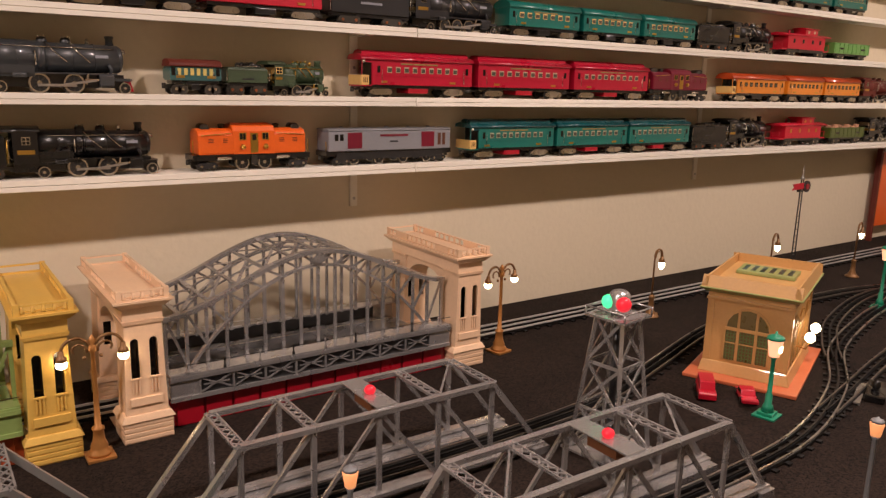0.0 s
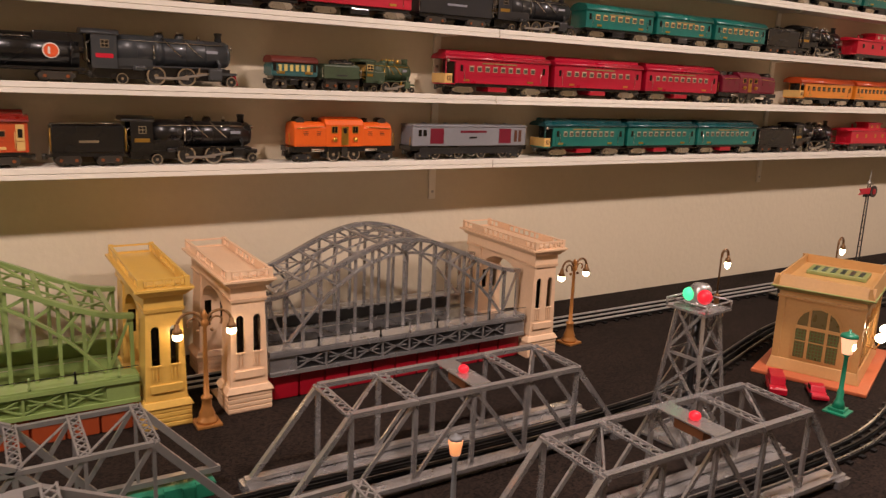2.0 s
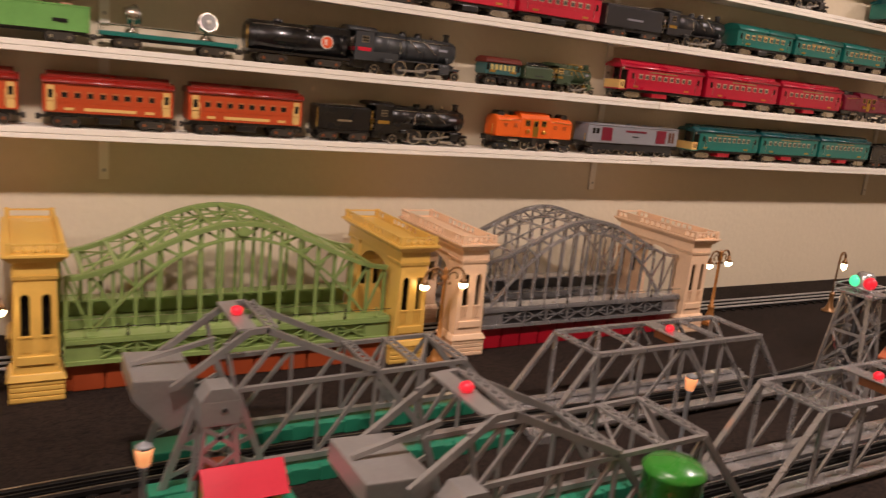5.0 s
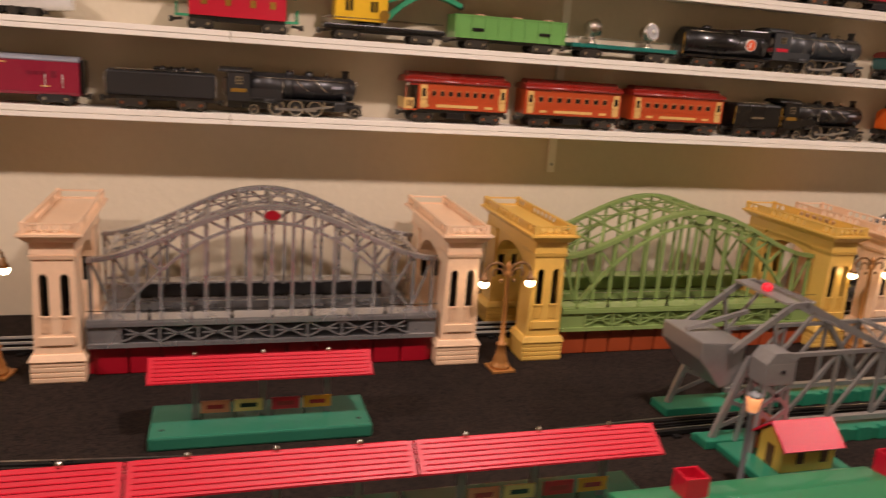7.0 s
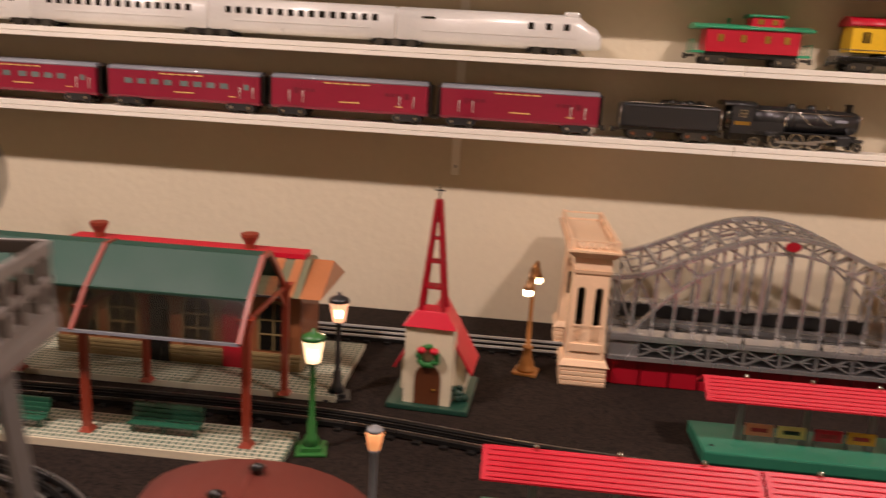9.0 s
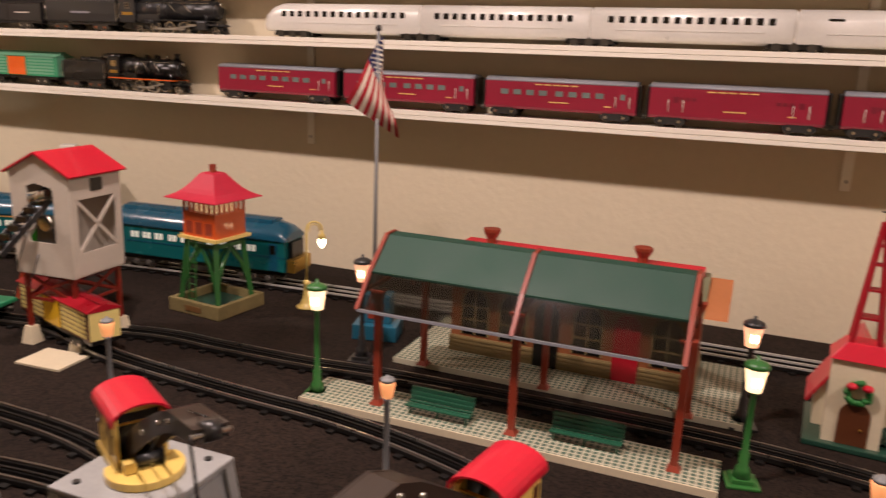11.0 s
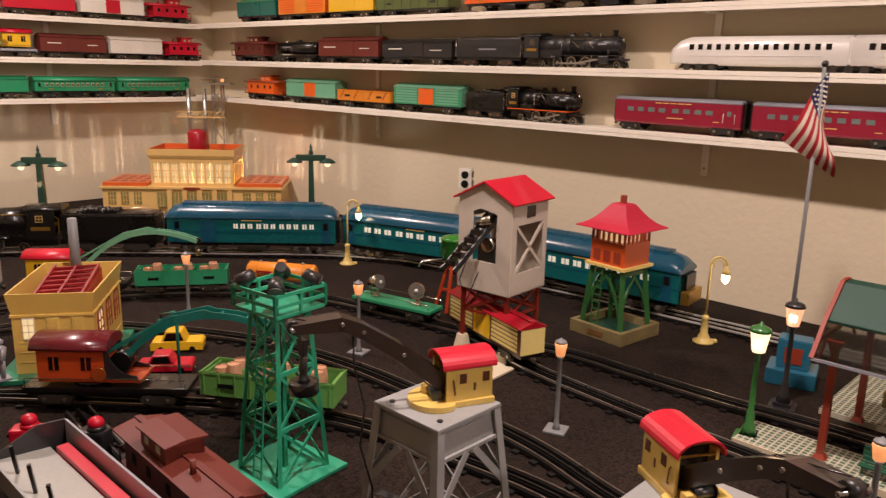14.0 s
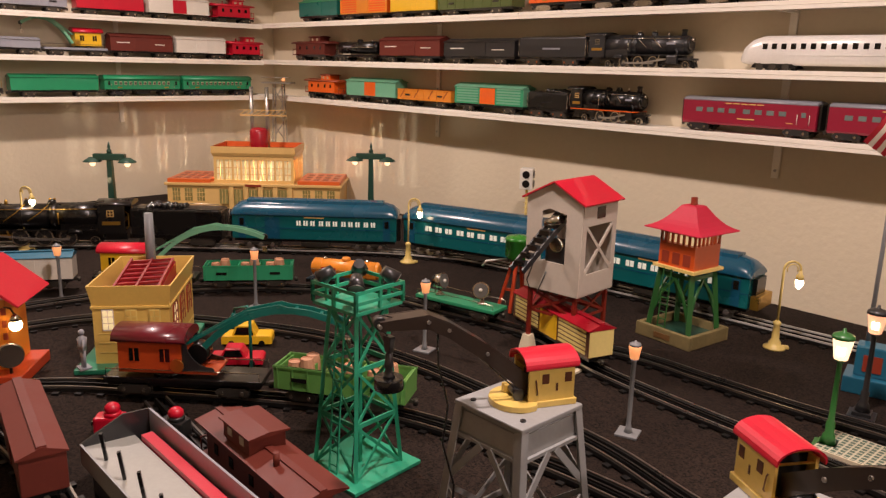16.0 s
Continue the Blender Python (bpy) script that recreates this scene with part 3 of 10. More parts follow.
def passenger_car(label, L, body, roof, win=None, H=0.098, nwin=9, band=None, doors=None, plates=None, obs=False, cler=True, w=0.058, under=None, trucks=None, frame=None):
    L -= 0.006
    t = thing("passenger_car", label, "toy train car", group="")
    zb, zr = 0.026, H * 0.79
    xl = -L / 2 + (0.026 if obs else 0)
    part("body", box(B(), xl, -w / 2, zb, L / 2, w / 2, zr), body, t, bevel=0.0018)
    rf = part("roof", prism(B(), roof_line(w, zr, (H - zr) * (0.62 if cler else 1.0), over=0.0035), "x", -L / 2 - 0.002, L / 2 + 0.002, True), roof, t)
    if cler:
        part("clerestory", prism(B(), [(-0.018, zr + (H - zr) * 0.3), (0.018, zr + (H - zr) * 0.3), (0.018, H - 0.005), (0.012, H - 0.001), (0, H), (-0.012, H - 0.001), (-0.018, H - 0.005)], "x", -L / 2 + 0.006, L / 2 - 0.006), roof, rf)
    # raised ribs along the sides
    for z in (zb + 0.001, zb + (zr - zb) * 0.36, zr - 0.003):
        part("belt_rib", box(B(), xl + 0.002, -w / 2 - 0.0008, z, L / 2 - 0.002, w / 2 + 0.0008, z + 0.0012), body, t)
    win = win or GLASSD
    n = nwin
    x0, x1 = xl + L * 0.11, L / 2 - L * 0.13
    pw = (x1 - x0) / n
    zc = zb + (zr - zb) * 0.63
    fm = mesh_of("window", box(B(), -pw * 0.27, -w / 2 - 0.0009, -0.0064, pw * 0.27, w / 2 + 0.0009, 0.0064), frame or win)
    pm = mesh_of("pane", box(B(), -pw * 0.225, -w / 2 - 0.0013, -0.0050, pw * 0.225, w / 2 + 0.0013, 0.0034), FILM if frame is None else win)
    for k in range(n):
        q = shared("window", fm, t, (x0 + pw * (k + 0.5), 0, zc))
        shared("pane", pm, q, (0, 0, 0))
    for s in (-1, 1):
        dx = L / 2 - L * 0.055 if s > 0 else xl + L * 0.055
        dr = part("door", box(B(), dx - 0.0065, -w / 2 - 0.0008, zb + 0.003, dx + 0.0065, w / 2 + 0.0008, zr - 0.004), doors or body, t)
        part("door_pane", box(B(), dx - 0.0036, -w / 2 - 0.0012, zc - 0.007, dx + 0.0036, w / 2 + 0.0012, zc + 0.0075), GLASSD, dr)
        for u in (-s,):
            part("grab_rail", rod(B(), (dx + u * 0.0082, -w / 2 - 0.0012, zb + 0.006), (dx + u * 0.0082, -w / 2 - 0.0012, zc + 0.002), 0.0007, 5), NICKEL if doors is None else doors, t)
    if plates:
        part("name_board", box(B(), -L * 0.2, -w / 2 - 0.0011, zb + 0.005, L * 0.2, w / 2 + 0.0011, zb + 0.0105), plates, t, "small plate with bars of lettering")
    for s in (-1, 1):
        part("number_board", box(B(), s * L * 0.31 - 0.008, -w / 2 - 0.0011, zb + 0.005, s * L * 0.31 + 0.008, w / 2 + 0.0011, zb + 0.0098), plates or BRASS, t)
    if band:
        for k in range(3):
            part("letter_board", box(B(), (k - 1) * L * 0.115 - L * 0.052, -w / 2 - 0.0011, zr - 0.0085, (k - 1) * L * 0.115 + L * 0.052, w / 2 + 0.0011, zr - 0.0052), band, t)
    part("underframe", box(B(), -L / 2 + 0.004, -w / 2 + 0.004, zb - 0.006, L / 2 - 0.004, w / 2 - 0.004, zb), BLACK, t)
    part("tank_box", box(B(), -L * 0.09, -w / 2 + 0.004, zb - 0.017, L * 0.09, w / 2 - 0.004, zb - 0.006), under or BLACK, t, bevel=0.001)
    if obs:
        part("platform_floor", box(B(), -L / 2, -w / 2 + 0.001, zb - 0.003, xl, w / 2 - 0.001, zb), body, t)
        part("end_wall", box(B(), xl - 0.0012, -w / 2 + 0.004, zb, xl - 0.0002, w / 2 - 0.004, zr - 0.002), BLACK, t)
        rl = part("platform_rail", box(B(), -L / 2, -w / 2 - 0.0005, zb, -L / 2 + 0.018, -w / 2 + 0.0008, zb + 0.021), BUFF, t, "gold stamped railing of the rear platform")
        part("rail_end", box(B(), -L / 2 - 0.001, -w / 2 + 0.001, zb, -L / 2, w / 2 - 0.001, zb + 0.021), BUFF, rl)
        for k in range(3):
            part("rail_slot", box(B(), -L / 2 + 0.0045 + k * 0.0042, -w / 2 - 0.0010, zb + 0.005, -L / 2 + 0.0065 + k * 0.0042, -w / 2 - 0.0004, zb + 0.016), BROWN, rl)
        part("valance", box(B(), -L / 2 + 0.001, -w / 2 - 0.0005, zr - 0.006, xl, -w / 2 + 0.0008, zr), roof, t)
        part("platform_post", rod(B(), (-L / 2 + 0.002, -w / 2 + 0.002, zb), (-L / 2 + 0.002, -w / 2 + 0.002, zr), 0.0012, 6), body, t)
        part("marker_lamp", ball(B(), (-L / 2 + 0.004, -w / 2 - 0.003, zr - 0.004), 0.004, 8), NICKEL, t)
    for s in (-1, 1):
        truck(t, s * (L / 2 - L * 0.17), mat=trucks or NICKEL, base=min(0.03, L * 0.115), w=w - 0.006)
    coupler(t, L)
    return t


STREAMW = paint("streamlined_window_grey", "6b7672", 0.25)


def streamlined_car(label, L, body, roof, nwin, H=0.082):
    """A lightweight car with a ribbed grey roof; nwin 0 makes a baggage car."""
    t = thing("passenger_car", label, "toy train car", group="")
    L -= 0.010
    w = 0.056
    part("body", prism(B(), [(-w / 2 + 0.003, 0.017), (-w / 2, 0.022), (-w / 2, H * 0.88), (w / 2, H * 0.88), (w / 2, 0.022), (w / 2 - 0.003, 0.017)], "x", -L / 2, L / 2), body, t)
    rf = part("roof", prism(B(), roof_line(w, H * 0.88, H * 0.12, over=-0.0005), "x", -L / 2, L / 2, True), roof, t)
    for k in range(-3, 4):
        part("roof_rib", bar(B(), (-L / 2 + 0.003, k * 0.007, H - 0.0002 - abs(k) * 0.0011), (L / 2 - 0.003, k * 0.007, H - 0.0002 - abs(k) * 0.0011), 0.0014, 0.0016), roof, rf)
    for s in (-1, 1):
        part("diaphragm", box(B(), min(s * L / 2, s * (L / 2 + 0.008)), -0.02, 0.020, max(s * L / 2, s * (L / 2 + 0.008)), 0.02, H * 0.93), BLACK, t, bevel=0.003)
    zc = H * 0.63
    if nwin:
        for k in range(nwin):
            xx = -L * 0.41 + L * 0.70 * (k + 0.5 + (0.25 if k >= 4 else 0)) / nwin
            part("window", box(B(), xx - L * 0.026, -w / 2 - 0.0007, zc - 0.0055, xx + L * 0.026, w / 2 + 0.0007, zc + 0.005), STREAMW, t)
        doors = (L * 0.415,)
    else:
        doors = (-L * 0.34, L * 0.37)
        for dx in (L * 0.28, -L * 0.27):
            for k in range(3):
                part("window", box(B(), dx + (k - 1) * 0.011 - 0.004, -w / 2 - 0.0007, zc - 0.002, dx + (k - 1) * 0.011 + 0.004, w / 2 + 0.0007, zc + 0.004), PLUM, t)
    for dx in doors:
        dr = part("door", box(B(), dx - 0.011, -w / 2 - 0.0006, 0.024, dx + 0.011, w / 2 + 0.0006, H * 0.84), body, t)
        part("door_pane", box(B(), dx - 0.005, -w / 2 - 0.001, zc - 0.006, dx + 0.005, w / 2 + 0.001, zc + 0.005), STREAMW if nwin else PLUM, dr)
        for u in (-1, 1):
            part("grab_rail", rod(B(), (dx + u * 0.0135, -w / 2 - 0.001, 0.03), (dx + u * 0.0135, -w / 2 - 0.001, zc), 0.0008, 5), WHITE, t)
    for k in range(5):
        part("letter_bar", box(B(), -L * 0.16 + k * L * 0.06, -w / 2 - 0.0007, H * 0.815, -L * 0.112 + k * L * 0.06, w / 2 + 0.0007, H * 0.845), BUFF, t)
    part("number_bar", box(B(), -L * 0.06, -w / 2 - 0.0007, H * 0.40, L * 0.07, w / 2 + 0.0007, H * 0.43), BUFF, t)
    part("number_bar", box(B(), L * 0.30, -w / 2 - 0.0007, H * 0.37, L * 0.345, w / 2 + 0.0007, H * 0.395), BUFF, t)
    for s in (-1, 1):
        truck(t, s * (L / 2 - L * 0.13), mat=DGREY, base=0.032, w=0.05)
    coupler(t, L + 0.012)
    return t


def disc_wheel(parent, name, x, y, r, face):
    """A spoked-looking wheel: dark face, bright tyre and hub."""
    s = 1 if y > 0 else -1
    wh = part(name, rod(B(), (x, y - s * 0.002, r), (x, y + s * 0.002, r), r * 0.9, 18), face, parent)
    bm = B()
    n = 18
    ya, yb = sorted((y - s * 0.0025, y + s * 0.0032))
    for q in range(n):
        a0, a1 = 2 * math.pi * q / n, 2 * math.pi * (q + 1) / n
        prism(bm, [(x + r * math.cos(a0), r + r * math.sin(a0)), (x + r * math.cos(a1), r + r * math.sin(a1)), (x + r * 0.82 * math.cos(a1), r + r * 0.82 * math.sin(a1)), (x + r * 0.82 * math.cos(a0), r + r * 0.82 * math.sin(a0))], "y", ya, yb)
    bmesh.ops.remove_doubles(bm, verts=bm.verts, dist=1e-6)
    part("tyre", bm, NICKEL, wh)
    part("hub", rod(B(), (x, y, r), (x, y + s * 0.0034, r), r * 0.24, 10), NICKEL, wh)
    bm = B()
    c = Vector((x, y + s * 0.0022, r))
    for k in range(4):
        a = math.pi * k / 4
        d = Vector((math.cos(a), 0, math.sin(a))) * r * 0.84
        bar(bm, c - d, c + d, 0.0012, 0.0018, (0, 1, 0))
    part("wheel_spider", bm, TRUCKM, wh)


def steam_loco(label, L, mat, trim=NICKEL, H=0.098, drivers=2, r=0.015, stripe=None, shroud=False, cabmat=None, plate=None):
    t = thing("steam_locomotive", label, "toy locomotive", group="")
    x0, x1 = -L / 2, L / 2
    cab = L * 0.17
    w = 0.056
    zc, br = H * 0.60, H * 0.265
    bm = B()
    rod(bm, (x0 + cab - 0.004, 0, zc), (x0 + L * 0.42, 0, zc), br * 1.06, 20)
    rod(bm, (x0 + L * 0.42, 0, zc), (x0 + L * 0.47, 0, zc), br * 1.06, 20, br * 0.96)
    rod(bm, (x0 + L * 0.47, 0, zc), (x1 - L * 0.09, 0, zc), br * 0.96, 20, br * 0.92)
    rod(bm, (x1 - L * 0.09, 0, zc), (x1 - L * 0.065, 0, zc), br * 0.92, 20, br * 0.78)
    boiler = part("boiler", bm, mat, t)
    for f in (0.30, 0.47, 0.62, 0.76):
        part("boiler_band", rod(B(), (x0 + L * f, 0, zc), (x0 + L * f + 0.0018, 0, zc), br * (1.075 if f < 0.45 else 0.975), 20), mat, boiler)
    part("firebox", box(B(), x0 + cab, -w / 2 + 0.004, H * 0.27, x0 + L * 0.40, w / 2 - 0.004, zc), mat, t, bevel=0.002)
    part("smokebox_door", rod(B(), (x1 - L * 0.065, 0, zc), (x1 - L * 0.055, 0, zc), br * 0.66, 14, br * 0.45), mat, t)
    part("smokestack", lathe(B(), [(0.0075, zc + br * 0.8), (0.006, H * 0.93), (0.0078, H * 0.985), (0.0068, H), (0.004, H), (0.004, H * 0.95)], x1 - L * 0.13, 0, 12), mat, t)
    for f in (0.46, 0.60):
        dm = part("dome", lathe(B(), [(0.0095, zc + br * 0.7), (0.0085, zc + br * 1.12), (0.006, zc + br * 1.27), (0.001, zc + br * 1.32)], x0 + L * f, 0, 12), mat, t)
        for u in (-1, 1):
            part("valve", ball(B(), (x0 + L * f + u * 0.0045, -0.003, zc + br * 1.3), 0.0026, 8), trim, dm)
    part("bell", lathe(B(), [(0.0036, zc + br * 0.9), (0.0032, zc + br + 0.005), (0.001, zc + br + 0.0075)], x0 + L * 0.73, 0, 8), trim, t)
    part("headlight", rod(B(), (x1 - L * 0.075, 0, zc + br * 0.5), (x1 - L * 0.035, 0, zc + br * 0.5), 0.0045, 10), trim, t)
    cm = cabmat or mat
    bm = B()
    for s in (-1, 1):
        box(bm, x0 + 0.003, s * w / 2 - 0.001, H * 0.27, x0 + cab, s * w / 2 + 0.001, H * 0.86)
    box(bm, x0 + cab - 0.002, -w / 2 + 0.001, H * 0.27, x0 + cab, w / 2 - 0.001, H * 0.86)
    box(bm, x0 + 0.003, -w / 2 + 0.001, H * 0.27, x0 + cab - 0.002, w / 2 - 0.001, H * 0.31)
    part("cab", bm, cm, t)
    part("cab_roof", prism(B(), roof_line(w, H * 0.85, H * 0.10, over=0.0025), "x", x0 - 0.012, x0 + cab + 0.004, True), cm, t)
    xx, zw = x0 + cab * 0.56, H * 0.69
    fr = BUFF if trim is BRASS or stripe else NICKEL
    wn = part("cab_window", box(B(), xx - 0.0068, -w / 2 - 0.0014, zw - 0.0068, xx + 0.0068, w / 2 + 0.0014, zw + 0.0068), fr, t, "four-pane cab window")
    for u in (-1, 1):
        for v in (-1, 1):
            part("pane", box(B(), xx + u * 0.0031 - 0.0023, -w / 2 - 0.0018, zw + v * 0.0031 - 0.0023, xx + u * 0.0031 + 0.0023, w / 2 + 0.0018, zw + v * 0.0031 + 0.0023), GLASSD, wn)
    part("number_board", box(B(), x0 + cab * 0.22, -w / 2 - 0.0016, H * 0.45, x0 + cab * 0.86, w / 2 + 0.0016, H * 0.525), plate or BRASS, t)
    part("smokebox_plate", box(B(), x0 + L * 0.76, -br * 0.94 - 0.001, zc + 0.001, x0 + L * 0.84, -br * 0.7, zc + 0.006), LGREY, t)
    part("running_board", box(B(), x0 + cab, -w / 2 + 0.001, H * 0.325, x1 - L * 0.11, w / 2 - 0.001, H * 0.352), mat, t)
    if stripe:
        part("stripe", box(B(), x0 + 0.003, -w / 2 - 0.0016, H * 0.315, x1 - L * 0.1, w / 2 + 0.0016, H * 0.34), stripe, t, "orange painted stripe")
    for s in (-1, 1):
        part("handrail", tube(B(), [(x0 + cab, s * (br * 0.86), zc + br * 0.66), (x1 - L * 0.12, s * (br * 0.80), zc + br * 0.62)], 0.0009, 5), trim, t)
        for f in (0.47, 0.61):
            part("steam_pipe", tube(B(), [(x0 + L * f, s * br * 0.45, zc + br * 0.95), (x0 + L * (f + 0.04), s * br * 0.95, zc + br * 0.42), (x0 + L * (f + 0.115), s * (br + 0.002), zc - br * 0.25)], 0.0011, 5), trim, t)
        part("cab_step_rail", tube(B(), [(x0 + 0.001, s * (w / 2 - 0.001), H * 0.36), (x0 - 0.004, s * (w / 2 - 0.001), H * 0.42), (x0 - 0.004, s * (w / 2 - 0.001), H * 0.68), (x0 + 0.002, s * (w / 2 - 0.001), H * 0.74)], 0.0009, 5), trim, t)
        part("cylinder", box(B(), x0 + L * 0.775, min(s * 0.019, s * 0.029), H * 0.13, x0 + L * 0.87, max(s * 0.019, s * 0.029), H * 0.33), mat, t, bevel=0.003)
        part("crosshead", box(B(), x0 + L * 0.69, min(s * 0.024, s * 0.027), H * 0.22, x0 + L * 0.775, max(s * 0.024, s * 0.027), H * 0.255), trim, t)
        part("link", bar(B(), (x0 + L * 0.695, s * 0.0262, H * 0.16), (x0 + L * 0.71, s * 0.0262, H * 0.34), 0.002, 0.003), trim, t)
        part("steam_chest_pipe", tube(B(), [(x0 + L * 0.85, s * 0.022, H * 0.32), (x0 + L * 0.86, s * 0.021, H * 0.42), (x0 + L * 0.84, s * br * 0.8, H * 0.5)], 0.003, 6), mat, t)
        part("injector", rod(B(), (x0 + L * 0.27, s * (w / 2 - 0.003), H * 0.30), (x0 + L * 0.35, s * (w / 2 - 0.003), H * 0.30), 0.0045, 10), mat, t)
        part("feed_pipe", rod(B(), (x0 + L * 0.405, s * br * 1.04, zc - br * 0.5), (x0 + L * 0.405, s * br * 1.04, zc + br * 0.4), 0.0014, 6), trim, t)
    part("frame", box(B(), x0 + 0.004, -0.013, 0.010, x1 - L * 0.06, 0.013, H * 0.33), BLACK, t)
    dx0, dx1 = (x0 + L * 0.42, x0 + L * 0.625) if drivers == 2 else (x0 + L * 0.36, x0 + L * 0.64)
    step = (dx1 - dx0) / max(1, drivers - 1)
    for k in range(drivers):
        for s in (-1, 1):
            disc_wheel(t, "drive_wheel", dx0 + step * k, s * 0.019, r, DGREY)
    for s in (-1, 1):
        part("side_rod", bar(B(), (dx0 - 0.003, s * 0.0245, r * 0.8), (dx1 + 0.003, s * 0.0245, r * 0.8), 0.0018, 0.0044), STEEL, t)
        part("main_rod", bar(B(), (dx0 + step * (drivers - 1) * 0.6, s * 0.0265, r * 0.82), (x0 + L * 0.76, s * 0.0265, H * 0.23), 0.0018, 0.0038), STEEL, t)
        for xx in (x1 - L * 0.06, x0 + L * 0.2):
            disc_wheel(t, "carrier_wheel", xx, s * 0.019, min(0.010, r * 0.62), BLACK)
    part("pilot_deck", prism(B(), [(x1 - L * 0.13, -0.025), (x1 - L * 0.03, -0.025), (x1, -0.006), (x1, 0.006), (x1 - L * 0.03, 0.025), (x1 - L * 0.13, 0.025)], "z", H * 0.22, H * 0.27), mat, t)
    for s in range(-3, 4):
        part("pilot_slat", bar(B(), (x1 - L * 0.012 - abs(s) * 0.003, s * 0.005, H * 0.24), (x1 - abs(s) * 0.003 + 0.002, s * 0.006, 0.004), 0.0022, 0.0022), plate if plate is RED else mat, t)
    return t


def tender(label, L, mat, H=0.07, coal=True, badge=None, name_bar=None, round_tank=False):
    t = thing("tender", label, "toy tender", group="")
    w = 0.056
    if round_tank:
        zc, rr = H * 0.60, H * 0.37
        bm = rod(B(), (-L / 2 + 0.006, 0, zc), (L / 2 - 0.012, 0, zc), rr, 24)
        rod(bm, (-L / 2 + 0.001, 0, zc), (-L / 2 + 0.006, 0, zc), rr * 0.8, 24, rr)
        part("tank", bm, mat, t)
        for x in (-L * 0.42, -L * 0.05, L * 0.38):
            part("tank_band", rod(B(), (x, 0, zc), (x + 0.002, 0, zc), rr + 0.0006, 24), mat, t)
        part("bunker", box(B(), L * 0.12, -w / 2 + 0.003, zc, L / 2 - 0.003, w / 2 - 0.003, H), mat, t, bevel=0.003)
        part("hatch", lathe(B(), [(0.010, H * 0.94), (0.010, H + 0.002), (0.001, H + 0.004)], -L * 0.2, 0, 12), mat, t)
        part("side_rail", tube(B(), [(-L / 2 + 0.01, -rr * 0.75, zc + rr * 0.75), (L * 0.1, -rr * 0.75, zc + rr * 0.75)], 0.0008, 5), NICKEL, t)
        part("sill", box(B(), -L / 2 + 0.002, -w / 2, 0.021, L / 2 - 0.003, w / 2, 0.026), mat, t)
        part("end_rail", rod(B(), (-L / 2, -0.02, 0.026), (-L / 2, -0.02, zc + rr * 0.6), 0.001, 5), BRASS, t)
        bx, bz = L * 0.24, zc + 0.002
        em = part("badge", rod(B(), (bx, -rr - 0.0014, bz), (bx, -rr + 0.006, bz), 0.0130, 20), WHITE, t, "round orange emblem with a pale rim")
        part("badge_disc", rod(B(), (bx, -rr - 0.0020, bz), (bx, -rr - 0.0012, bz), 0.0112, 20), badge, em)
        part("badge_bar", box(B(), bx - 0.0045, -rr - 0.0026, bz - 0.006, bx - 0.0015, -rr - 0.0018, bz + 0.006), WHITE, em)
        for s in (-1, 1):
            truck(t, s * L * 0.27, base=0.032, mat=TRUCKM, w=0.053)
        coupler(t, L)
        return t
    part("body", box(B(), -L / 2 + 0.003, -w / 2, 0.024, L / 2 - 0.003, w / 2, H), mat, t, bevel=0.003)
    part("top_rim", box(B(), -L / 2 + 0.006, -w / 2 + 0.004, H, L / 2 - 0.006, w / 2 - 0.004, H + 0.002), mat, t, bevel=0.0008)
    if coal:
        random.seed(int(L * 1000))
        bm = B()
        n = 7
        for i in range(n):
            for j in range(4):
                ball(bm, (L * (-0.05 + 0.42 * i / n), -0.016 + 0.0105 * j, H + 0.001 + random.uniform(0, 0.005)), random.uniform(0.005, 0.0075), 6)
        tagged(part("coal_load", bm, BLACK, t, "heap of black coal lumps"), kind="stuff")
    for z in (0.0255, H - 0.004):
        part("belt_rib", box(B(), -L / 2 + 0.004, -w / 2 - 0.0008, z, L / 2 - 0.004, w / 2 + 0.0008, z + 0.0012), mat, t)
    for s in (-1, 1):
        part("grab_rail", rod(B(), (s * (L / 2 - 0.001), -w / 2 - 0.001, 0.028), (s * (L / 2 - 0.001), -w / 2 - 0.001, H - 0.004), 0.001, 5), BRASS if name_bar is NICKEL else NICKEL, t)
    part("top_rail", tube(B(), [(-L / 2 + 0.02, -w / 2 + 0.002, H), (-L / 2 + 0.022, -w / 2 + 0.002, H + 0.004), (L / 2 - 0.022, -w / 2 + 0.002, H + 0.004), (L / 2 - 0.02, -w / 2 + 0.002, H)], 0.0008, 5), NICKEL, t)
    if badge:
        bx, bz = L * 0.24, H * 0.66
        em = part("badge", rod(B(), (bx, -w / 2 - 0.0009, bz), (bx, -w / 2, bz), 0.0135, 20), WHITE, t, "round orange emblem with a pale rim")
        part("badge_disc", rod(B(), (bx, -w / 2 - 0.0014, bz), (bx, -w / 2 - 0.0008, bz), 0.0118, 20), badge, em)
        part("badge_bar", box(B(), bx - 0.0045, -w / 2 - 0.0018, bz - 0.006, bx - 0.0015, -w / 2 - 0.0012, bz + 0.006), WHITE, em)
    part("letter_bar", box(B(), -L * 0.13, -w / 2 - 0.0007, H * 0.58, L * 0.13, -w / 2 + 0.001, H * 0.64), name_bar or DGREY, t)
    part("underframe", box(B(), -L / 2 + 0.004, -w / 2 + 0.003, 0.017, L / 2 - 0.004, w / 2 - 0.003, 0.024), BLACK, t)
    for s in (-1, 1):
        truck(t, s * L * 0.27, base=min(0.028, L * 0.18), mat=TRUCKM, w=0.053)
    coupler(t, L)
    return t


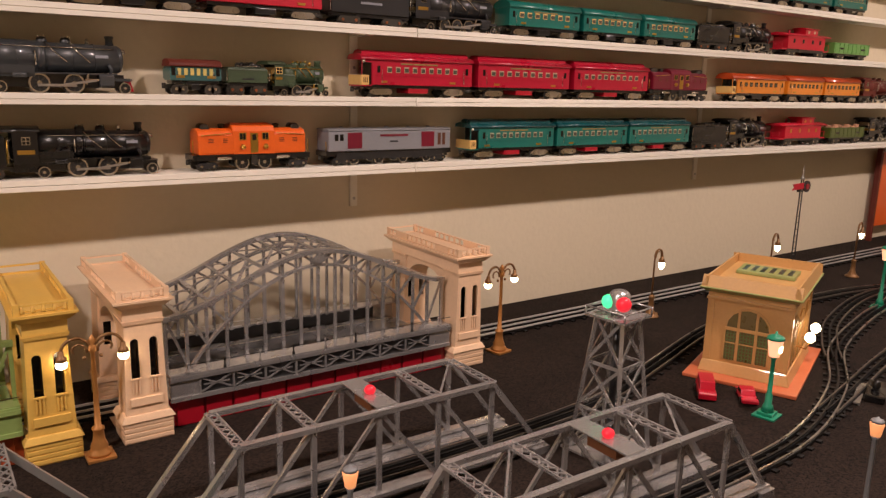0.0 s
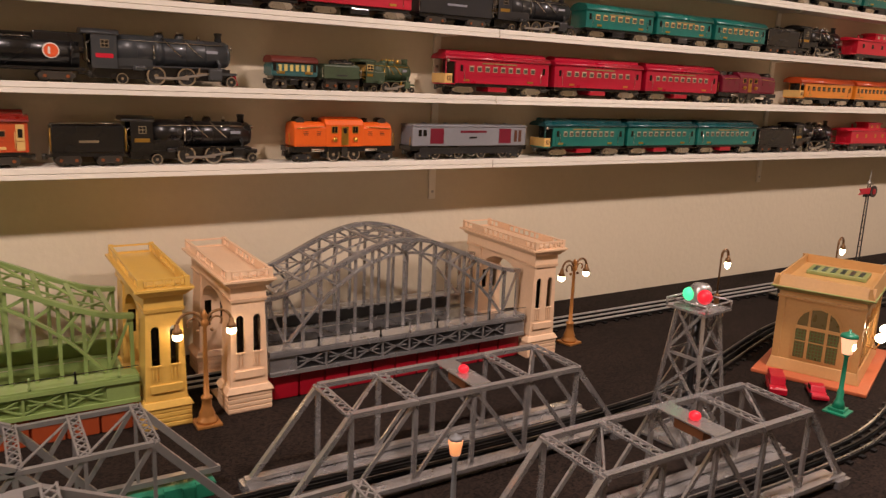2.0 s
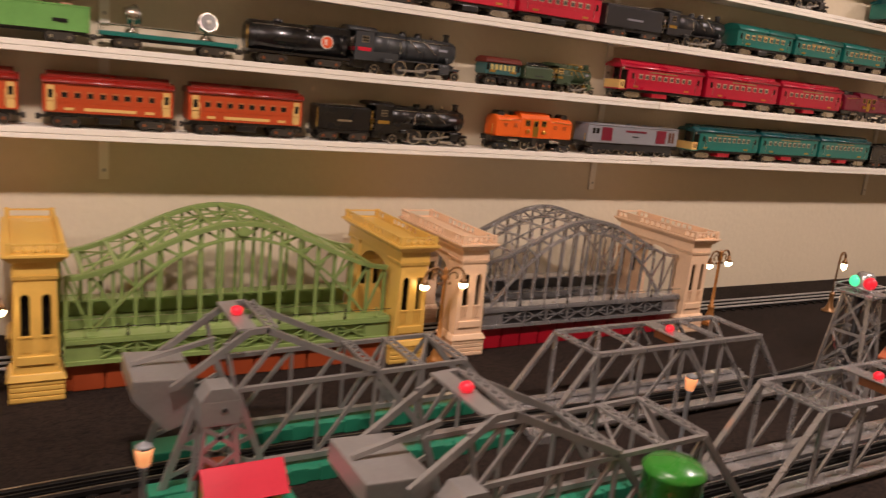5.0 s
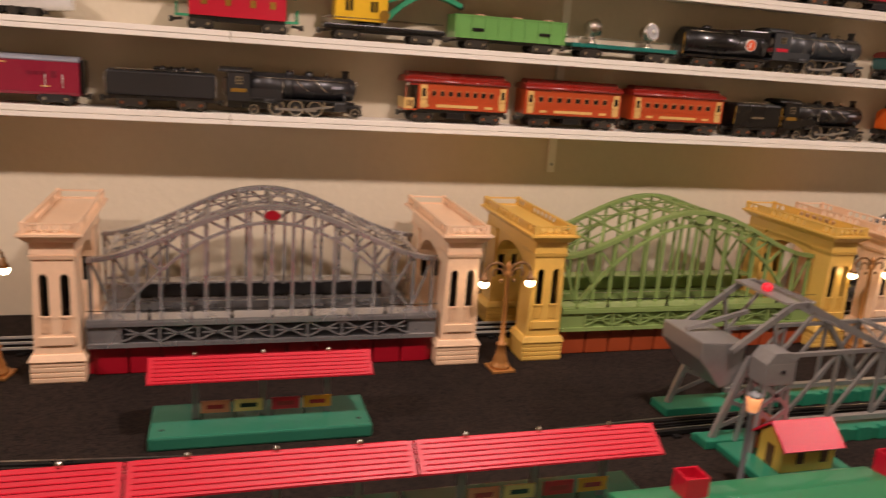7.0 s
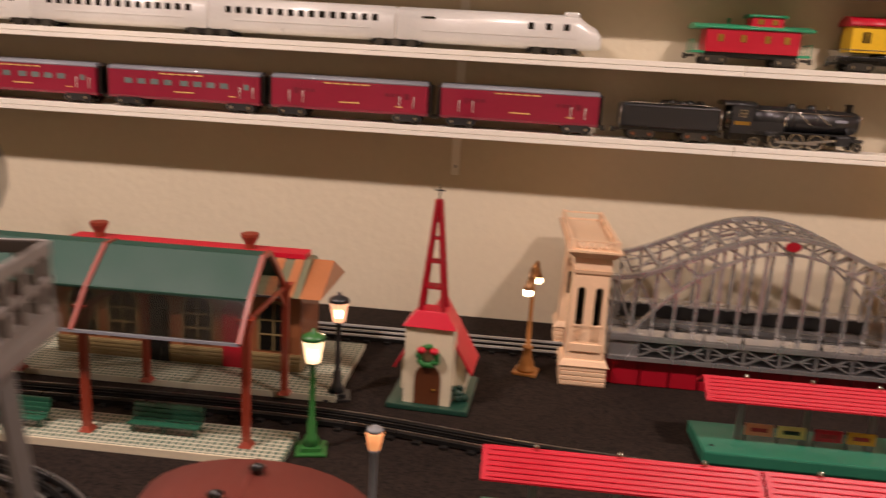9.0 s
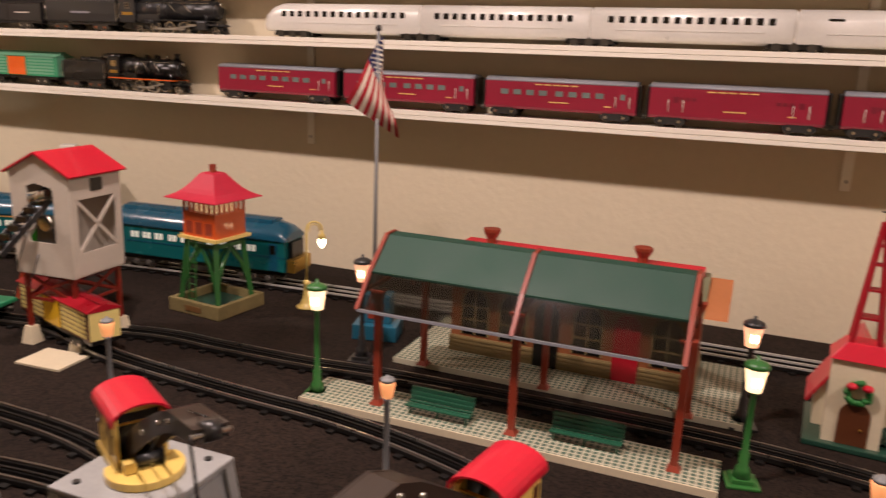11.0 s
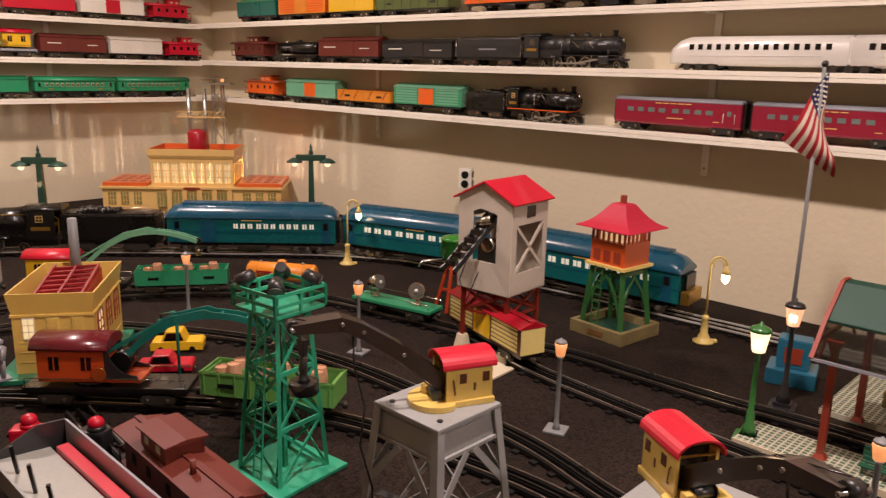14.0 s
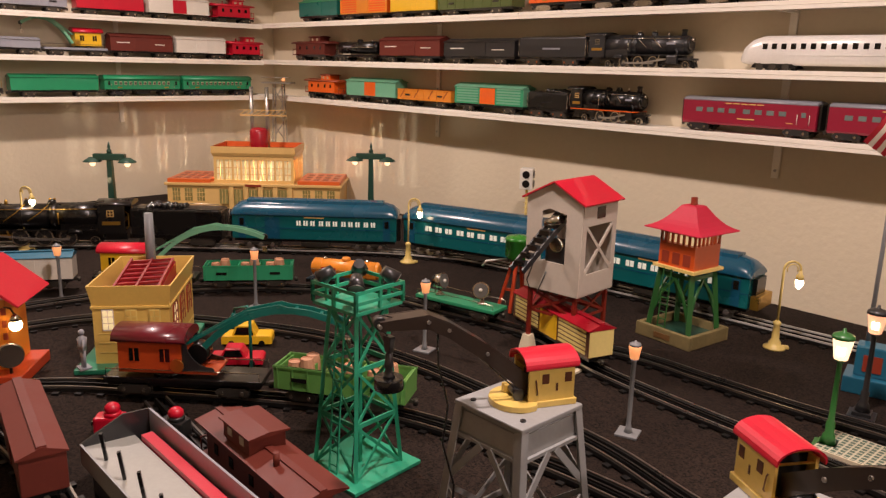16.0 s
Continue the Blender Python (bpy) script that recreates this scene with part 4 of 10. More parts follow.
def electric_loco(label, L, body, roof, door, H=0.098, boxcab=False, panels=None):
    t = thing("electric_locomotive", label, "toy locomotive", group="")
    w = 0.056
    L -= 0.01
    if boxcab:
        part("body", box(B(), -L / 2, -w / 2, 0.03, L / 2, w / 2, H * 0.86), body, t, bevel=0.003)
        part("roof", prism(B(), roof_line(w, H * 0.86, H * 0.06, over=0.001), "x", -L / 2, L / 2, True), roof, t)
        for s in (-1, 1):
            part("door_panel", box(B(), s * L * 0.3 - L * 0.055, -w / 2 - 0.0009, 0.036, s * L * 0.3 + L * 0.055, w / 2 + 0.0009, H * 0.82), panels or door, t, "dark red sliding door")
        for x in (-0.44, -0.4):
            part("cab_window", box(B(), x * L - 0.004, -w / 2 - 0.0008, H * 0.62, x * L + 0.004, w / 2 + 0.0008, H * 0.78), GLASSD, t)
            part("cab_window", box(B(), -x * L - 0.004, -w / 2 - 0.0008, H * 0.46, -x * L + 0.004, w / 2 + 0.0008, H * 0.78), BROWN, t)
        part("letter_bar", box(B(), -L * 0.10, -w / 2 - 0.0009, H * 0.71, L * 0.13, w / 2 + 0.0009, H * 0.765), PLUM, t)
        part("number_bar", box(B(), -L * 0.02, -w / 2 - 0.0009, H * 0.56, L * 0.045, w / 2 + 0.0009, H * 0.60), DGREY, t)
        part("underbody", box(B(), -L / 2 + 0.02, -w / 2 + 0.002, 0.012, L / 2 - 0.02, -w / 2 + 0.005, 0.026), DGREY, t)
        for k in range(5):
            part("roof_vent", lathe(B(), [(0.005, H * 0.90), (0.005, H * 0.95), (0.001, H * 0.96)], (k - 2) * L * 0.18, 0, 8), LGREY, t)
    else:
        part("body", prism(B(), [(-w / 2, 0.031), (-w / 2, H * 0.70), (-w / 2 + 0.006, H * 0.79), (-0.010, H * 0.83), (0.010, H * 0.83), (w / 2 - 0.006, H * 0.79), (w / 2, H * 0.70), (w / 2, 0.031)], "x", -L / 2 + 0.006, L / 2 - 0.006), body, t, bevel=0.004)
        part("raised_cab", prism(B(), [(-w / 2 - 0.0006, 0.031), (-w / 2 - 0.0006, H * 0.78), (-w / 2 + 0.006, H * 0.88), (-0.010, H * 0.915), (0.010, H * 0.915), (w / 2 - 0.006, H * 0.88), (w / 2 + 0.0006, H * 0.78), (w / 2 + 0.0006, 0.031)], "x", -L * 0.185, L * 0.185), body, t, bevel=0.0015)
        part("roof_hatch", box(B(), -L * 0.16, -0.012, H * 0.91, L * 0.16, 0.012, H * 0.935), body, t, bevel=0.002)
        for s in (-1, 1):
            part("roof_vent", rod(B(), (s * L * 0.40, -0.015, H * 0.84), (s * L * 0.40, 0.015, H * 0.84), 0.0085, 12), TRUCKM, t)
            part("roof_bell", lathe(B(), [(0.007, H * 0.81), (0.006, H * 0.86), (0.008, H * 0.90), (0.002, H * 0.92)], s * L * 0.24, 0, 10), TRUCKM, t)
            part("side_rail", tube(B(), [(s * L * 0.2, -w / 2 - 0.0016, H * 0.74), (s * L * 0.45, -w / 2 - 0.0016, H * 0.70)], 0.0008, 5), BRASS, t)
            for k in range(2):
                xx = s * (L * 0.25 + k * L * 0.12)
                lv = part("louvre", box(B(), xx - 0.0062, -w / 2 - 0.0009, H * 0.55, xx + 0.0062, w / 2 + 0.0009, H * 0.655), body, t)
                for q in range(3):
                    z = H * 0.56 + q * H * 0.032
                    part("louvre_slit", box(B(), xx - 0.005, -w / 2 - 0.0013, z, xx + 0.005, w / 2 + 0.0013, z + H * 0.014), BROWN, lv)
            wn = part("cab_window", box(B(), s * L * 0.1 - 0.0072, -w / 2 - 0.0014, H * 0.60, s * L * 0.1 + 0.0072, w / 2 + 0.0014, H * 0.75), door, t)
            for q in (-1, 1):
                part("pane", box(B(), s * L * 0.1 + q * 0.0031 - 0.0024, -w / 2 - 0.0018, H * 0.615, s * L * 0.1 + q * 0.0031 + 0.0024, w / 2 + 0.0018, H * 0.735), GLASSD, wn)
            part("marker_lamp", ball(B(), (s * L * 0.10, -w / 2 - 0.003, H * 0.47), 0.0055, 10), door, t)
        part("door", box(B(), -0.0078, -w / 2 - 0.0016, 0.034, 0.0078, w / 2 + 0.0016, H * 0.74), door, t, "brass door")
        part("door_pane", box(B(), -0.004, -w / 2 - 0.002, H * 0.60, 0.004, w / 2 + 0.002, H * 0.71), GLASSD, t)
        part("step", box(B(), -0.006, -w / 2 - 0.001, 0.012, 0.006, -w / 2 + 0.003, 0.029), TRUCKM, t)
        for s in (-1, 1):
            part("brake_cylinder", rod(B(), (s * L * 0.2, -w / 2 + 0.001, 0.024), (s * L * 0.32, -w / 2 + 0.001, 0.024), 0.0035, 8), NICKEL, t)
    part("frame", box(B(), -L / 2 - 0.004, -w / 2 + 0.003, 0.020, L / 2 + 0.004, w / 2 - 0.003, 0.031), BLACK, t)
    for k in range(4 if boxcab else 2):
        xx = (k - (1.5 if boxcab else 0.5)) * L * 0.2
        for s in (-1, 1):
            disc_wheel(t, "drive_wheel", xx, s * 0.020, 0.0125 if boxcab else 0.0142, BLACK)
    for s in (-1, 1):
        truck(t, s * L * 0.4, r=0.008, base=0.022, mat=DGREY)
        part("handrail", tube(B(), [(s * (L / 2 + 0.002), -0.02, 0.03), (s * (L / 2 + 0.002), -0.02, H * 0.6)], 0.001, 5), BRASS, t)
    coupler(t, L)
    return t


def box_car(label, L, body, roof=None, door=None, H=0.088, slats=None, letter=None):
    t = thing("freight_car", label, "toy train car", group="")
    L -= 0.006
    w = 0.055
    part("body", box(B(), -L / 2, -w / 2, 0.024, L / 2, w / 2, H * 0.86), body, t, bevel=0.001)
    rf = part("roof", prism(B(), [(-w / 2 - 0.003, H * 0.86), (w / 2 + 0.003, H * 0.86), (w / 2 + 0.003, H * 0.88), (0, H), (-w / 2 - 0.003, H * 0.88)], "x", -L / 2 - 0.002, L / 2 + 0.002), roof or body, t)
    part("roof_walk", box(B(), -L / 2, -0.006, H - 0.001, L / 2, 0.006, H + 0.0012), roof or body, rf)
    part("door", box(B(), -L * 0.11, -w / 2 - 0.0016, 0.026, L * 0.11, w / 2 + 0.0016, H * 0.84), door or body, t)
    if slats:
        for q in (-1, 1):
            part("end_panel", box(B(), q * (L / 2 + 0.0006) - 0.0006, -w / 2 + 0.001, 0.026, q * (L / 2 + 0.0006) + 0.0006, w / 2 - 0.001, H * 0.85), slats, t)
        for k in range(6):
            z = 0.029 + k * 0.0082
            for s in (-1, 1):
                part("slat", box(B(), s * L * 0.3 - L * 0.165, -w / 2 - 0.0011, z, s * L * 0.3 + L * 0.165, w / 2 + 0.0014, z + 0.0054), slats, t)
    if letter:
        part("letter_bar", box(B(), -L * 0.4, -w / 2 - 0.0007, H * 0.6, -L * 0.2, w / 2 + 0.0007, H * 0.64), letter, t)
        part("letter_bar", box(B(), L * 0.2, -w / 2 - 0.0007, H * 0.55, L * 0.36, w / 2 + 0.0007, H * 0.585), letter, t)
    part("underframe", box(B(), -L / 2 + 0.002, -w / 2 + 0.004, 0.017, L / 2 - 0.002, w / 2 - 0.004, 0.024), BLACK, t)
    for s in (-1, 1):
        truck(t, s * L * 0.3, base=0.024)
    coupler(t, L)
    return t


def caboose(label, L, body, roof, H=0.098, win=None, gabled=False):
    t = thing("caboose", label, "toy train car", group="")
    L -= 0.006
    w = 0.055
    bl = L * 0.78
    part("body", box(B(), -bl / 2, -w / 2, 0.025, bl / 2, w / 2, H * 0.68), body, t, bevel=0.001)
    gab = lambda ww, z, hh: [(-ww / 2 - 0.003, z), (ww / 2 + 0.003, z), (ww / 2 + 0.003, z + 0.002), (0, z + hh), (-ww / 2 - 0.003, z + 0.002)]
    rf = part("roof", prism(B(), gab(w, H * 0.68, H * 0.09) if gabled else roof_line(w, H * 0.68, H * 0.09), "x", -L / 2, L / 2, not gabled), roof, t)
    part("roof_walk", box(B(), -L / 2, -0.004, H * 0.765, L / 2, 0.004, H * 0.782), roof, rf)
    part("stove_pipe", rod(B(), (-L * 0.18, 0.010, H * 0.72), (-L * 0.18, 0.010, H * 0.90), 0.0035, 8), roof, rf)
    cu = part("cupola", box(B(), -L * 0.02, -w * 0.4, H * 0.72, L * 0.24, w * 0.4, H * 0.92), body, t)
    part("cupola_roof", prism(B(), gab(w * 0.8, H * 0.92, H * 0.05) if gabled else roof_line(w * 0.8, H * 0.92, H * 0.06), "x", -L * 0.045, L * 0.265, not gabled), roof, cu)
    for x in (0.05, 0.17):
        part("cupola_pane", box(B(), L * x - 0.005, -w * 0.4 - 0.0008, H * 0.79, L * x + 0.005, w * 0.4 + 0.0008, H * 0.88), win or PALEWIN, cu)
    for x in (-0.27, -0.08, 0.12, 0.28):
        part("window", box(B(), L * x - 0.005, -w / 2 - 0.0008, H * 0.45, L * x + 0.005, w / 2 + 0.0008, H * 0.58), win or GLASSD, t)
    for s in (-1, 1):
        bm = box(B(), min(s * bl / 2, s * L / 2), -w / 2 + 0.002, 0.022, max(s * bl / 2, s * L / 2), w / 2 - 0.002, 0.026)
        for y in (-w / 2 + 0.003, 0, w / 2 - 0.003):
            rod(bm, (s * (L / 2 - 0.002), y, 0.026), (s * (L / 2 - 0.002), y, 0.045), 0.001, 5)
        box(bm, s * (L / 2 - 0.002) - 0.001, -w / 2 + 0.002, 0.044, s * (L / 2 - 0.002) + 0.001, w / 2 - 0.002, 0.046)
        part("end_platform", bm, roof, t)
        truck(t, s * L * 0.3, base=0.024)
    part("underframe", box(B(), -bl / 2, -w / 2 + 0.004, 0.016, bl / 2, w / 2 - 0.004, 0.025), BLACK, t)
    coupler(t, L)
    return t


def tank_car(label, L, body, H=0.082, lettering=None):
    t = thing("tank_car", label, "toy train car", group="")
    L -= 0.006
    zc = 0.052
    bm = rod(B(), (-L * 0.42, 0, zc), (L * 0.42, 0, zc), 0.022, 18)
    for s in (-1, 1):
        rod(bm, (s * L * 0.42, 0, zc), (s * L * 0.45, 0, zc), 0.022, 18, 0.015)
    tk = part("tank", bm, body, t)
    for x in (-0.3, 0, 0.3):
        part("tank_band", rod(B(), (x * L - 0.001, 0, zc), (x * L + 0.001, 0, zc), 0.0226, 18), body, tk)
    part("dome", lathe(B(), [(0.011, zc + 0.017), (0.011, H - 0.004), (0.008, H - 0.001), (0.001, H)], 0, 0, 14), body, t)
    for s in (-1, 1):
        part("vent_cap", lathe(B(), [(0.005, zc + 0.019), (0.005, H - 0.006), (0.001, H - 0.004)], s * L * 0.28, 0, 10), NICKEL, t)
    if lettering:
        part("letter_bar", box(B(), -L * 0.3, -0.0222, zc - 0.002, -L * 0.1, 0.0222, zc + 0.005), lettering, t)
    part("frame", box(B(), -L / 2, -0.024, 0.018, L / 2, 0.024, 0.026), BLACK, t)
    for s in (-1, 1):
        part("handrail", tube(B(), [(-L * 0.42, s * 0.0245, zc), (L * 0.42, s * 0.0245, zc)], 0.0008, 5), NICKEL, t)
        truck(t, s * L * 0.3, base=0.024)
    coupler(t, L)
    return t


BARREL = M("pale_wooden_barrel", C("b98a6a"), 0.6, bump=0.3, fine=120, coarse=30, var=0.25)


def gondola(label, L, body, H=0.058, load=None, rails=False):
    t = thing("gondola_car", label, "toy train car", group="")
    L -= 0.006
    w = 0.058
    bm = box(B(), -L / 2, -w / 2, 0.022, L / 2, w / 2, 0.026)
    for s in (-1, 1):
        y = s * (w / 2 - 0.0012)
        box(bm, -L / 2, y - 0.0012, 0.026, L / 2, y + 0.0012, H)
        box(bm, s * (L / 2 - 0.0012) - 0.0012, -w / 2 + 0.0024, 0.026, s * (L / 2 - 0.0012) + 0.0012, w / 2 - 0.0024, H)
    bd = part("body", bm, body, t)
    for k in range(9):
        xx = -L / 2 + 0.006 + (L - 0.012) * k / 8
        part("rib", box(B(), xx - 0.001, -w / 2 - 0.0014, 0.024, xx + 0.001, w / 2 + 0.0014, H - 0.003), body, bd)
    for s in (-1, 1):
        part("top_rail", box(B(), -L / 2 - 0.001, s * (w / 2 - 0.001) - 0.002, H - 0.003, L / 2 + 0.001, s * (w / 2 - 0.001) + 0.002, H), body, bd)
        part("name_plate", box(B(), -0.012 + s * L * 0.3, -w / 2 - 0.0019, 0.036, 0.012 + s * L * 0.3, -w / 2 - 0.001, 0.042), BLACK, t)
        truck(t, s * L * 0.3, base=0.026)
    part("underframe", box(B(), -L / 2 + 0.004, -w / 2 + 0.006, 0.016, L / 2 - 0.004, w / 2 - 0.006, 0.022), BLACK, t)
    if load == "barrels":
        random.seed(7)
        for k, (fx, fy) in enumerate(((-0.37, -0.012), (-0.28, 0.012), (-0.27, -0.014), (-0.04, -0.012), (0.05, 0.012), (0.07, -0.014), (0.24, -0.010), (0.33, 0.012), (0.35, -0.013))):
            x, y, z = fx * L, fy, 0.026 + (k % 3) * 0.0035
            bm = lathe(B(), [(0.0095, z), (0.0112, z + 0.010), (0.0118, z + 0.018), (0.0112, z + 0.026), (0.0095, z + 0.036), (0.0086, z + 0.036), (0.0086, z + 0.0345), (0.0005, z + 0.0345)], x, y, 12, False)
            part("barrel", bm, BARREL, t, "small pale wooden barrel")
    if load == "poles":
        for s in (-1, 1):
            for k in range(4):
                xx = -L * 0.4 + L * 0.8 * k / 3
                part("brace", bar(B(), (xx - 0.012, s * w / 2, 0.03), (xx + 0.012, s * w / 2, H), 0.002, 0.003), RUST, t)
    coupler(t, L)
    return t


def flat_base(t, L, deck_mat, w=0.056, h=0.03):
    part("deck", box(B(), -L / 2, -w / 2, 0.022, L / 2, w / 2, h), deck_mat, t, bevel=0.0015)
    part("underframe", box(B(), -L / 2 + 0.004, -w / 2 + 0.006, 0.016, L / 2 - 0.004, w / 2 - 0.006, 0.022), BLACK, t)
    for s in (-1, 1):
        truck(t, s * L * 0.31, base=0.026)
        part("stanchion_rail", tube(B(), [(-L / 2 + 0.004, s * (w / 2 - 0.002), h), (-L / 2 + 0.004, s * (w / 2 - 0.002), h + 0.012), (L / 2 - 0.004, s * (w / 2 - 0.002), h + 0.012), (L / 2 - 0.004, s * (w / 2 - 0.002), h)], 0.0008, 5), NICKEL, t)
    coupler(t, L)


LENS = M("lamp_lens", C("7c7a76"), 0.42, metal=0.6, bump=0.0, var=0.1)


def searchlight_car(label, L, deck_mat):
    t = thing("searchlight_car", label, "toy train car", group="")
    L -= 0.006
    flat_base(t, L, deck_mat)
    for s, turn in ((-1, 0.0), (1, 1.0)):
        x = s * L * 0.27
        part("lamp_post", lathe(B(), [(0.011, 0.03), (0.009, 0.034), (0.004, 0.038), (0.004, 0.046)], x, 0, 12), NICKEL, t)
        d = Vector((0.25 if turn else 1.0, -1.0 if turn else 0.0, 0.25)).normalized()
        c = Vector((x, 0, 0.062))
        lamp = part("search_lamp", rod(B(), c - d * 0.012, c + d * 0.011, 0.0155, 18, 0.0185), NICKEL, t)
        part("lens", rod(B(), c + d * 0.011, c + d * 0.0122, 0.0158, 18), LENS, lamp)
        part("reflector_bulb", ball(B(), c + d * 0.0125, 0.0045, 10), WHITE, lamp)
        for q in (-1, 1):
            part("yoke_arm", bar(B(), (x + q * 0.018 * d.y, -q * 0.018 * d.x, 0.040), (x + q * 0.018 * d.y, -q * 0.018 * d.x, 0.064), 0.002, 0.003), NICKEL, lamp)
    return t


def crane_car(label, L, deck_mat, cab_mat, roof_mat, boom_mat, boom_len=0.16, rise=0.045, to=1, H=0.105, house=0.42, cheeks=False):
    t = thing("crane_car", label, "toy crane car", group="")
    L -= 0.006
    flat_base(t, L, deck_mat)
    w = 0.05
    cl = L * house
    cx = -to * L * 0.2
    part("turntable", lathe(B(), [(0.024, 0.03), (0.024, 0.034), (0.02, 0.037)], cx + to * 0.02, 0, 18), BLACK, t)
    cab = part("cab", box(B(), cx - cl / 2, -w / 2, 0.037, cx + cl / 2, w / 2, H * 0.80), cab_mat, t, bevel=0.001)
    part("cab_roof", prism(B(), roof_line(w, H * 0.80, H * 0.17, over=0.005), "x", cx - cl / 2 - 0.007, cx + cl / 2 + 0.007, True), roof_mat, cab)
    for k in (-1, 1):
        xx = cx + k * cl * 0.24
        part("window", box(B(), xx - 0.007, -w / 2 - 0.0008, H * 0.52, xx + 0.007, w / 2 + 0.0008, H * 0.70), GLASSD, cab)
        part("window_bar", box(B(), xx - 0.0007, -w / 2 - 0.0014, H * 0.52, xx + 0.0007, w / 2 + 0.0014, H * 0.70), cab_mat, cab)
    sx = cx + to * cl / 2
    if cheeks:
        part("cab_floor", box(B(), min(sx, sx + to * 0.050), -w / 2, 0.0370, max(sx, sx + to * 0.050), w / 2, 0.0415), cab_mat, t, bevel=0.001)
        curve = [(0.0005, 0.0417), (0.046, 0.0417)] + [(0.044 - 0.037 * math.sin(q), 0.0835 - 0.037 * math.cos(q)) for q in [math.pi / 2 * k / 8 for k in range(9)]] + [(0.0005, 0.0835)]
        for q in (-1, 1):
            part("cheek_plate", prism(B(), [(sx + to * u, z) for u, z in curve], "y", q * (w / 2 - 0.002) - 0.0012, q * (w / 2 - 0.002) + 0.0012), DGREY, t, "dark curved side plate")
        part("winch_gear", rod(B(), (sx + to * 0.018, -0.012, 0.062), (sx + to * 0.018, 0.012, 0.062), 0.015, 20), BLACK, t)
    a = Vector((sx + to * 0.004, 0, 0.045))
    tip = Vector((sx + to * boom_len, 0, 0.05 + rise))
    kink = Vector((sx + to * boom_len * 0.5, 0, 0.055 + rise * 1.05))

    def arc(f):
        return a * (1 - f) ** 2 + (kink * 2 - (a + tip) * 0.5 + Vector((-to * boom_len * 0.06, 0, 0.012))) * (2 * f * (1 - f)) + tip * f ** 2

    for s in (-1, 1):
        o = Vector((0, s * 0.009, 0))
        part("boom", chain(B(), [arc(k / 10) + o for k in range(11)], 0.003, 0.009), boom_mat, t)
        part("boom_stay", chain(B(), [Vector((sx, s * 0.009, H * 0.72)), arc(0.42) + o + Vector((0, 0, 0.008)), arc(0.62) + o + Vector((0, 0, 0.007)), tip + o], 0.0025, 0.004), boom_mat, t)
    for k in range(6):
        p = arc((k + 1) / 7)
        part("boom_tie", box(B(), p.x - 0.002, -0.009, p.z - 0.002, p.x + 0.002, 0.009, p.z + 0.002), boom_mat, t)
    part("pulley", rod(B(), tip + Vector((0, -0.004, 0)), tip + Vector((0, 0.004, 0)), 0.007, 12), BLACK, t)
    part("hook_block", box(B(), tip.x - 0.005, -0.005, tip.z - 0.034, tip.x + 0.005, 0.005, tip.z - 0.022), NICKEL, t)
    part("hoist_line", tube(B(), [tip, tip + Vector((0, 0, -0.022))], 0.0006, 5), BLACK, t)
    for s in (-1, 1):
        part("hand_wheel", rod(B(), (sx - to * 0.006, s * (w / 2 + 0.002), 0.05), (sx - to * 0.006, s * (w / 2 + 0.004), 0.05), 0.010, 14), BRASS, t)
    return t


def set_on(t, x0, x1, z, y=0.283):
    t.matrix_basis = pose((x0 + x1) / 2, y, z, 0, 0, 0)
    return t


def set_west(t, y0, y1, z):
    t.matrix_basis = pose(XL + 0.055, (y0 + y1) / 2, z - 0.004, 0, 0, 90)
    return t


Z1, Z2, Z3, Z4 = TOPS[:4]
MAROON = paint("maroon_enamel", "8c1230", 0.38)
CRIMSON = paint("crimson_enamel", "b01030", 0.3)
PLUM = paint("plum_enamel", "701028", 0.35)
TEAL = paint("teal_enamel", "176b60", 0.3)
TEALD = paint("deep_teal_enamel", "124c50", 0.25)
ORANGE = paint("orange_enamel", "e8641a", 0.35)
OGOLD = paint("golden_orange_enamel", "e08a2a", 0.35)
BRICK = paint("brick_orange_enamel", "b8471c", 0.35)
BRROOF = paint("brick_red_roof", "8a1f16", 0.3)
LGREY = paint("light_grey_enamel", "8f9199", 0.4)
LIME = paint("apple_green_enamel", "659a4e", 0.35)
MINT = paint("mint_green_enamel", "6fae8c", 0.4)
OXIDE = paint("oxide_brown_paint", "632417", 0.62, coat=0.0)
WHITE = paint("white_enamel", "e2ddd0", 0.4)
YEL = paint("yellow_enamel", "e2b422", 0.35)
BUFF = paint("buff_trim", "d9b26a", 0.4)
BUFF2 = paint("dull_gold_trim", "b0663a", 0.4)
DGOLD = paint("old_gold_lettering", "8f7a48", 0.4)
JADE = paint("jade_green_enamel", "2f9468", 0.35)
JGREEN = paint("pullman_green_enamel", "1f8a5c", 0.4)
ALU = M("aluminium_paint", C("e6e3dc"), 0.33, metal=0.15, bump=0.05, var=0.08)
BOXG = paint("box_cab_grey_enamel", "85868a", 0.45)
OLIVE = paint("olive_enamel", "4b5a24", 0.4)

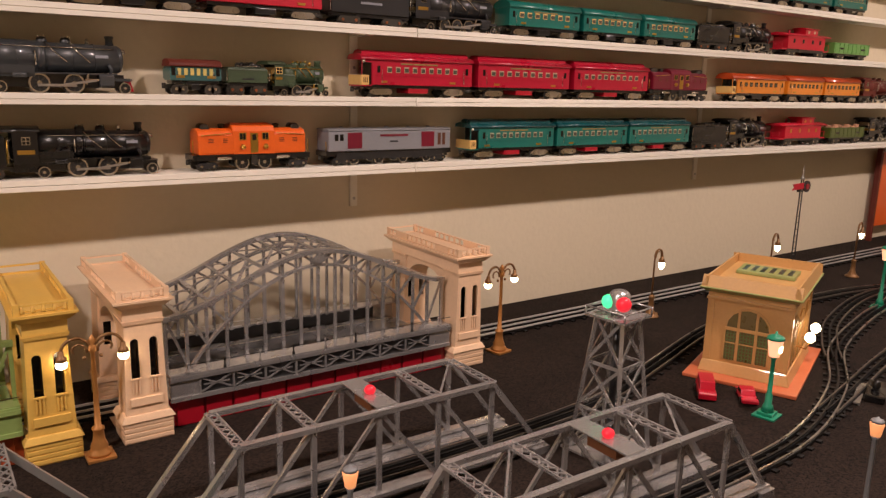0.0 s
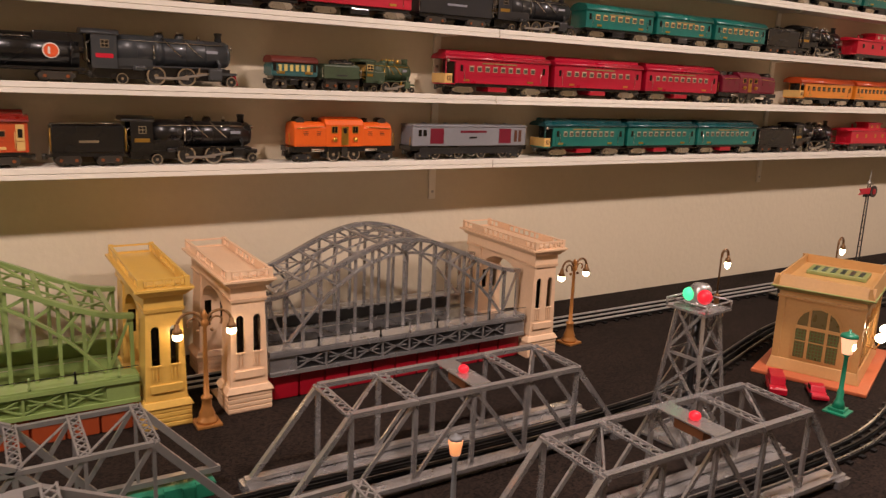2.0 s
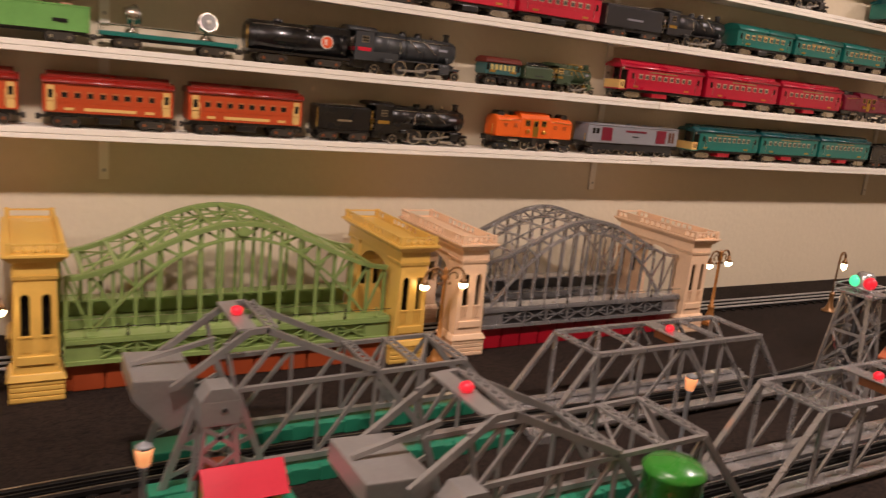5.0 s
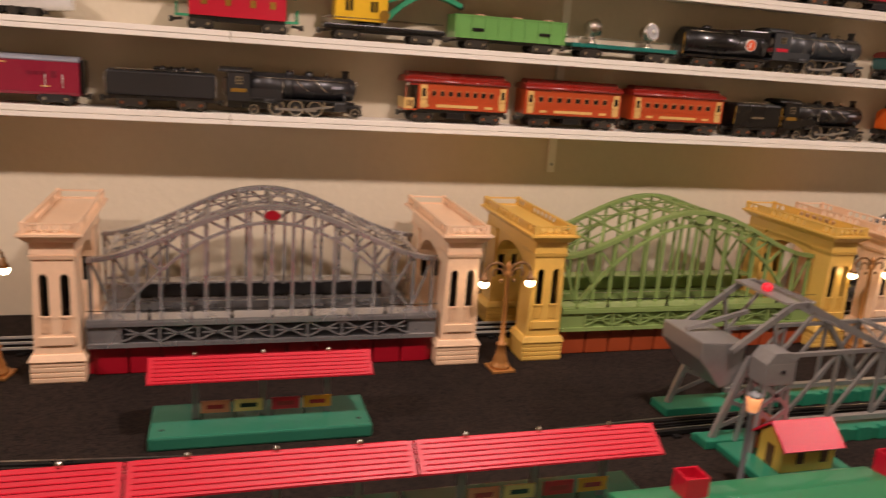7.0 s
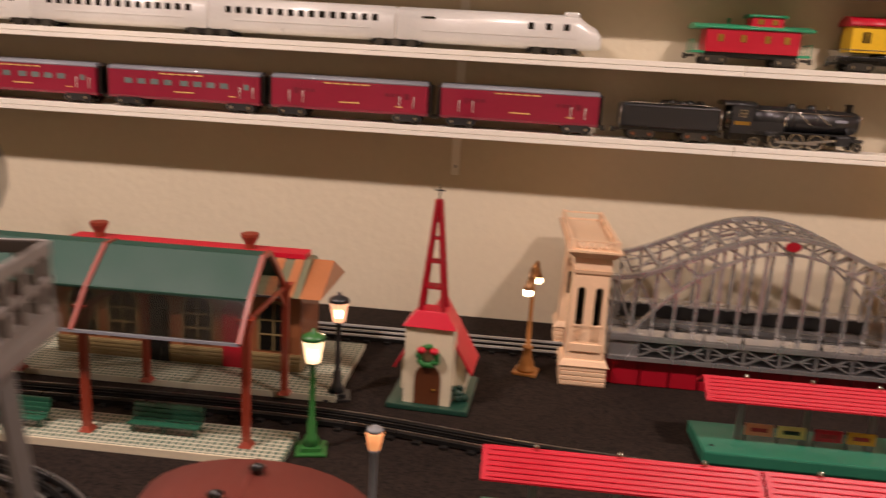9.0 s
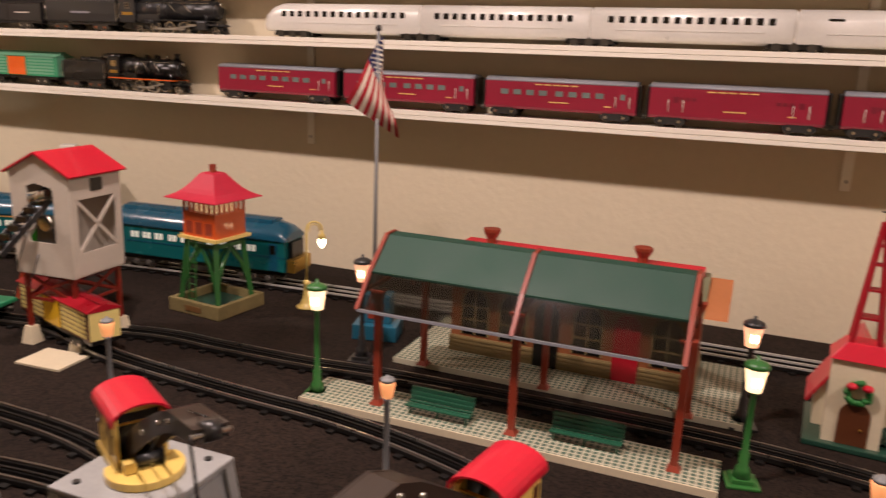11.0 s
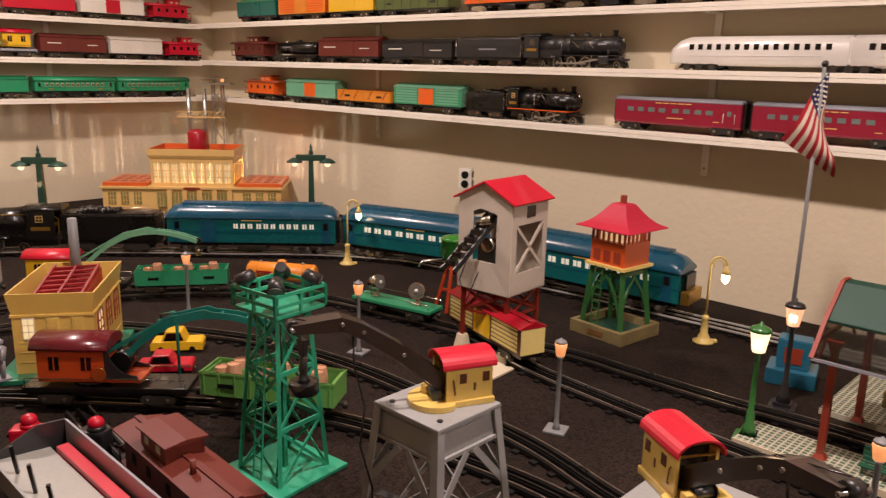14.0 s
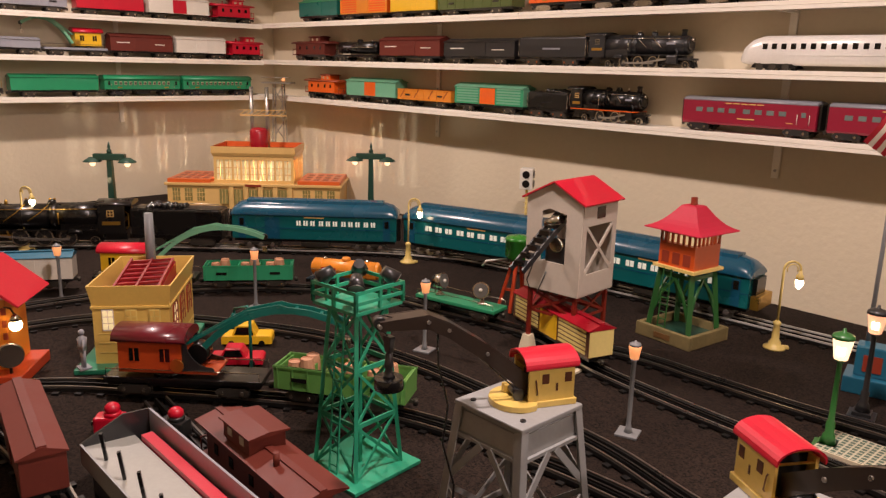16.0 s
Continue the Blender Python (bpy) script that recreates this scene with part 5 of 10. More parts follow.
# lowest shelf on the long wall, from the corner
g = "trains on the lowest shelf"
set_on(caboose("orange-red toy caboose with black frame on the shelf", 0.24, ORANGE, RUST), -3.33, -3.09, Z1)
set_on(box_car("pale green toy boxcar with an orange door", 0.30, MINT, MINT, ORANGE), -3.04, -2.74, Z1)
set_on(gondola("orange toy gondola with cross-braced sides", 0.28, OGOLD, load="poles"), -2.73, -2.45, Z1)
set_on(box_car("green slatted toy stock car with an orange door", 0.30, JADE, MINT, ORANGE, slats=MINT), -2.44, -2.14, Z1)
set_on(tender("black toy tender with coal", 0.15, BLACK), -2.125, -1.975, Z1)
set_on(steam_loco("black toy steam locomotive with an orange running stripe", 0.235, BLACK, stripe=ORANGE), -1.965, -1.73, Z1)
for a, b, n in ((-1.618, -1.287, 8), (-1.272, -0.951, 8), (-0.933, -0.612, 9)):
    set_on(streamlined_car("maroon streamlined toy passenger car with a grey roof", b - a, MAROON, LGREY, 8), a, b, Z1)
for a, b in ((-0.597, -0.277), (-0.260, 0.053)):
    set_on(streamlined_car("maroon toy baggage car with a grey roof and gold lettering bars", b - a, MAROON, LGREY, 0, H=0.084), a, b, Z1)
set_on(tender("dark grey toy tender with a coal heap", 0.19, DGREY, H=0.066), 0.086, 0.279, Z1)
set_on(steam_loco("dark grey toy steam locomotive with silver rods", 0.256, DGREY, H=0.088, drivers=3), 0.292, 0.548, Z1)
for a, b, o in ((0.625, 0.845, True), (0.876, 1.100, False), (1.122, 1.352, False)):
    set_on(passenger_car("brick-orange toy passenger car with a dark red roof and cream trim", b - a, BRICK, BRROOF, GLASSD, H=0.098, nwin=8, doors=BUFF, plates=BUFF, obs=o, frame=BUFF2, trucks=TRUCKM), a, b, Z1)
set_on(tender("black toy tender with a nickel plate", 0.125, BLACK, H=0.072, coal=False, name_bar=NICKEL), 1.380, 1.506, Z1)
set_on(steam_loco("glossy black toy steam locomotive with nickel trim", 0.245, BLACK, H=0.094, drivers=2, r=0.017), 1.510, 1.755, Z1)
set_on(electric_loco("bright orange toy electric locomotive with a brass door", 0.245, ORANGE, ORANGE, BRASS), 1.815, 2.058, Z1)
set_on(electric_loco("pale grey toy box-cab locomotive with dark red doors", 0.325, BOXG, BOXG, PLUM, H=0.085, boxcab=True), 2.095, 2.420, Z1)
for a, b, o in ((2.47, 2.745, True), (2.752, 3.02, False), (3.026, 3.29, False)):
    set_on(passenger_car("teal green toy passenger car with red underframe boxes", b - a, TEAL, TEALD, PALEWIN, H=0.096, nwin=9, band=DGOLD, obs=o, under=DKRED), a, b, Z1)
set_on(tender("small black toy tender", 0.17, BLACK), 3.30, 3.475, Z1)
set_on(steam_loco("black toy steam locomotive with nickel trim", 0.225, BLACK), 3.48, 3.705, Z1)
set_on(caboose("red toy caboose with a cupola", 0.285, RED, RED, win=BRASS), 3.755, 4.045, Z1)
set_on(gondola("olive toy gondola with brown load", 0.24, OLIVE, load="barrels"), 4.065, 4.31, Z1)
set_on(steam_loco("black toy steam locomotive", 0.26, BLACK), 4.34, 4.60, Z1)

# second shelf
set_on(caboose("brown toy caboose on a black frame", 0.27, OXIDE, OXIDE), -3.42, -3.15, Z2)
set_on(tank_car("glossy black toy tank car", 0.27, BLACK, lettering=LGREY), -3.12, -2.85, Z2)
set_on(box_car("oxide brown toy boxcar with white lettering bars", 0.325, OXIDE, letter=WHITE), -2.84, -2.51, Z2)
set_on(box_car("black toy hopper car with white lettering bars", 0.315, DGREY, H=0.078, letter=WHITE), -2.495, -2.185, Z2)
set_on(tender("charcoal toy tender with a lettering bar", 0.245, DGREY, H=0.078, coal=False, name_bar=LGREY), -2.165, -1.925, Z2)
set_on(steam_loco("charcoal streamlined toy steam locomotive", 0.31, DGREY, H=0.095, drivers=3, shroud=True), -1.915, -1.605, Z2)


def streamliner(a, joints, b):
    """White articulated train: rounded sections with window bands."""
    t = thing("streamlined_train", "white streamlined articulated toy train with dark windows", "toy train", (0, 0.283, Z2))
    w, H = 0.056, 0.076
    prof = [(-0.020, 0.012), (-0.026, 0.017), (-0.028, 0.03), (-0.028, 0.055), (-0.024, 0.068), (-0.014, 0.075), (0, 0.077), (0.014, 0.075), (0.024, 0.068), (0.028, 0.055), (0.028, 0.03), (0.026, 0.017), (0.020, 0.012)]
    ends = [a] + joints + [b]
    for i, (p, q) in enumerate(zip(ends, ends[1:])):
        bm = B()
        stations = [(p + 0.003, 1.0), (q - 0.003, 1.0)]
        if i == 0:
            stations = [(p, 0.25), (p + 0.008, 0.6), (p + 0.025, 0.86), (p + 0.05, 1.0), (q - 0.003, 1.0)]
        if i == len(ends) - 2:
            stations = [(p + 0.003, 1.0), (q - 0.065, 1.0), (q - 0.055, 1.02), (q - 0.042, 0.96), (q - 0.030, 0.80), (q - 0.010, 0.62), (q, 0.40)]
        rows = [[bm.verts.new((x, y * (0.35 + 0.65 * k), 0.02 + (z - 0.02) * (k if k < 1 else 1.0))) for y, z in prof] for x, k in stations]
        for r0, r1 in zip(rows, rows[1:]):
            for j in range(len(prof)):
                jj = (j + 1) % len(prof)
                bm.faces.new((r0[j], r0[jj], r1[jj], r1[j])).smooth = True
        bm.faces.new(rows[0][::-1])
        bm.faces.new(rows[-1])
        sec = part("train_section", bm, ALU, t)
        part("side_moulding", box(B(), p + 0.05, -0.0292, 0.033, q - 0.05, 0.0292, 0.0345), ALU, sec)
        cabsec = i == len(ends) - 2
        n = 3 if cabsec else 15
        x0, x1 = (q - 0.15, q - 0.05) if cabsec else (p + (0.05 if i == 0 else 0.03), q - 0.03)
        for k in range(n):
            xx = x0 + (x1 - x0) * (k + 0.5) / n
            part("window", box(B(), xx - 0.0055, -0.0287, 0.047, xx + 0.0055, 0.0287, 0.059), GLASSD, sec)
        if cabsec:
            part("cab_hump", box(B(), q - 0.072, -0.018, 0.070, q - 0.044, 0.018, 0.082), ALU, sec, bevel=0.004)
            part("headlight", rod(B(), (q - 0.046, 0, 0.076), (q - 0.041, 0, 0.076), 0.005, 10), GLASSD, sec)
            part("grille", box(B(), p + 0.05, -0.0287, 0.056, p + 0.075, 0.0287, 0.060), GLASSD, sec)
        part("diaphragm", box(B(), q - 0.003, -0.024, 0.016, q + 0.003, 0.024, 0.072), ALU, sec) if i < len(ends) - 2 else None
    for x in (a + 0.08, *joints, b - 0.09):
        bm = B()
        prism(bm, [(x - 0.05, 0.006), (x + 0.05, 0.006), (x + 0.042, 0.018), (x - 0.042, 0.018)], "y", -0.024, 0.024)
        tr = part("truck", bm, BLACK, t)
        for d in (-0.03, 0.0, 0.03):
            bm = B()
            for s in (-1, 1):
                rod(bm, (x + d, s * 0.0205, 0.0085), (x + d, s * 0.025, 0.0085), 0.0085, 12)
            rod(bm, (x + d, -0.0215, 0.0085), (x + d, 0.0215, 0.0085), 0.002, 6)
            part("wheelset", bm, TRUCKM, tr)


streamliner(-1.485, [-1.085, -0.720, -0.350], 0.040)
set_on(caboose("red toy caboose with a green roof and brass rails", 0.222, RED, JADE, win=BRASS), 0.203, 0.425, Z2)
set_on(crane_car("yellow toy crane car with a red roof and long green boom", 0.24, BLACK, YEL, RED, JADE, boom_len=0.15, rise=0.03), 0.463, 0.705, Z2)
set_on(gondola("apple green toy gondola with a barrel load", 0.24, LIME, H=0.066, load="barrels"), 0.716, 0.958, Z2)
set_on(searchlight_car("teal toy flat car with two nickel searchlights", 0.25, TEAL), 0.968, 1.217, Z2)
SLATE = paint("slate_grey_enamel", "35383a", 0.35)
EMBLEM = paint("orange_emblem", "d8572a", 0.4)
set_on(tender("black oil toy tender with a round orange emblem", 0.215, BLACK, H=0.085, coal=False, badge=EMBLEM, round_tank=True), 1.232, 1.448, Z2)
set_on(steam_loco("dark grey toy steam locomotive with nickel drive rods", 0.265, SLATE, H=0.1, drivers=2, r=0.017, plate=RED), 1.452, 1.716, Z2)
OLDT = paint("faded_teal_tin", "2c5a58", 0.5)
OLDY = paint("old_yellow_windows", "cdb968", 0.5)
OLDG = paint("faded_green_tin", "3a4a30", 0.5, var=0.35)
set_on(passenger_car("small old teal tin coach with pale yellow windows", 0.10, OLDT, OXIDE, OLDY, H=0.066, nwin=6, cler=False, w=0.045, frame=OLDY, trucks=DGREY), 1.778, 1.878, Z2)
set_on(tender("small old green tin tender", 0.088, OLDG, H=0.052), 1.884, 1.972, Z2)
set_on(steam_loco("small old green tin locomotive with a tall stack", 0.125, OLDG, trim=BRASS, H=0.072, drivers=2, r=0.011), 1.980, 2.105, Z2)
for a, b, o in ((2.175, 2.475, True), (2.488, 2.788, False), (2.800, 3.089, False)):
    set_on(passenger_car("crimson toy passenger car with nickel trucks", b - a, CRIMSON, CRIMSON, PALEWIN, H=0.1, nwin=9, band=DGOLD, obs=o, under=DKRED), a, b, Z2)
set_on(electric_loco("plum red toy electric locomotive with brass trim", 0.262, PLUM, PLUM, BRASS), 3.099, 3.362, Z2)
for a, b, o in ((3.47, 3.757, True), (3.773, 3.99, False), (4.0, 4.235, False)):
    set_on(passenger_car("golden orange toy passenger car with dark windows", b - a, OGOLD, BRICK, GLASSD, H=0.088, nwin=7, obs=o, cler=False), a, b, Z2)
set_on(steam_loco("brown toy steam locomotive with dull trim", 0.26, OXIDE), 4.26, 4.52, Z2)

# third shelf
set_on(box_car("plain teal green toy boxcar", 0.27, TEAL, JADE), -3.365, -3.09, Z3)
set_on(box_car("orange toy stock car with slatted sides", 0.285, OGOLD, JADE, slats=ORANGE), -3.08, -2.79, Z3)
set_on(box_car("plain yellow toy boxcar with a brown roof", 0.24, YEL, OXIDE), -2.78, -2.535, Z3)
set_on(gondola("olive green toy gondola with a dark load", 0.33, OLIVE, H=0.07, load="barrels"), -2.53, -2.2, Z3)
set_on(passenger_car("orange toy passenger car with dark trucks", 0.32, ORANGE, DKRED, H=0.092), -2.14, -1.82, Z3)
for a, b in ((-1.81, -1.5), (-1.49, -1.18)):
    set_on(passenger_car("dark maroon toy passenger car", b - a, PLUM, DGREY, H=0.092), a, b, Z3)
set_on(steam_loco("black toy steam locomotive on the high shelf", 0.25, BLACK, H=0.1, drivers=2), 1.17, 1.42, Z3)
set_on(tender("black toy tender on the high shelf", 0.15, BLACK), 1.435, 1.59, Z3)
for a, b, o in ((1.604, 1.84, True), (1.846, 2.09, False)):
    set_on(passenger_car("bright red toy passenger car with black trucks", b - a, RED, DKRED, PALEWIN, H=0.1, nwin=8, obs=o), a, b, Z3)
set_on(tender("grey-black toy tender with a lettering bar", 0.195, DGREY, H=0.076, coal=False, name_bar=LGREY), 2.105, 2.30, Z3)
set_on(steam_loco("dark grey toy steam locomotive with nickel rods", 0.24, DGREY, H=0.095, drivers=3), 2.31, 2.55, Z3)
for a, b in ((2.575, 2.812), (2.822, 3.04), (3.052, 3.275)):
    set_on(passenger_car("dark teal toy passenger car with lit cream windows", b - a, TEAL, TEAL, BUFF, H=0.086, nwin=7, band=DGOLD, cler=False), a, b, Z3)
set_on(tender("black toy tender heaped with coal", 0.155, BLACK), 3.285, 3.44, Z3)
set_on(steam_loco("black toy steam locomotive with nickel trim", 0.225, BLACK), 3.45, 3.675, Z3)
set_on(caboose("red toy caboose with a cupola", 0.285, RED, RED), 3.715, 4.0, Z3)
set_on(gondola("apple green toy gondola", 0.24, LIME), 4.022, 4.265, Z3)

# fourth shelf
set_on(passenger_car("orange toy passenger car on the top shelf", 0.2, ORANGE, DKRED), 2.49, 2.69, Z4)
set_on(steam_loco("black toy steam locomotive on the top shelf", 0.24, BLACK), 2.71, 2.95, Z4)
for a, b in ((3.22, 3.48), (3.49, 3.735), (3.744, 3.98), (3.99, 4.21)):
    set_on(passenger_car("blue-green toy passenger car with cream windows", b - a, TEAL, TEALD, BUFF, H=0.09), a, b, Z4)

# shelves on the end wall
set_west(electric_loco("dark toy electric locomotive", 0.26, DGREY, DGREY, BRASS), -1.035, -0.775, Z1)
set_west(box_car("plain pullman green toy baggage car", 0.303, JGREEN, JGREEN, H=0.080), -0.755, -0.452, Z1)
for a, b in ((-0.437, -0.139), (-0.13, 0.175)):
    set_west(passenger_car("pullman green toy passenger car with small pale windows", b - a, JGREEN, JGREEN, PALEWIN, H=0.080, nwin=12, cler=False, trucks=DGREY), a, b, Z1)
set_west(box_car("plain grey toy hopper car", 0.24, LGREY, H=0.06), -0.88, -0.64, Z2)
set_west(crane_car("yellow toy wrecking crane with a green boom", 0.225, LGREY, YEL, RED, MINT, boom_len=0.17, rise=0.06, to=-1), -0.634, -0.41, Z2)
set_west(box_car("oxide brown toy boxcar with white lettering bars", 0.245, OXIDE, letter=WHITE), -0.404, -0.158, Z2)
set_west(box_car("white toy refrigerator car", 0.215, WHITE, WHITE), -0.149, 0.066, Z2)
set_west(caboose("bright red toy caboose with a cupola", 0.165, RED, RED), 0.076, 0.24, Z2)
set_west(gondola("plain grey toy gondola with barrels", 0.24, LGREY, load="barrels"), -0.78, -0.54, Z3)
set_west(box_car("red and yellow toy boxcar", 0.25, RED, YEL), -0.515, -0.262, Z3)
set_west(box_car("plain white toy boxcar with a red door", 0.25, WHITE, WHITE, RED), -0.25, 0.0, Z3)
set_west(caboose("plain red toy caboose with dark windows", 0.19, RED, RED), 0.012, 0.204, Z3)


# ---- tracks on the table ----
TIE = M("blackened_tie_metal", C("1c1a18"), 0.5, metal=0.4, bump=0.1, var=0.2)
RAILM = M("tubular_rail_steel", C("8d8780"), 0.3, metal=0.9, bump=0.05, var=0.15)


def spline(pts, step=0.02):
    """Smooth line through plan points, at even steps."""
    p = [Vector((*q, 0)) for q in pts]
    p = [p[0] * 2 - p[1]] + p + [p[-1] * 2 - p[-2]]
    raw = []
    for i in range(1, len(p) - 2):
        for k in range(24):
            t = k / 24
            a, b, c, d = p[i - 1], p[i], p[i + 1], p[i + 2]
            raw.append(0.5 * ((2 * b) + (c - a) * t + (2 * a - 5 * b + 4 * c - d) * t * t + (3 * b - a - 3 * c + d) * t ** 3))
    raw.append(p[-2])
    out, left = [raw[0]], step
    for a, b in zip(raw, raw[1:]):
        d = (b - a).length
        while d >= left:
            a = a + (b - a) * (left / d)
            d = (b - a).length
            out.append(a.copy())
            left = step
        left -= d
    return out


TINRAIL = M("bright_tin_rail", C("d8d6d0"), 0.33, metal=0.5, bump=0.05, var=0.15)


def track(label, pts, bright=RAILM, half=0.0165):
    line = spline(pts)
    t = thing("track", label, "toy track", group="toy train tracks")
    nrm = []
    for i in range(len(line)):
        d = (line[min(i + 1, len(line) - 1)] - line[max(i - 1, 0)]).normalized()
        nrm.append(Vector((-d.y, d.x, 0)))
    for off, zz in ((-half, 0.011), (0.0, 0.0108), (half, 0.011)):
        pr = [(q.x + n.x * off, q.y + n.y * off, zz) for q, n in zip(line, nrm)]
        part("rail", chain(B(), pr, 0.0032, 0.0042), bright if off or bright is TINRAIL else TIE, t)
        bm = chain(B(), [(x, y, 0.0062) for x, y, _ in pr], 0.0055, 0.0062)
        part("rail_web", bm, TIE, t)
    bm = B()
    for q, n in list(zip(line, nrm))[1::2]:
        d = Vector((n.y, -n.x, 0))
        a, b = q - n * (half + 0.0115), q + n * (half + 0.0115)
        bar(bm, (a.x, a.y, 0.0022), (b.x, b.y, 0.0022), 0.011, 0.0038)
    tagged(part("tie_row", bm, TIE, t), kind="stuff")
    return line


MAIN = track("three-rail toy track along the wall with a bright outer rail", [(4.7, 0.155), (3.5, 0.155), (2.0, 0.155), (0.5, 0.155), (-0.6, 0.15), (-1.0, 0.143), (-1.35, 0.124), (-1.653, 0.101), (-2.052, 0.037), (-2.195, -0.022), (-2.358, -0.142), (-2.511, -0.306), (-2.675, -0.473), (-2.97, -0.82), (-3.13, -1.15), (-3.18, -1.7)], TINRAIL, 0.0265)
track("dark three-rail toy track through the truss bridge", [(3.95, -0.22), (3.75, -0.12), (3.45, -0.085), (3.15, -0.09), (2.93, -0.12), (2.6, -0.225), (2.37, -0.29), (2.0, -0.308), (1.5, -0.295), (1.0, -0.287), (0.5, -0.31), (0.0, -0.275), (-0.37, -0.222), (-0.85, -0.228), (-1.05, -0.247), (-1.22, -0.252), (-1.36, -0.255), (-1.55, -0.305), (-1.77, -0.345), (-2.0, -0.40), (-2.18, -0.535), (-2.30, -0.70), (-2.38, -0.90), (-2.40, -1.2), (-2.35, -1.6)])
track("curved three-rail toy track beyond the second truss bridge", [(3.75, -0.19), (3.59, -0.235), (3.4, -0.272), (3.1, -0.36), (2.86, -0.49), (2.6, -0.575), (2.35, -0.598), (2.0, -0.595), (1.4, -0.6), (1.11, -0.598)], STEEL)
track("branch of three-rail toy track leaving a switch", [(2.72, -0.545), (2.86, -0.515), (3.13, -0.456), (3.4, -0.42), (3.8, -0.44)])
track("inner loop of three-rail toy track", [(3.02, -0.395), (3.12, -0.33), (3.3, -0.24), (3.6, -0.16), (3.9, -0.15)])
track("bright three-rail toy track before the station platform", [(-0.5, -0.9), (-0.505, -0.68), (-0.545, -0.555), (-0.62, -0.482), (-0.74, -0.438), (-0.9, -0.408), (-1.06, -0.40), (-1.2, -0.39), (-1.36, -0.372), (-1.5, -0.333), (-1.62, -0.310)], STEEL)
track("middle dark three-rail toy track", [(-0.6, -0.78), (-0.8, -0.69), (-1.02, -0.648), (-1.2, -0.608), (-1.45, -0.603), (-1.63, -0.612), (-1.82, -0.655), (-1.98, -0.74), (-2.13, -0.85), (-2.24, -1.0), (-2.28, -1.3)])
track("front dark three-rail toy track under the crane car", [(-2.05, -1.40), (-1.98, -1.24), (-1.90, -1.12), (-1.79, -1.02), (-1.68, -0.925), (-1.56, -0.83), (-1.45, -0.765), (-1.28, -0.72), (-1.05, -0.70), (-0.8, -0.76)])


# ---- lamps ----
BRONZE = M("bronze_paint", C("b07a42"), 0.36, metal=0.35, bump=0.08, var=0.18)
DBRONZE = M("dark_bronze_paint", C("86623c"), 0.36, metal=0.4, bump=0.08, var=0.18)
PALEYEL = paint("pale_yellow_enamel", "d9c070", 0.4)
LGREEN = paint("lamp_green_enamel", "2f6a30", 0.35)
TGREEN = paint("turquoise_green_enamel", "1e8a68", 0.35)
POSTG = paint("post_grey_paint", "7d7f80", 0.45)
FROST = M("lit_frosted_glass", C("ffe2a8"), 0.5, bump=0, var=0.0, emit=1.7, emit_col=(1.0, 0.70, 0.42))
WARMG = M("lit_lantern_glass", C("ffc9a0"), 0.5, bump=0, var=0.0, emit=1.0, emit_col=(1.0, 0.48, 0.27))


def scroll(cx, cz, r, a0, a1, n=10, y=0.0, shrink=1.0):
    return [(cx + r * (1 - (1 - shrink) * k / n) * math.cos(a0 + (a1 - a0) * k / n), y, cz + r * (1 - (1 - shrink) * k / n) * math.sin(a0 + (a1 - a0) * k / n)) for k in range(n + 1)]


def twin_lamp(x, y, rz=0):
    t = thing("street_lamp", "bronze toy street lamp with two lit hanging globes", "street lamp", (x, y, 0), rz, "twin-arm toy street lamps")
    part("base", box(B(), -0.021, -0.021, 0.0003, 0.021, 0.021, 0.005), BRONZE, t, bevel=0.001)
    bm = lathe(B(), [(0.0175, 0.005), (0.0175, 0.010), (0.013, 0.014), (0.0135, 0.019), (0.009, 0.030), (0.0078, 0.045), (0.0095, 0.047), (0.0095, 0.05), (0.005, 0.053), (0.0038, 0.10), (0.0034, 0.172), (0.0062, 0.175), (0.0062, 0.183), (0.003, 0.186), (0.0055, 0.192), (0.001, 0.201)], 0, 0, 14)
    part("post", bm, BRONZE, t)
    for s in (-1, 1):
        part("arm", tube(B(), scroll(s * 0.0235, 0.178, 0.0205, math.pi if s > 0 else 0, 0 if s > 0 else math.pi), 0.0026), DBRONZE, t)
        part("scroll", tube(B(), scroll(s * 0.021, 0.178, 0.0135, math.pi * (1.1 if s > 0 else -0.1), -0.6 if s > 0 else math.pi + 0.6, 10, 0, 0.45), 0.0019), DBRONZE, t)
        part("finial", ball(B(), (s * 0.012, 0, 0.166), 0.0032, 8), DBRONZE, t)
        part("globe_cap", lathe(B(), [(0.0085, 0.166), (0.007, 0.172), (0.0045, 0.174), (0.004, 0.181), (0.002, 0.183)], s * 0.044, 0, 12), DBRONZE, t)
        part("globe", ball(B(), (s * 0.044, 0, 0.161), 0.0086, 12, 0.9), BULB, t, "lit frosted globe")
    return t


for x, y, rz in ((1.568, -0.012, 0), (0.763, -0.028, 3), (-0.056, 0.04, 78), (2.415, 0.045, 10)):
    twin_lamp(x, y, rz)


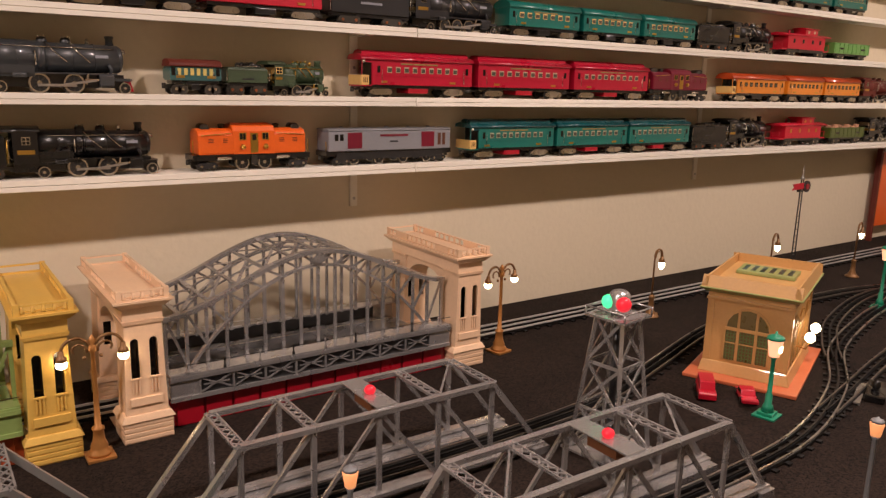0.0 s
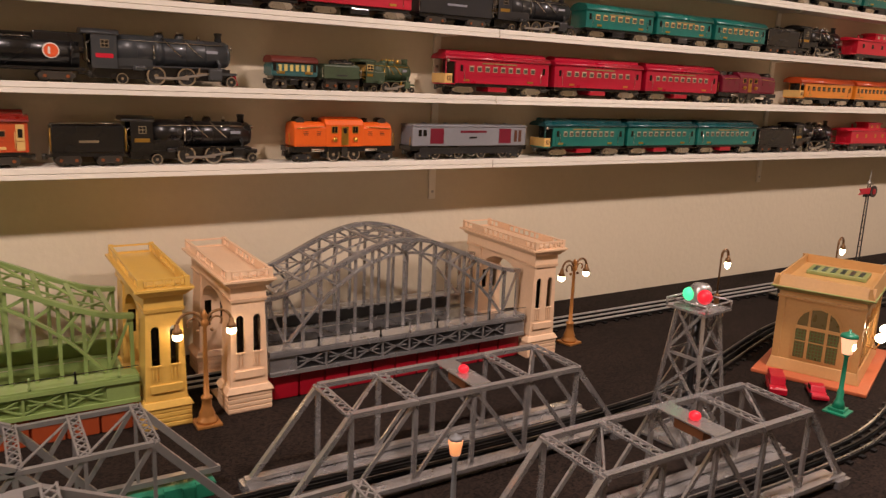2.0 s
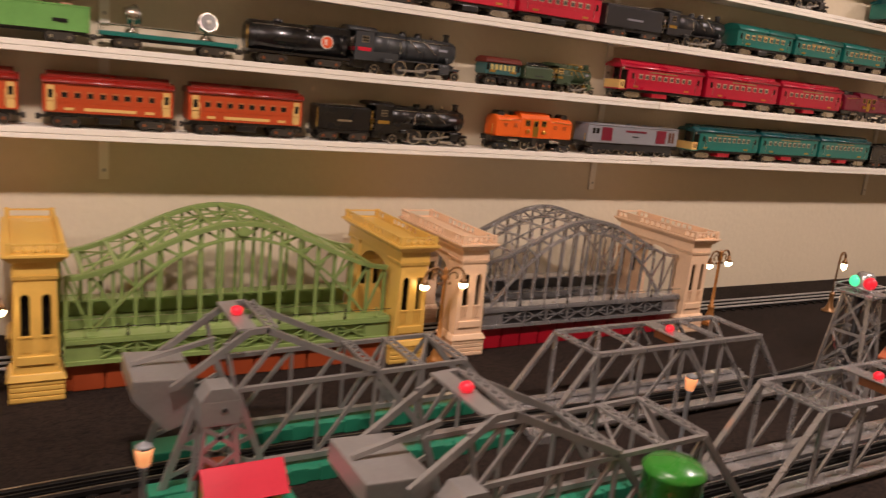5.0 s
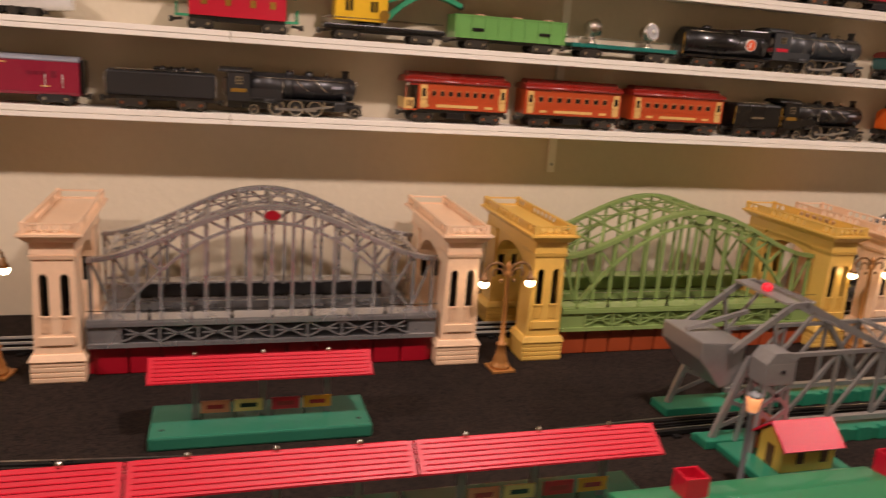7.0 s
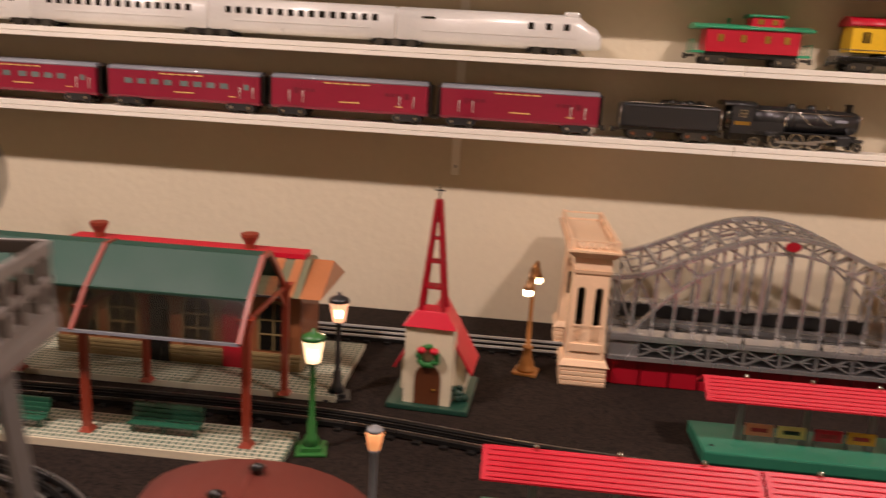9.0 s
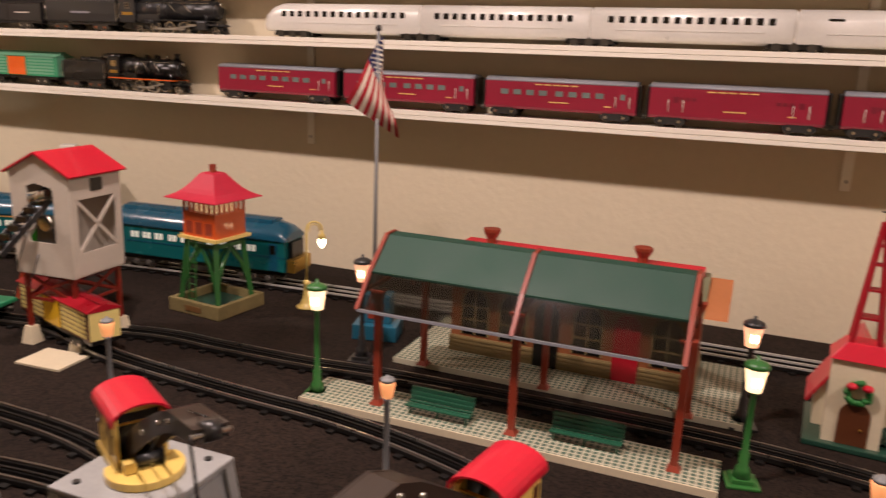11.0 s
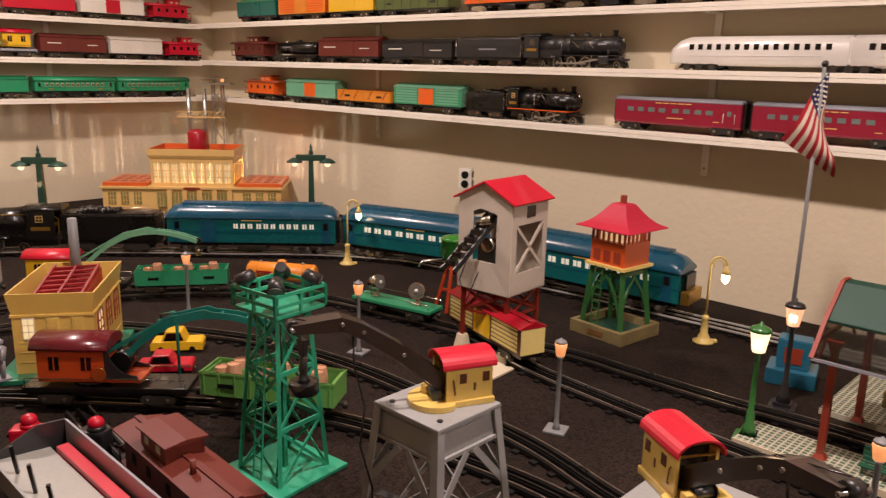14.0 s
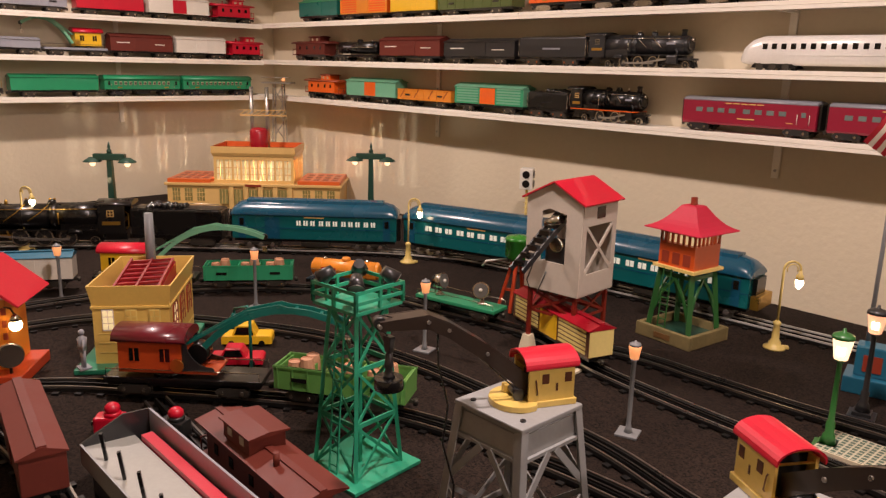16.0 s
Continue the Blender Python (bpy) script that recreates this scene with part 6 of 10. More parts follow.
def gooseneck_lamp(x, y, mat, rz=0, h=0.18, label="toy gooseneck street lamp with one lit globe"):
    t = thing("street_lamp", label, "street lamp", (x, y, 0), rz, "gooseneck toy street lamps")
    part("base", lathe(B(), [(0.022, 0.0003), (0.022, 0.004), (0.013, 0.008), (0.012, 0.014), (0.008, 0.02), (0.0065, 0.05), (0.0078, 0.052), (0.0078, 0.056), (0.0035, 0.06)], 0, 0, 14), mat, t)
    part("post", tube(B(), [(0, 0, 0.055), (0, 0, h - 0.022)] + scroll(0.016, h - 0.022, 0.016, math.pi, -0.25), 0.0026), mat, t)
    part("inner_scroll", tube(B(), scroll(0.016, h - 0.022, 0.0105, math.pi * 1.15, -0.4), 0.0014), mat, t)
    part("globe_cap", lathe(B(), [(0.008, h - 0.042), (0.0075, h - 0.034), (0.004, h - 0.031), (0.0035, h - 0.024)], 0.0318, 0, 12), mat, t)
    part("globe", lathe(B(), [(0.0015, h - 0.062), (0.0058, h - 0.057), (0.0082, h - 0.049), (0.0072, h - 0.042), (0.004, h - 0.041)], 0.0318, 0, 12), BULB, t, "lit frosted bulb")
    part("socket", box(B(), 0.014, -0.006, 0.0003, 0.028, 0.006, 0.007), mat, t, bevel=0.002)
    return t


for x, y, rz in ((2.93, 0.05, 5), (3.425, 0.03, 5), (3.87, 0.01, 5)):
    gooseneck_lamp(x, y, DBRONZE, rz, 0.185, "dark bronze toy gooseneck street lamp with one lit globe")
for x, y, rz in ((-1.223, 0.027, 40), (-2.215, -0.12, 45), (-3.0, -0.905, 45)):
    gooseneck_lamp(x, y, PALEYEL, rz, 0.19, "pale yellow toy gooseneck street lamp with one lit globe")


def lantern_lamp(x, y, mat, h, glass, label, cap=None):
    t = thing("lantern_lamp", label, "street lamp", (x, y, 0), 12, "lantern toy street lamps")
    part("base", box(B(), -0.021, -0.021, 0.0003, 0.021, 0.021, 0.004), mat, t, bevel=0.001)
    part("step", box(B(), -0.014, -0.014, 0.004, 0.014, 0.014, 0.010), mat, t, bevel=0.001)
    part("post", lathe(B(), [(0.012, 0.010), (0.009, 0.022), (0.0065, 0.026), (0.0065, 0.043), (0.0045, 0.046), (0.0036, h - 0.05), (0.006, h - 0.046), (0.009, h - 0.043)], 0, 0, 12), mat, t)
    part("lantern", lathe(B(), [(0.0095, h - 0.043), (0.0145, h - 0.012), (0.0145, h - 0.010), (0.008, h - 0.010)], 0, 0, 8, False), glass, t, "lit lantern glass")
    part("bulb_glow", box(B(), -0.005, -0.0125, h - 0.034, 0.005, -0.0095, h - 0.022), BULB, t, bevel=0.001)
    part("lantern_cap", lathe(B(), [(0.0165, h - 0.011), (0.015, h - 0.006), (0.009, h - 0.003), (0.003, h - 0.001), (0.002, h + 0.004)], 0, 0, 12), cap or mat, t)
    return t


lantern_lamp(-0.352, -0.312, LGREEN, 0.172, FROST, "green toy lantern street lamp with lit glass")
lantern_lamp(-0.975, -0.335, LGREEN, 0.186, FROST, "green toy lantern street lamp with lit glass")
lantern_lamp(2.625, -0.485, TGREEN, 0.160, WARMG, "turquoise green toy lantern lamp with warm glass")
lantern_lamp(3.571, -0.224, TGREEN, 0.180, WARMG, "turquoise green toy lantern lamp with warm glass")
lantern_lamp(3.03, -0.30, TGREEN, 0.185, WARMG, "turquoise green toy lantern lamp beside the station")
lantern_lamp(-0.358, -0.135, DGREY, 0.170, WARMG, "dark grey toy lantern street lamp with dim glass")
lantern_lamp(-0.983, -0.175, DGREY, 0.188, WARMG, "dark grey toy lantern street lamp with dim glass")


def post_lamp(x, y, h):
    t = thing("post_lamp", "grey toy boulevard lamp with an orange glowing shade", "street lamp", (x, y, 0), 20, "small orange post lamps")
    part("base", box(B(), -0.017, -0.017, 0.0003, 0.017, 0.017, 0.004), POSTG, t, bevel=0.0008)
    part("post", lathe(B(), [(0.007, 0.004), (0.0045, 0.012), (0.0036, 0.02), (0.0036, h - 0.026), (0.007, h - 0.02)], 0, 0, 10), POSTG, t)
    part("shade", lathe(B(), [(0.0065, h - 0.021), (0.0098, h - 0.002), (0.009, h), (0.003, h)], 0, 0, 12), BULBD, t, "glowing orange shade")
    part("crown", lathe(B(), [(0.0095, h), (0.0085, h + 0.0035), (0.004, h + 0.004), (0.0012, h + 0.008)], 0, 0, 8), POSTG, t)


for x, y, h in ((0.945, -0.462, 0.138), (1.758, -0.485, 0.138), (-1.196, -0.53, 0.145), (-1.662, -0.54, 0.140), (-2.105, -0.662, 0.135), (-2.417, -0.983, 0.130), (-0.753, -0.54, 0.150), (-0.233, -0.506, 0.137), (2.447, -0.754, 0.138), (1.46, -0.82, 0.165)):
    post_lamp(x, y, h)


def platform_lamp(x, y, rz):
    t = thing("platform_lamp", "dark green toy double-arm lamp with two lit bulbs", "street lamp", (x, y, 0), rz, "double-arm toy station lamps")
    part("base", lathe(B(), [(0.03, 0.0003), (0.03, 0.006), (0.014, 0.012)], 0, 0, 14), DKGREEN, t)
    part("post", taper(B(), 0, 0, 0.012, 0.022, 0.022, 0.255, 0.014, 0.014), DKGREEN, t)
    part("finial", lathe(B(), [(0.007, 0.255), (0.008, 0.262), (0.003, 0.268), (0.005, 0.273), (0.001, 0.29)], 0, 0, 10), DKGREEN, t)
    part("crossarm", box(B(), -0.05, -0.009, 0.232, 0.05, 0.009, 0.252), DKGREEN, t, bevel=0.002)
    for s in (-1, 1):
        part("shade", lathe(B(), [(0.029, 0.226), (0.026, 0.230), (0.010, 0.240)], s * 0.055, 0, 14), DKGREEN, t)
        part("bulb", ball(B(), (s * 0.055, 0, 0.221), 0.0095, 10), FROST, t)


DKGREEN = paint("dark_green_enamel", "1d4033", 0.4)
platform_lamp(-3.088, -0.620, 47)
platform_lamp(-2.678, 0.100, 47)


# ---- truss bridges ----
def lattice_strip(parent, p, q, w, n, mat):
    """Two thin edge bars with zigzag lacing between them."""
    p, q = Vector(p), Vector(q)
    d = (q - p)
    s = Vector((d.y, -d.x, 0))
    s = (s.normalized() if s.length > 1e-6 else Vector((1, 0, 0))) * (w / 2)
    bm = bar(B(), p + s, q + s, 0.0022, 0.004)
    bar(bm, p - s, q - s, 0.0022, 0.004)
    for k in range(n):
        a, b = p + d * (k / n), p + d * ((k + 1) / n)
        bar(bm, a + s, b - s, 0.0022, 0.0015)
        bar(bm, a - s, b + s, 0.0022, 0.0012)
    return part("laced_strut", bm, mat, parent)


def truss_bridge(x0, x1, yc, w, zt, slope=0.10, label="silver toy truss bridge with a red top light"):
    t = thing("truss_bridge", label, "toy bridge", (0, 0, 0), 0, "silver toy truss bridges")
    ya, yb = yc - w / 2, yc + w / 2
    N = 4
    pw = (x1 - x0) / N
    for y in (ya, yb):
        part("bottom_chord", box(B(), x0 - slope - 0.01, y - 0.007, 0.013, x1 + slope + 0.01, y + 0.007, 0.019), SILVER, t)
        part("top_chord", bar(B(), (x0, y, zt), (x1, y, zt), 0.010, 0.007), SILVER, t)
        part("end_post", bar(B(), (x0 - slope, y, 0.018), (x0, y, zt), 0.009, 0.007), SILVER, t)
        part("end_post", bar(B(), (x1 + slope, y, 0.018), (x1, y, zt), 0.009, 0.007), SILVER, t)
        for k in range(N + 1):
            x = x0 + pw * k
            part("post", box(B(), x - 0.0036, y - 0.0025, 0.019, x + 0.0036, y + 0.0025, zt - 0.003), SILVER, t)
            if k < N:
                a, b = ((x, zt), (x + pw, 0.019)) if k >= N / 2 else ((x + pw, zt), (x, 0.019))
                part("diagonal", bar(B(), (a[0], y, a[1]), (b[0], y, b[1]), 0.004, 0.006), SILVER, t)
        for s, xx in ((-1, x0 - slope * 0.5), (1, x1 + slope * 0.5)):
            part("shoe", box(B(), xx + s * slope * 0.5 - 0.016, y - 0.012, 0.0004, xx + s * slope * 0.5 + 0.016, y + 0.012, 0.013), SILVER, t)
    part("deck", box(B(), x0 - slope - 0.01, yc - 0.054, 0.0005, x1 + slope + 0.01, yc - 0.027, 0.0105), SILVER, t)
    part("deck", box(B(), x0 - slope - 0.01, yc + 0.027, 0.0005, x1 + slope + 0.01, yc + 0.054, 0.0105), SILVER, t)
    for k in range(N + 1):
        x = x0 + pw * k
        if k != 2:
            lattice_strip(t, (x, ya, zt + 0.001), (x, yb, zt + 0.001), 0.014, 7, SILVER)
    xm = (x0 + x1) / 2 + 0.015
    pl = part("light_plate", box(B(), xm - 0.017, ya + 0.004, zt + 0.003, xm + 0.017, yb - 0.004, zt + 0.006), SILVER, t, bevel=0.001)
    part("socket", box(B(), xm - 0.012, yc - 0.03, zt - 0.012, xm + 0.006, yc + 0.02, zt + 0.003), M("copper_socket", C("8a5a3a"), 0.4, metal=0.6), pl)
    part("beacon_light", ball(B(), (xm, yc - 0.004, zt + 0.011), 0.0085, 12, 0.85), REDBULB, pl, "glowing red beacon bulb")
    for k in range(N):
        if k in (0, 3):
            part("top_brace", bar(B(), (x0 + pw * k, ya, zt - 0.002), (x0 + pw * (k + 1), yb, zt - 0.002), 0.003, 0.0015), SILVER, t)
    return t


truss_bridge(1.668, 2.066, -0.308, 0.115, 0.140)
truss_bridge(1.860, 2.257, -0.592, 0.112, 0.140)


# ---- bascule bridges ----
BGREEN = paint("sea_green_enamel", "267a5c", 0.35)
BGREY = M("bridge_grey_paint", C("a29f9b"), 0.34, metal=0.6, bump=0.08, var=0.12)


def bascule_bridge(dx, dy):
    t = thing("bascule_bridge", "grey toy bascule bridge with a counterweight on a green base", "toy bridge", (dx, dy, 0), 0, "grey toy bascule bridges")
    ya, yb, yc = -0.342, -0.222, -0.283
    base = part("base", box(B(), 0.968, -0.355, 0.0004, 1.13, -0.325, 0.014), BGREEN, t, "green pressed-steel base", bevel=0.002)
    part("base_plate", box(B(), 0.968, -0.325, 0.0004, 1.13, -0.318, 0.010), BGREEN, base)
    part("base_plate", box(B(), 0.968, -0.248, 0.0004, 1.13, -0.200, 0.014), BGREEN, base, bevel=0.002)
    part("base_plate", box(B(), 0.985, -0.47, 0.0004, 1.14, -0.356, 0.012), BGREEN, base, bevel=0.002)
    for y0, y1 in ((-0.365, -0.325), (-0.242, -0.205)):
        part("base_side", box(B(), 1.131, y0, 0.0004, 1.52, y1, 0.020), BGREEN, base, bevel=0.002)
        for k in range(9):
            xx = 1.16 + k * 0.043
            part("base_pad", box(B(), xx - 0.012, y0 - 0.002, 0.0004, xx + 0.012, y0 + 0.008, 0.023), BGREEN, base, bevel=0.001)
    # lift span
    zt = 0.145
    for y in (ya, yb):
        part("span_bottom_chord", box(B(), 1.09, y - 0.005, 0.026, 1.53, y + 0.005, 0.034), BGREY, t)
        part("arm", chain(B(), [(0.995, y, 0.150), (1.090, y, 0.218), (1.115, y, 0.219)], 0.0065, 0.0085), BGREY, t)
        part("arm", bar(B(), (1.112, y, 0.219), (1.275, y, zt), 0.0065, 0.009), BGREY, t)
        part("arm", bar(B(), (1.275, y, zt), (1.365, y, 0.034), 0.006, 0.009), BGREY, t)
        part("span_top_chord", bar(B(), (1.075, y, zt - 0.006), (1.42, y, zt), 0.0065, 0.006), BGREY, t)
        part("end_post", bar(B(), (1.42, y, zt), (1.525, y, 0.03), 0.007, 0.009), BGREY, t)
        for k, (xa, za, xb, zb) in enumerate(((1.10, 0.03, 1.19, zt - 0.004), (1.19, zt - 0.004, 1.19, 0.03), (1.19, 0.03, 1.275, zt), (1.275, zt, 1.275, 0.03), (1.275, 0.03, 1.345, zt), (1.345, zt, 1.345, 0.03), (1.345, 0.03, 1.42, zt), (1.42, zt, 1.42, 0.03), (1.06, 0.205, 1.075, 0.135), (1.075, 0.135, 1.13, 0.205))):
            part("web_member", bar(B(), (xa, y, za), (xb, y, zb), 0.004, 0.0054), BGREY, t)
        # tower legs
        for xa, xb in ((0.985, 1.03), (1.12, 1.075)):
            part("tower_leg", bar(B(), (xa, y, 0.013), (xb, y, 0.14), 0.007, 0.009), BGREY, t)
        for k in range(2):
            za, zb = 0.03 + 0.045 * k, 0.07 + 0.045 * k
            w0 = 0.985 + 0.045 * (za / 0.14)
            w1 = 1.12 - 0.045 * (zb / 0.14)
            part("tower_brace", bar(B(), (w0, y, za), (w1, y, zb), 0.003, 0.006), BGREY, t)
            part("tower_brace", bar(B(), (1.12 - 0.045 * (za / 0.14), y, za), (0.985 + 0.045 * (zb / 0.14), y, zb), 0.003, 0.006), BGREY, t)
    for x in (1.12, 1.275, 1.345, 1.42):
        lattice_strip(t, (x, ya, (0.219 if x < 1.2 else zt) + 0.002), (x, yb, (0.219 if x < 1.2 else zt) + 0.002), 0.013, 7, BGREY)
    for x0, x1 in ((1.275, 1.345), (1.345, 1.42)):
        part("top_brace", bar(B(), (x0, ya, zt), (x1, yb, zt), 0.0035, 0.0015), BGREY, t)
    part("peak_plate", box(B(), 1.075, ya, 0.219, 1.100, yb, 0.2225), BGREY, t)
    part("beacon_light", ball(B(), (1.088, yc, 0.228), 0.0085, 12, 0.85), REDBULB, t, "glowing red beacon bulb")
    # counterweight
    bm = prism(B(), [(0.950, 0.162), (1.026, 0.158), (1.026, 0.098), (0.990, 0.088), (0.950, 0.135)], "y", ya + 0.008, yb - 0.008)
    part("counterweight", bm, BGREY, t, "heavy grey counterweight box", bevel=0.002)
    part("rear_strut", bar(B(), (0.955, yc, 0.165), (1.06, yc, 0.19), 0.006, 0.006), BGREY, t)
    # engine house on lattice legs
    hx, hy = 1.045, -0.372
    for sx in (-1, 1):
        for sy in (-1, 1):
            part("house_leg", bar(B(), (hx + sx * 0.028, hy + sy * 0.018, 0.012), (hx + sx * 0.019, hy + sy * 0.014, 0.115), 0.006, 0.006), BGREY, t)
    for z in (0.04, 0.08):
        part("house_brace", bar(B(), (hx - 0.024, hy - 0.016, z), (hx + 0.021, hy - 0.016, z + 0.035), 0.003, 0.006), BGREY, t)
        part("house_brace", bar(B(), (hx + 0.024, hy - 0.016, z), (hx - 0.021, hy - 0.016, z + 0.035), 0.003, 0.006), BGREY, t)
    part("motor_cover", box(B(), hx - 0.012, hy - 0.01, 0.013, hx + 0.012, hy + 0.008, 0.06), RUST, t)
    hs = part("engine_house", box(B(), hx - 0.025, hy - 0.018, 0.115, hx + 0.025, hy + 0.018, 0.148), BGREY, t, bevel=0.001)
    part("engine_house_roof", prism(B(), [(hx - 0.025, 0.148), (hx + 0.025, 0.148), (hx + 0.013, 0.164), (hx - 0.013, 0.164)], "y", hy - 0.018, hy + 0.018), BGREY, hs)
    part("bolt", rod(B(), (hx + 0.004, hy - 0.0195, 0.136), (hx + 0.004, hy - 0.018, 0.136), 0.003, 8), DGREY, hs)
    return t


bascule_bridge(0, 0)
bascule_bridge(0.175, -0.315)

SHEDY = paint("shed_yellow_enamel", "d6b04a", 0.4)
t = thing("tender_hut", "small yellow tin hut with a red roof and brown windows", "toy hut", (1.062, -0.425, 0.0123))
hx0, hx1, hy0, hy1 = -0.042, 0.046, -0.024, 0.024
part("wall_shell", prism(B(), [(hy0, 0), (hy1, 0), (hy1, 0.042), (0, 0.062), (hy0, 0.042)], "x", hx0, hx1), SHEDY, t)
for s in (-1, 1):
    part("roof_slope", bar(B(), ((hx0 + hx1) / 2, 0, 0.066), ((hx0 + hx1) / 2, s * 0.034, 0.036), hx1 - hx0 + 0.014, 0.003), RED, t, "glossy red tin roof")
for x in (-0.012, 0.028):
    part("window", box(B(), x - 0.006, hy0 - 0.001, 0.012, x + 0.006, hy1 + 0.001, 0.034), BROWN, t)
part("door", box(B(), hx0 - 0.001, -0.007, 0.001, hx0 + 0.002, 0.007, 0.032), BROWN, t)

# ---- freight platforms with red roofs ----
PGREEN = paint("platform_green_enamel", "2d7258", 0.35)
SIGNP = paint("salmon_sign_paint", "d88a66", 0.5)
SIGNY = paint("pale_yellow_sign_paint", "e0cc80", 0.5)
SIGNO = paint("amber_sign_paint", "d89a20", 0.5)


PROOF = paint("platform_red_enamel", "bb0b25", 0.46, coat=0.06)


def freight_platform(x0, x1, yc):
    t = thing("freight_platform", "green toy station platform with a ribbed red roof and signs", "toy platform", (0, 0, 0), 0, "red-roofed toy platforms")
    part("base", box(B(), x0 + 0.002, yc - 0.052, 0.0004, x1 - 0.002, yc + 0.05, 0.020), PGREEN, t, bevel=0.003)
    zr, ze, hw = 0.114, 0.091, 0.035
    rf = None
    for s in (-1, 1):
        bm = prism(B(), [(yc, zr), (yc + s * hw, ze), (yc + s * hw, ze - 0.0022), (yc, zr - 0.003)], "x", x0 + 0.001, x1 - 0.001)
        r = part("roof_slope", bm, PROOF, t, "glossy red ribbed tin roof")
        for k in range(6):
            f = (k + 0.7) / 6.4
            part("roof_rib", bar(B(), (x0 + 0.008, yc + s * hw * f, zr + (ze - zr) * f), (x1 - 0.008, yc + s * hw * f, zr + (ze - zr) * f), 0.0034, 0.00034), PROOF, r)
    for k in range(3):
        x = x0 + (x1 - x0) * (0.2 + 0.3 * k)
        part("post", box(B(), x - 0.0045, yc - 0.002, 0.02, x + 0.0045, yc + 0.002, zr - 0.002), POSTG, t)
        part("finial", lathe(B(), [(0.003, zr - 0.001), (0.003, zr + 0.003), (0.001, zr + 0.006)], x, yc, 8), NICKEL, t)
    for k, m in enumerate((SIGNP, SIGNY, RED, SIGNO)):
        x = x0 + (x1 - x0) * (0.205 + 0.148 * k + (0.02 if k > 1 else 0))
        sg = part("sign_board", box(B(), x + 0.006, yc - 0.006, 0.030, x + 0.045, yc - 0.004, 0.048), m, t, "painted sign board with a bar of lettering")
        part("letter_bar", box(B(), x + 0.014, yc - 0.0066, 0.036, x + 0.037, yc - 0.006, 0.042), BLACK if m is SIGNY else DKRED, sg)
        part("sign_leg", box(B(), x + 0.006, yc - 0.005, 0.02, x + 0.008, yc - 0.003, 0.03), BLACK, sg)
    for s in (0.06, 0.94):
        part("hole", rod(B(), (x0 + (x1 - x0) * s, yc - 0.03, 0.0198), (x0 + (x1 - x0) * s, yc - 0.03, 0.0204), 0.003, 10), BLACK, t)


freight_platform(0.186, 0.492, -0.19)
for a, b in ((-0.118, 0.186), (0.187, 0.489), (0.490, 0.796)):
    freight_platform(a, b, -0.466)

# large station with a green roof
GRF = paint("roof_green_enamel", "1f6f48", 0.35)
t = thing("toy_station", "toy station house with a broad green roof and red chimneys", "toy station", (0.856, -0.670, 0))
part("wall_shell", box(B(), -0.15, -0.07, 0.0005, 0.15, 0.07, 0.090), CREAM, t)
part("roof", prism(B(), [(-0.10, 0.090), (0.094, 0.090), (0.094, 0.097), (0.055, 0.102), (-0.06, 0.102), (-0.10, 0.097)], "x", -0.178, 0.166), GRF, t, "glossy green tin roof", bevel=0.003)
for x, low in ((-0.092, 0.097), (0.181, 0.0005)):
    bm = B()
    for x0, y0, x1, y1 in ((-0.0140, -0.013, 0.0140, -0.011), (-0.0140, 0.011, 0.0140, 0.013), (-0.0140, -0.011, -0.0120, 0.011), (0.0120, -0.011, 0.0140, 0.011)):
        box(bm, x + x0, 0.072 + y0, low, x + x1, 0.072 + y1, 0.124)
    ch = part("chimney", bm, RED, t, "square hollow red tin chimney")
    part("chimney_mouth", box(B(), x - 0.0120, 0.0610, low, x + 0.0120, 0.0830, 0.112), DKRED, ch)
for k in range(5):
    part("window", box(B(), -0.135 + k * 0.058, -0.0715, 0.03, -0.100 + k * 0.058, 0.0715, 0.075), GLASSD, t)

# water tank on red legs
WGREEN = paint("tank_green_enamel", "2f7a26", 0.25)
WRED = paint("orange_red_enamel", "b8401e", 0.4)
t = thing("water_tank", "round green tin water tank on orange-red legs", "toy water tower", (1.50, -0.70, 0))
part("tank", lathe(B(), [(0.031, 0.088), (0.036, 0.092), (0.036, 0.134), (0.038, 0.136), (0.038, 0.140), (0.031, 0.147), (0.01, 0.152), (0.001, 0.153)], 0, 0, 20), WGREEN, t)
part("collar", lathe(B(), [(0.025, 0.080), (0.030, 0.088)], 0, 0, 16), WRED, t)
for k in range(4):
    a = math.pi / 4 + k * math.pi / 2
    part("leg", bar(B(), (0.045 * math.cos(a), 0.045 * math.sin(a), 0.008), (0.028 * math.cos(a), 0.028 * math.sin(a), 0.085), 0.012, 0.004), WRED, t)
    b = a + math.pi / 2
    part("leg_brace", bar(B(), (0.04 * math.cos(a), 0.04 * math.sin(a), 0.03), (0.034 * math.cos(b), 0.034 * math.sin(b), 0.06), 0.003, 0.004), WRED, t)
part("base", box(B(), -0.05, -0.05, 0.0004, 0.05, 0.05, 0.008), WRED, t, bevel=0.002)
part("spout", tube(B(), [(0, -0.03, 0.085), (0, -0.055, 0.10), (0, -0.065, 0.075)], 0.003), BLACK, t)


# ---- lighted station with arched windows ----
TAN = paint("tan_enamel", "c79a5e", 0.45)
SGREEN = paint("sage_green_enamel", "8f9a5a", 0.45)
SALMON = paint("salmon_base_paint", "c76a42", 0.45)


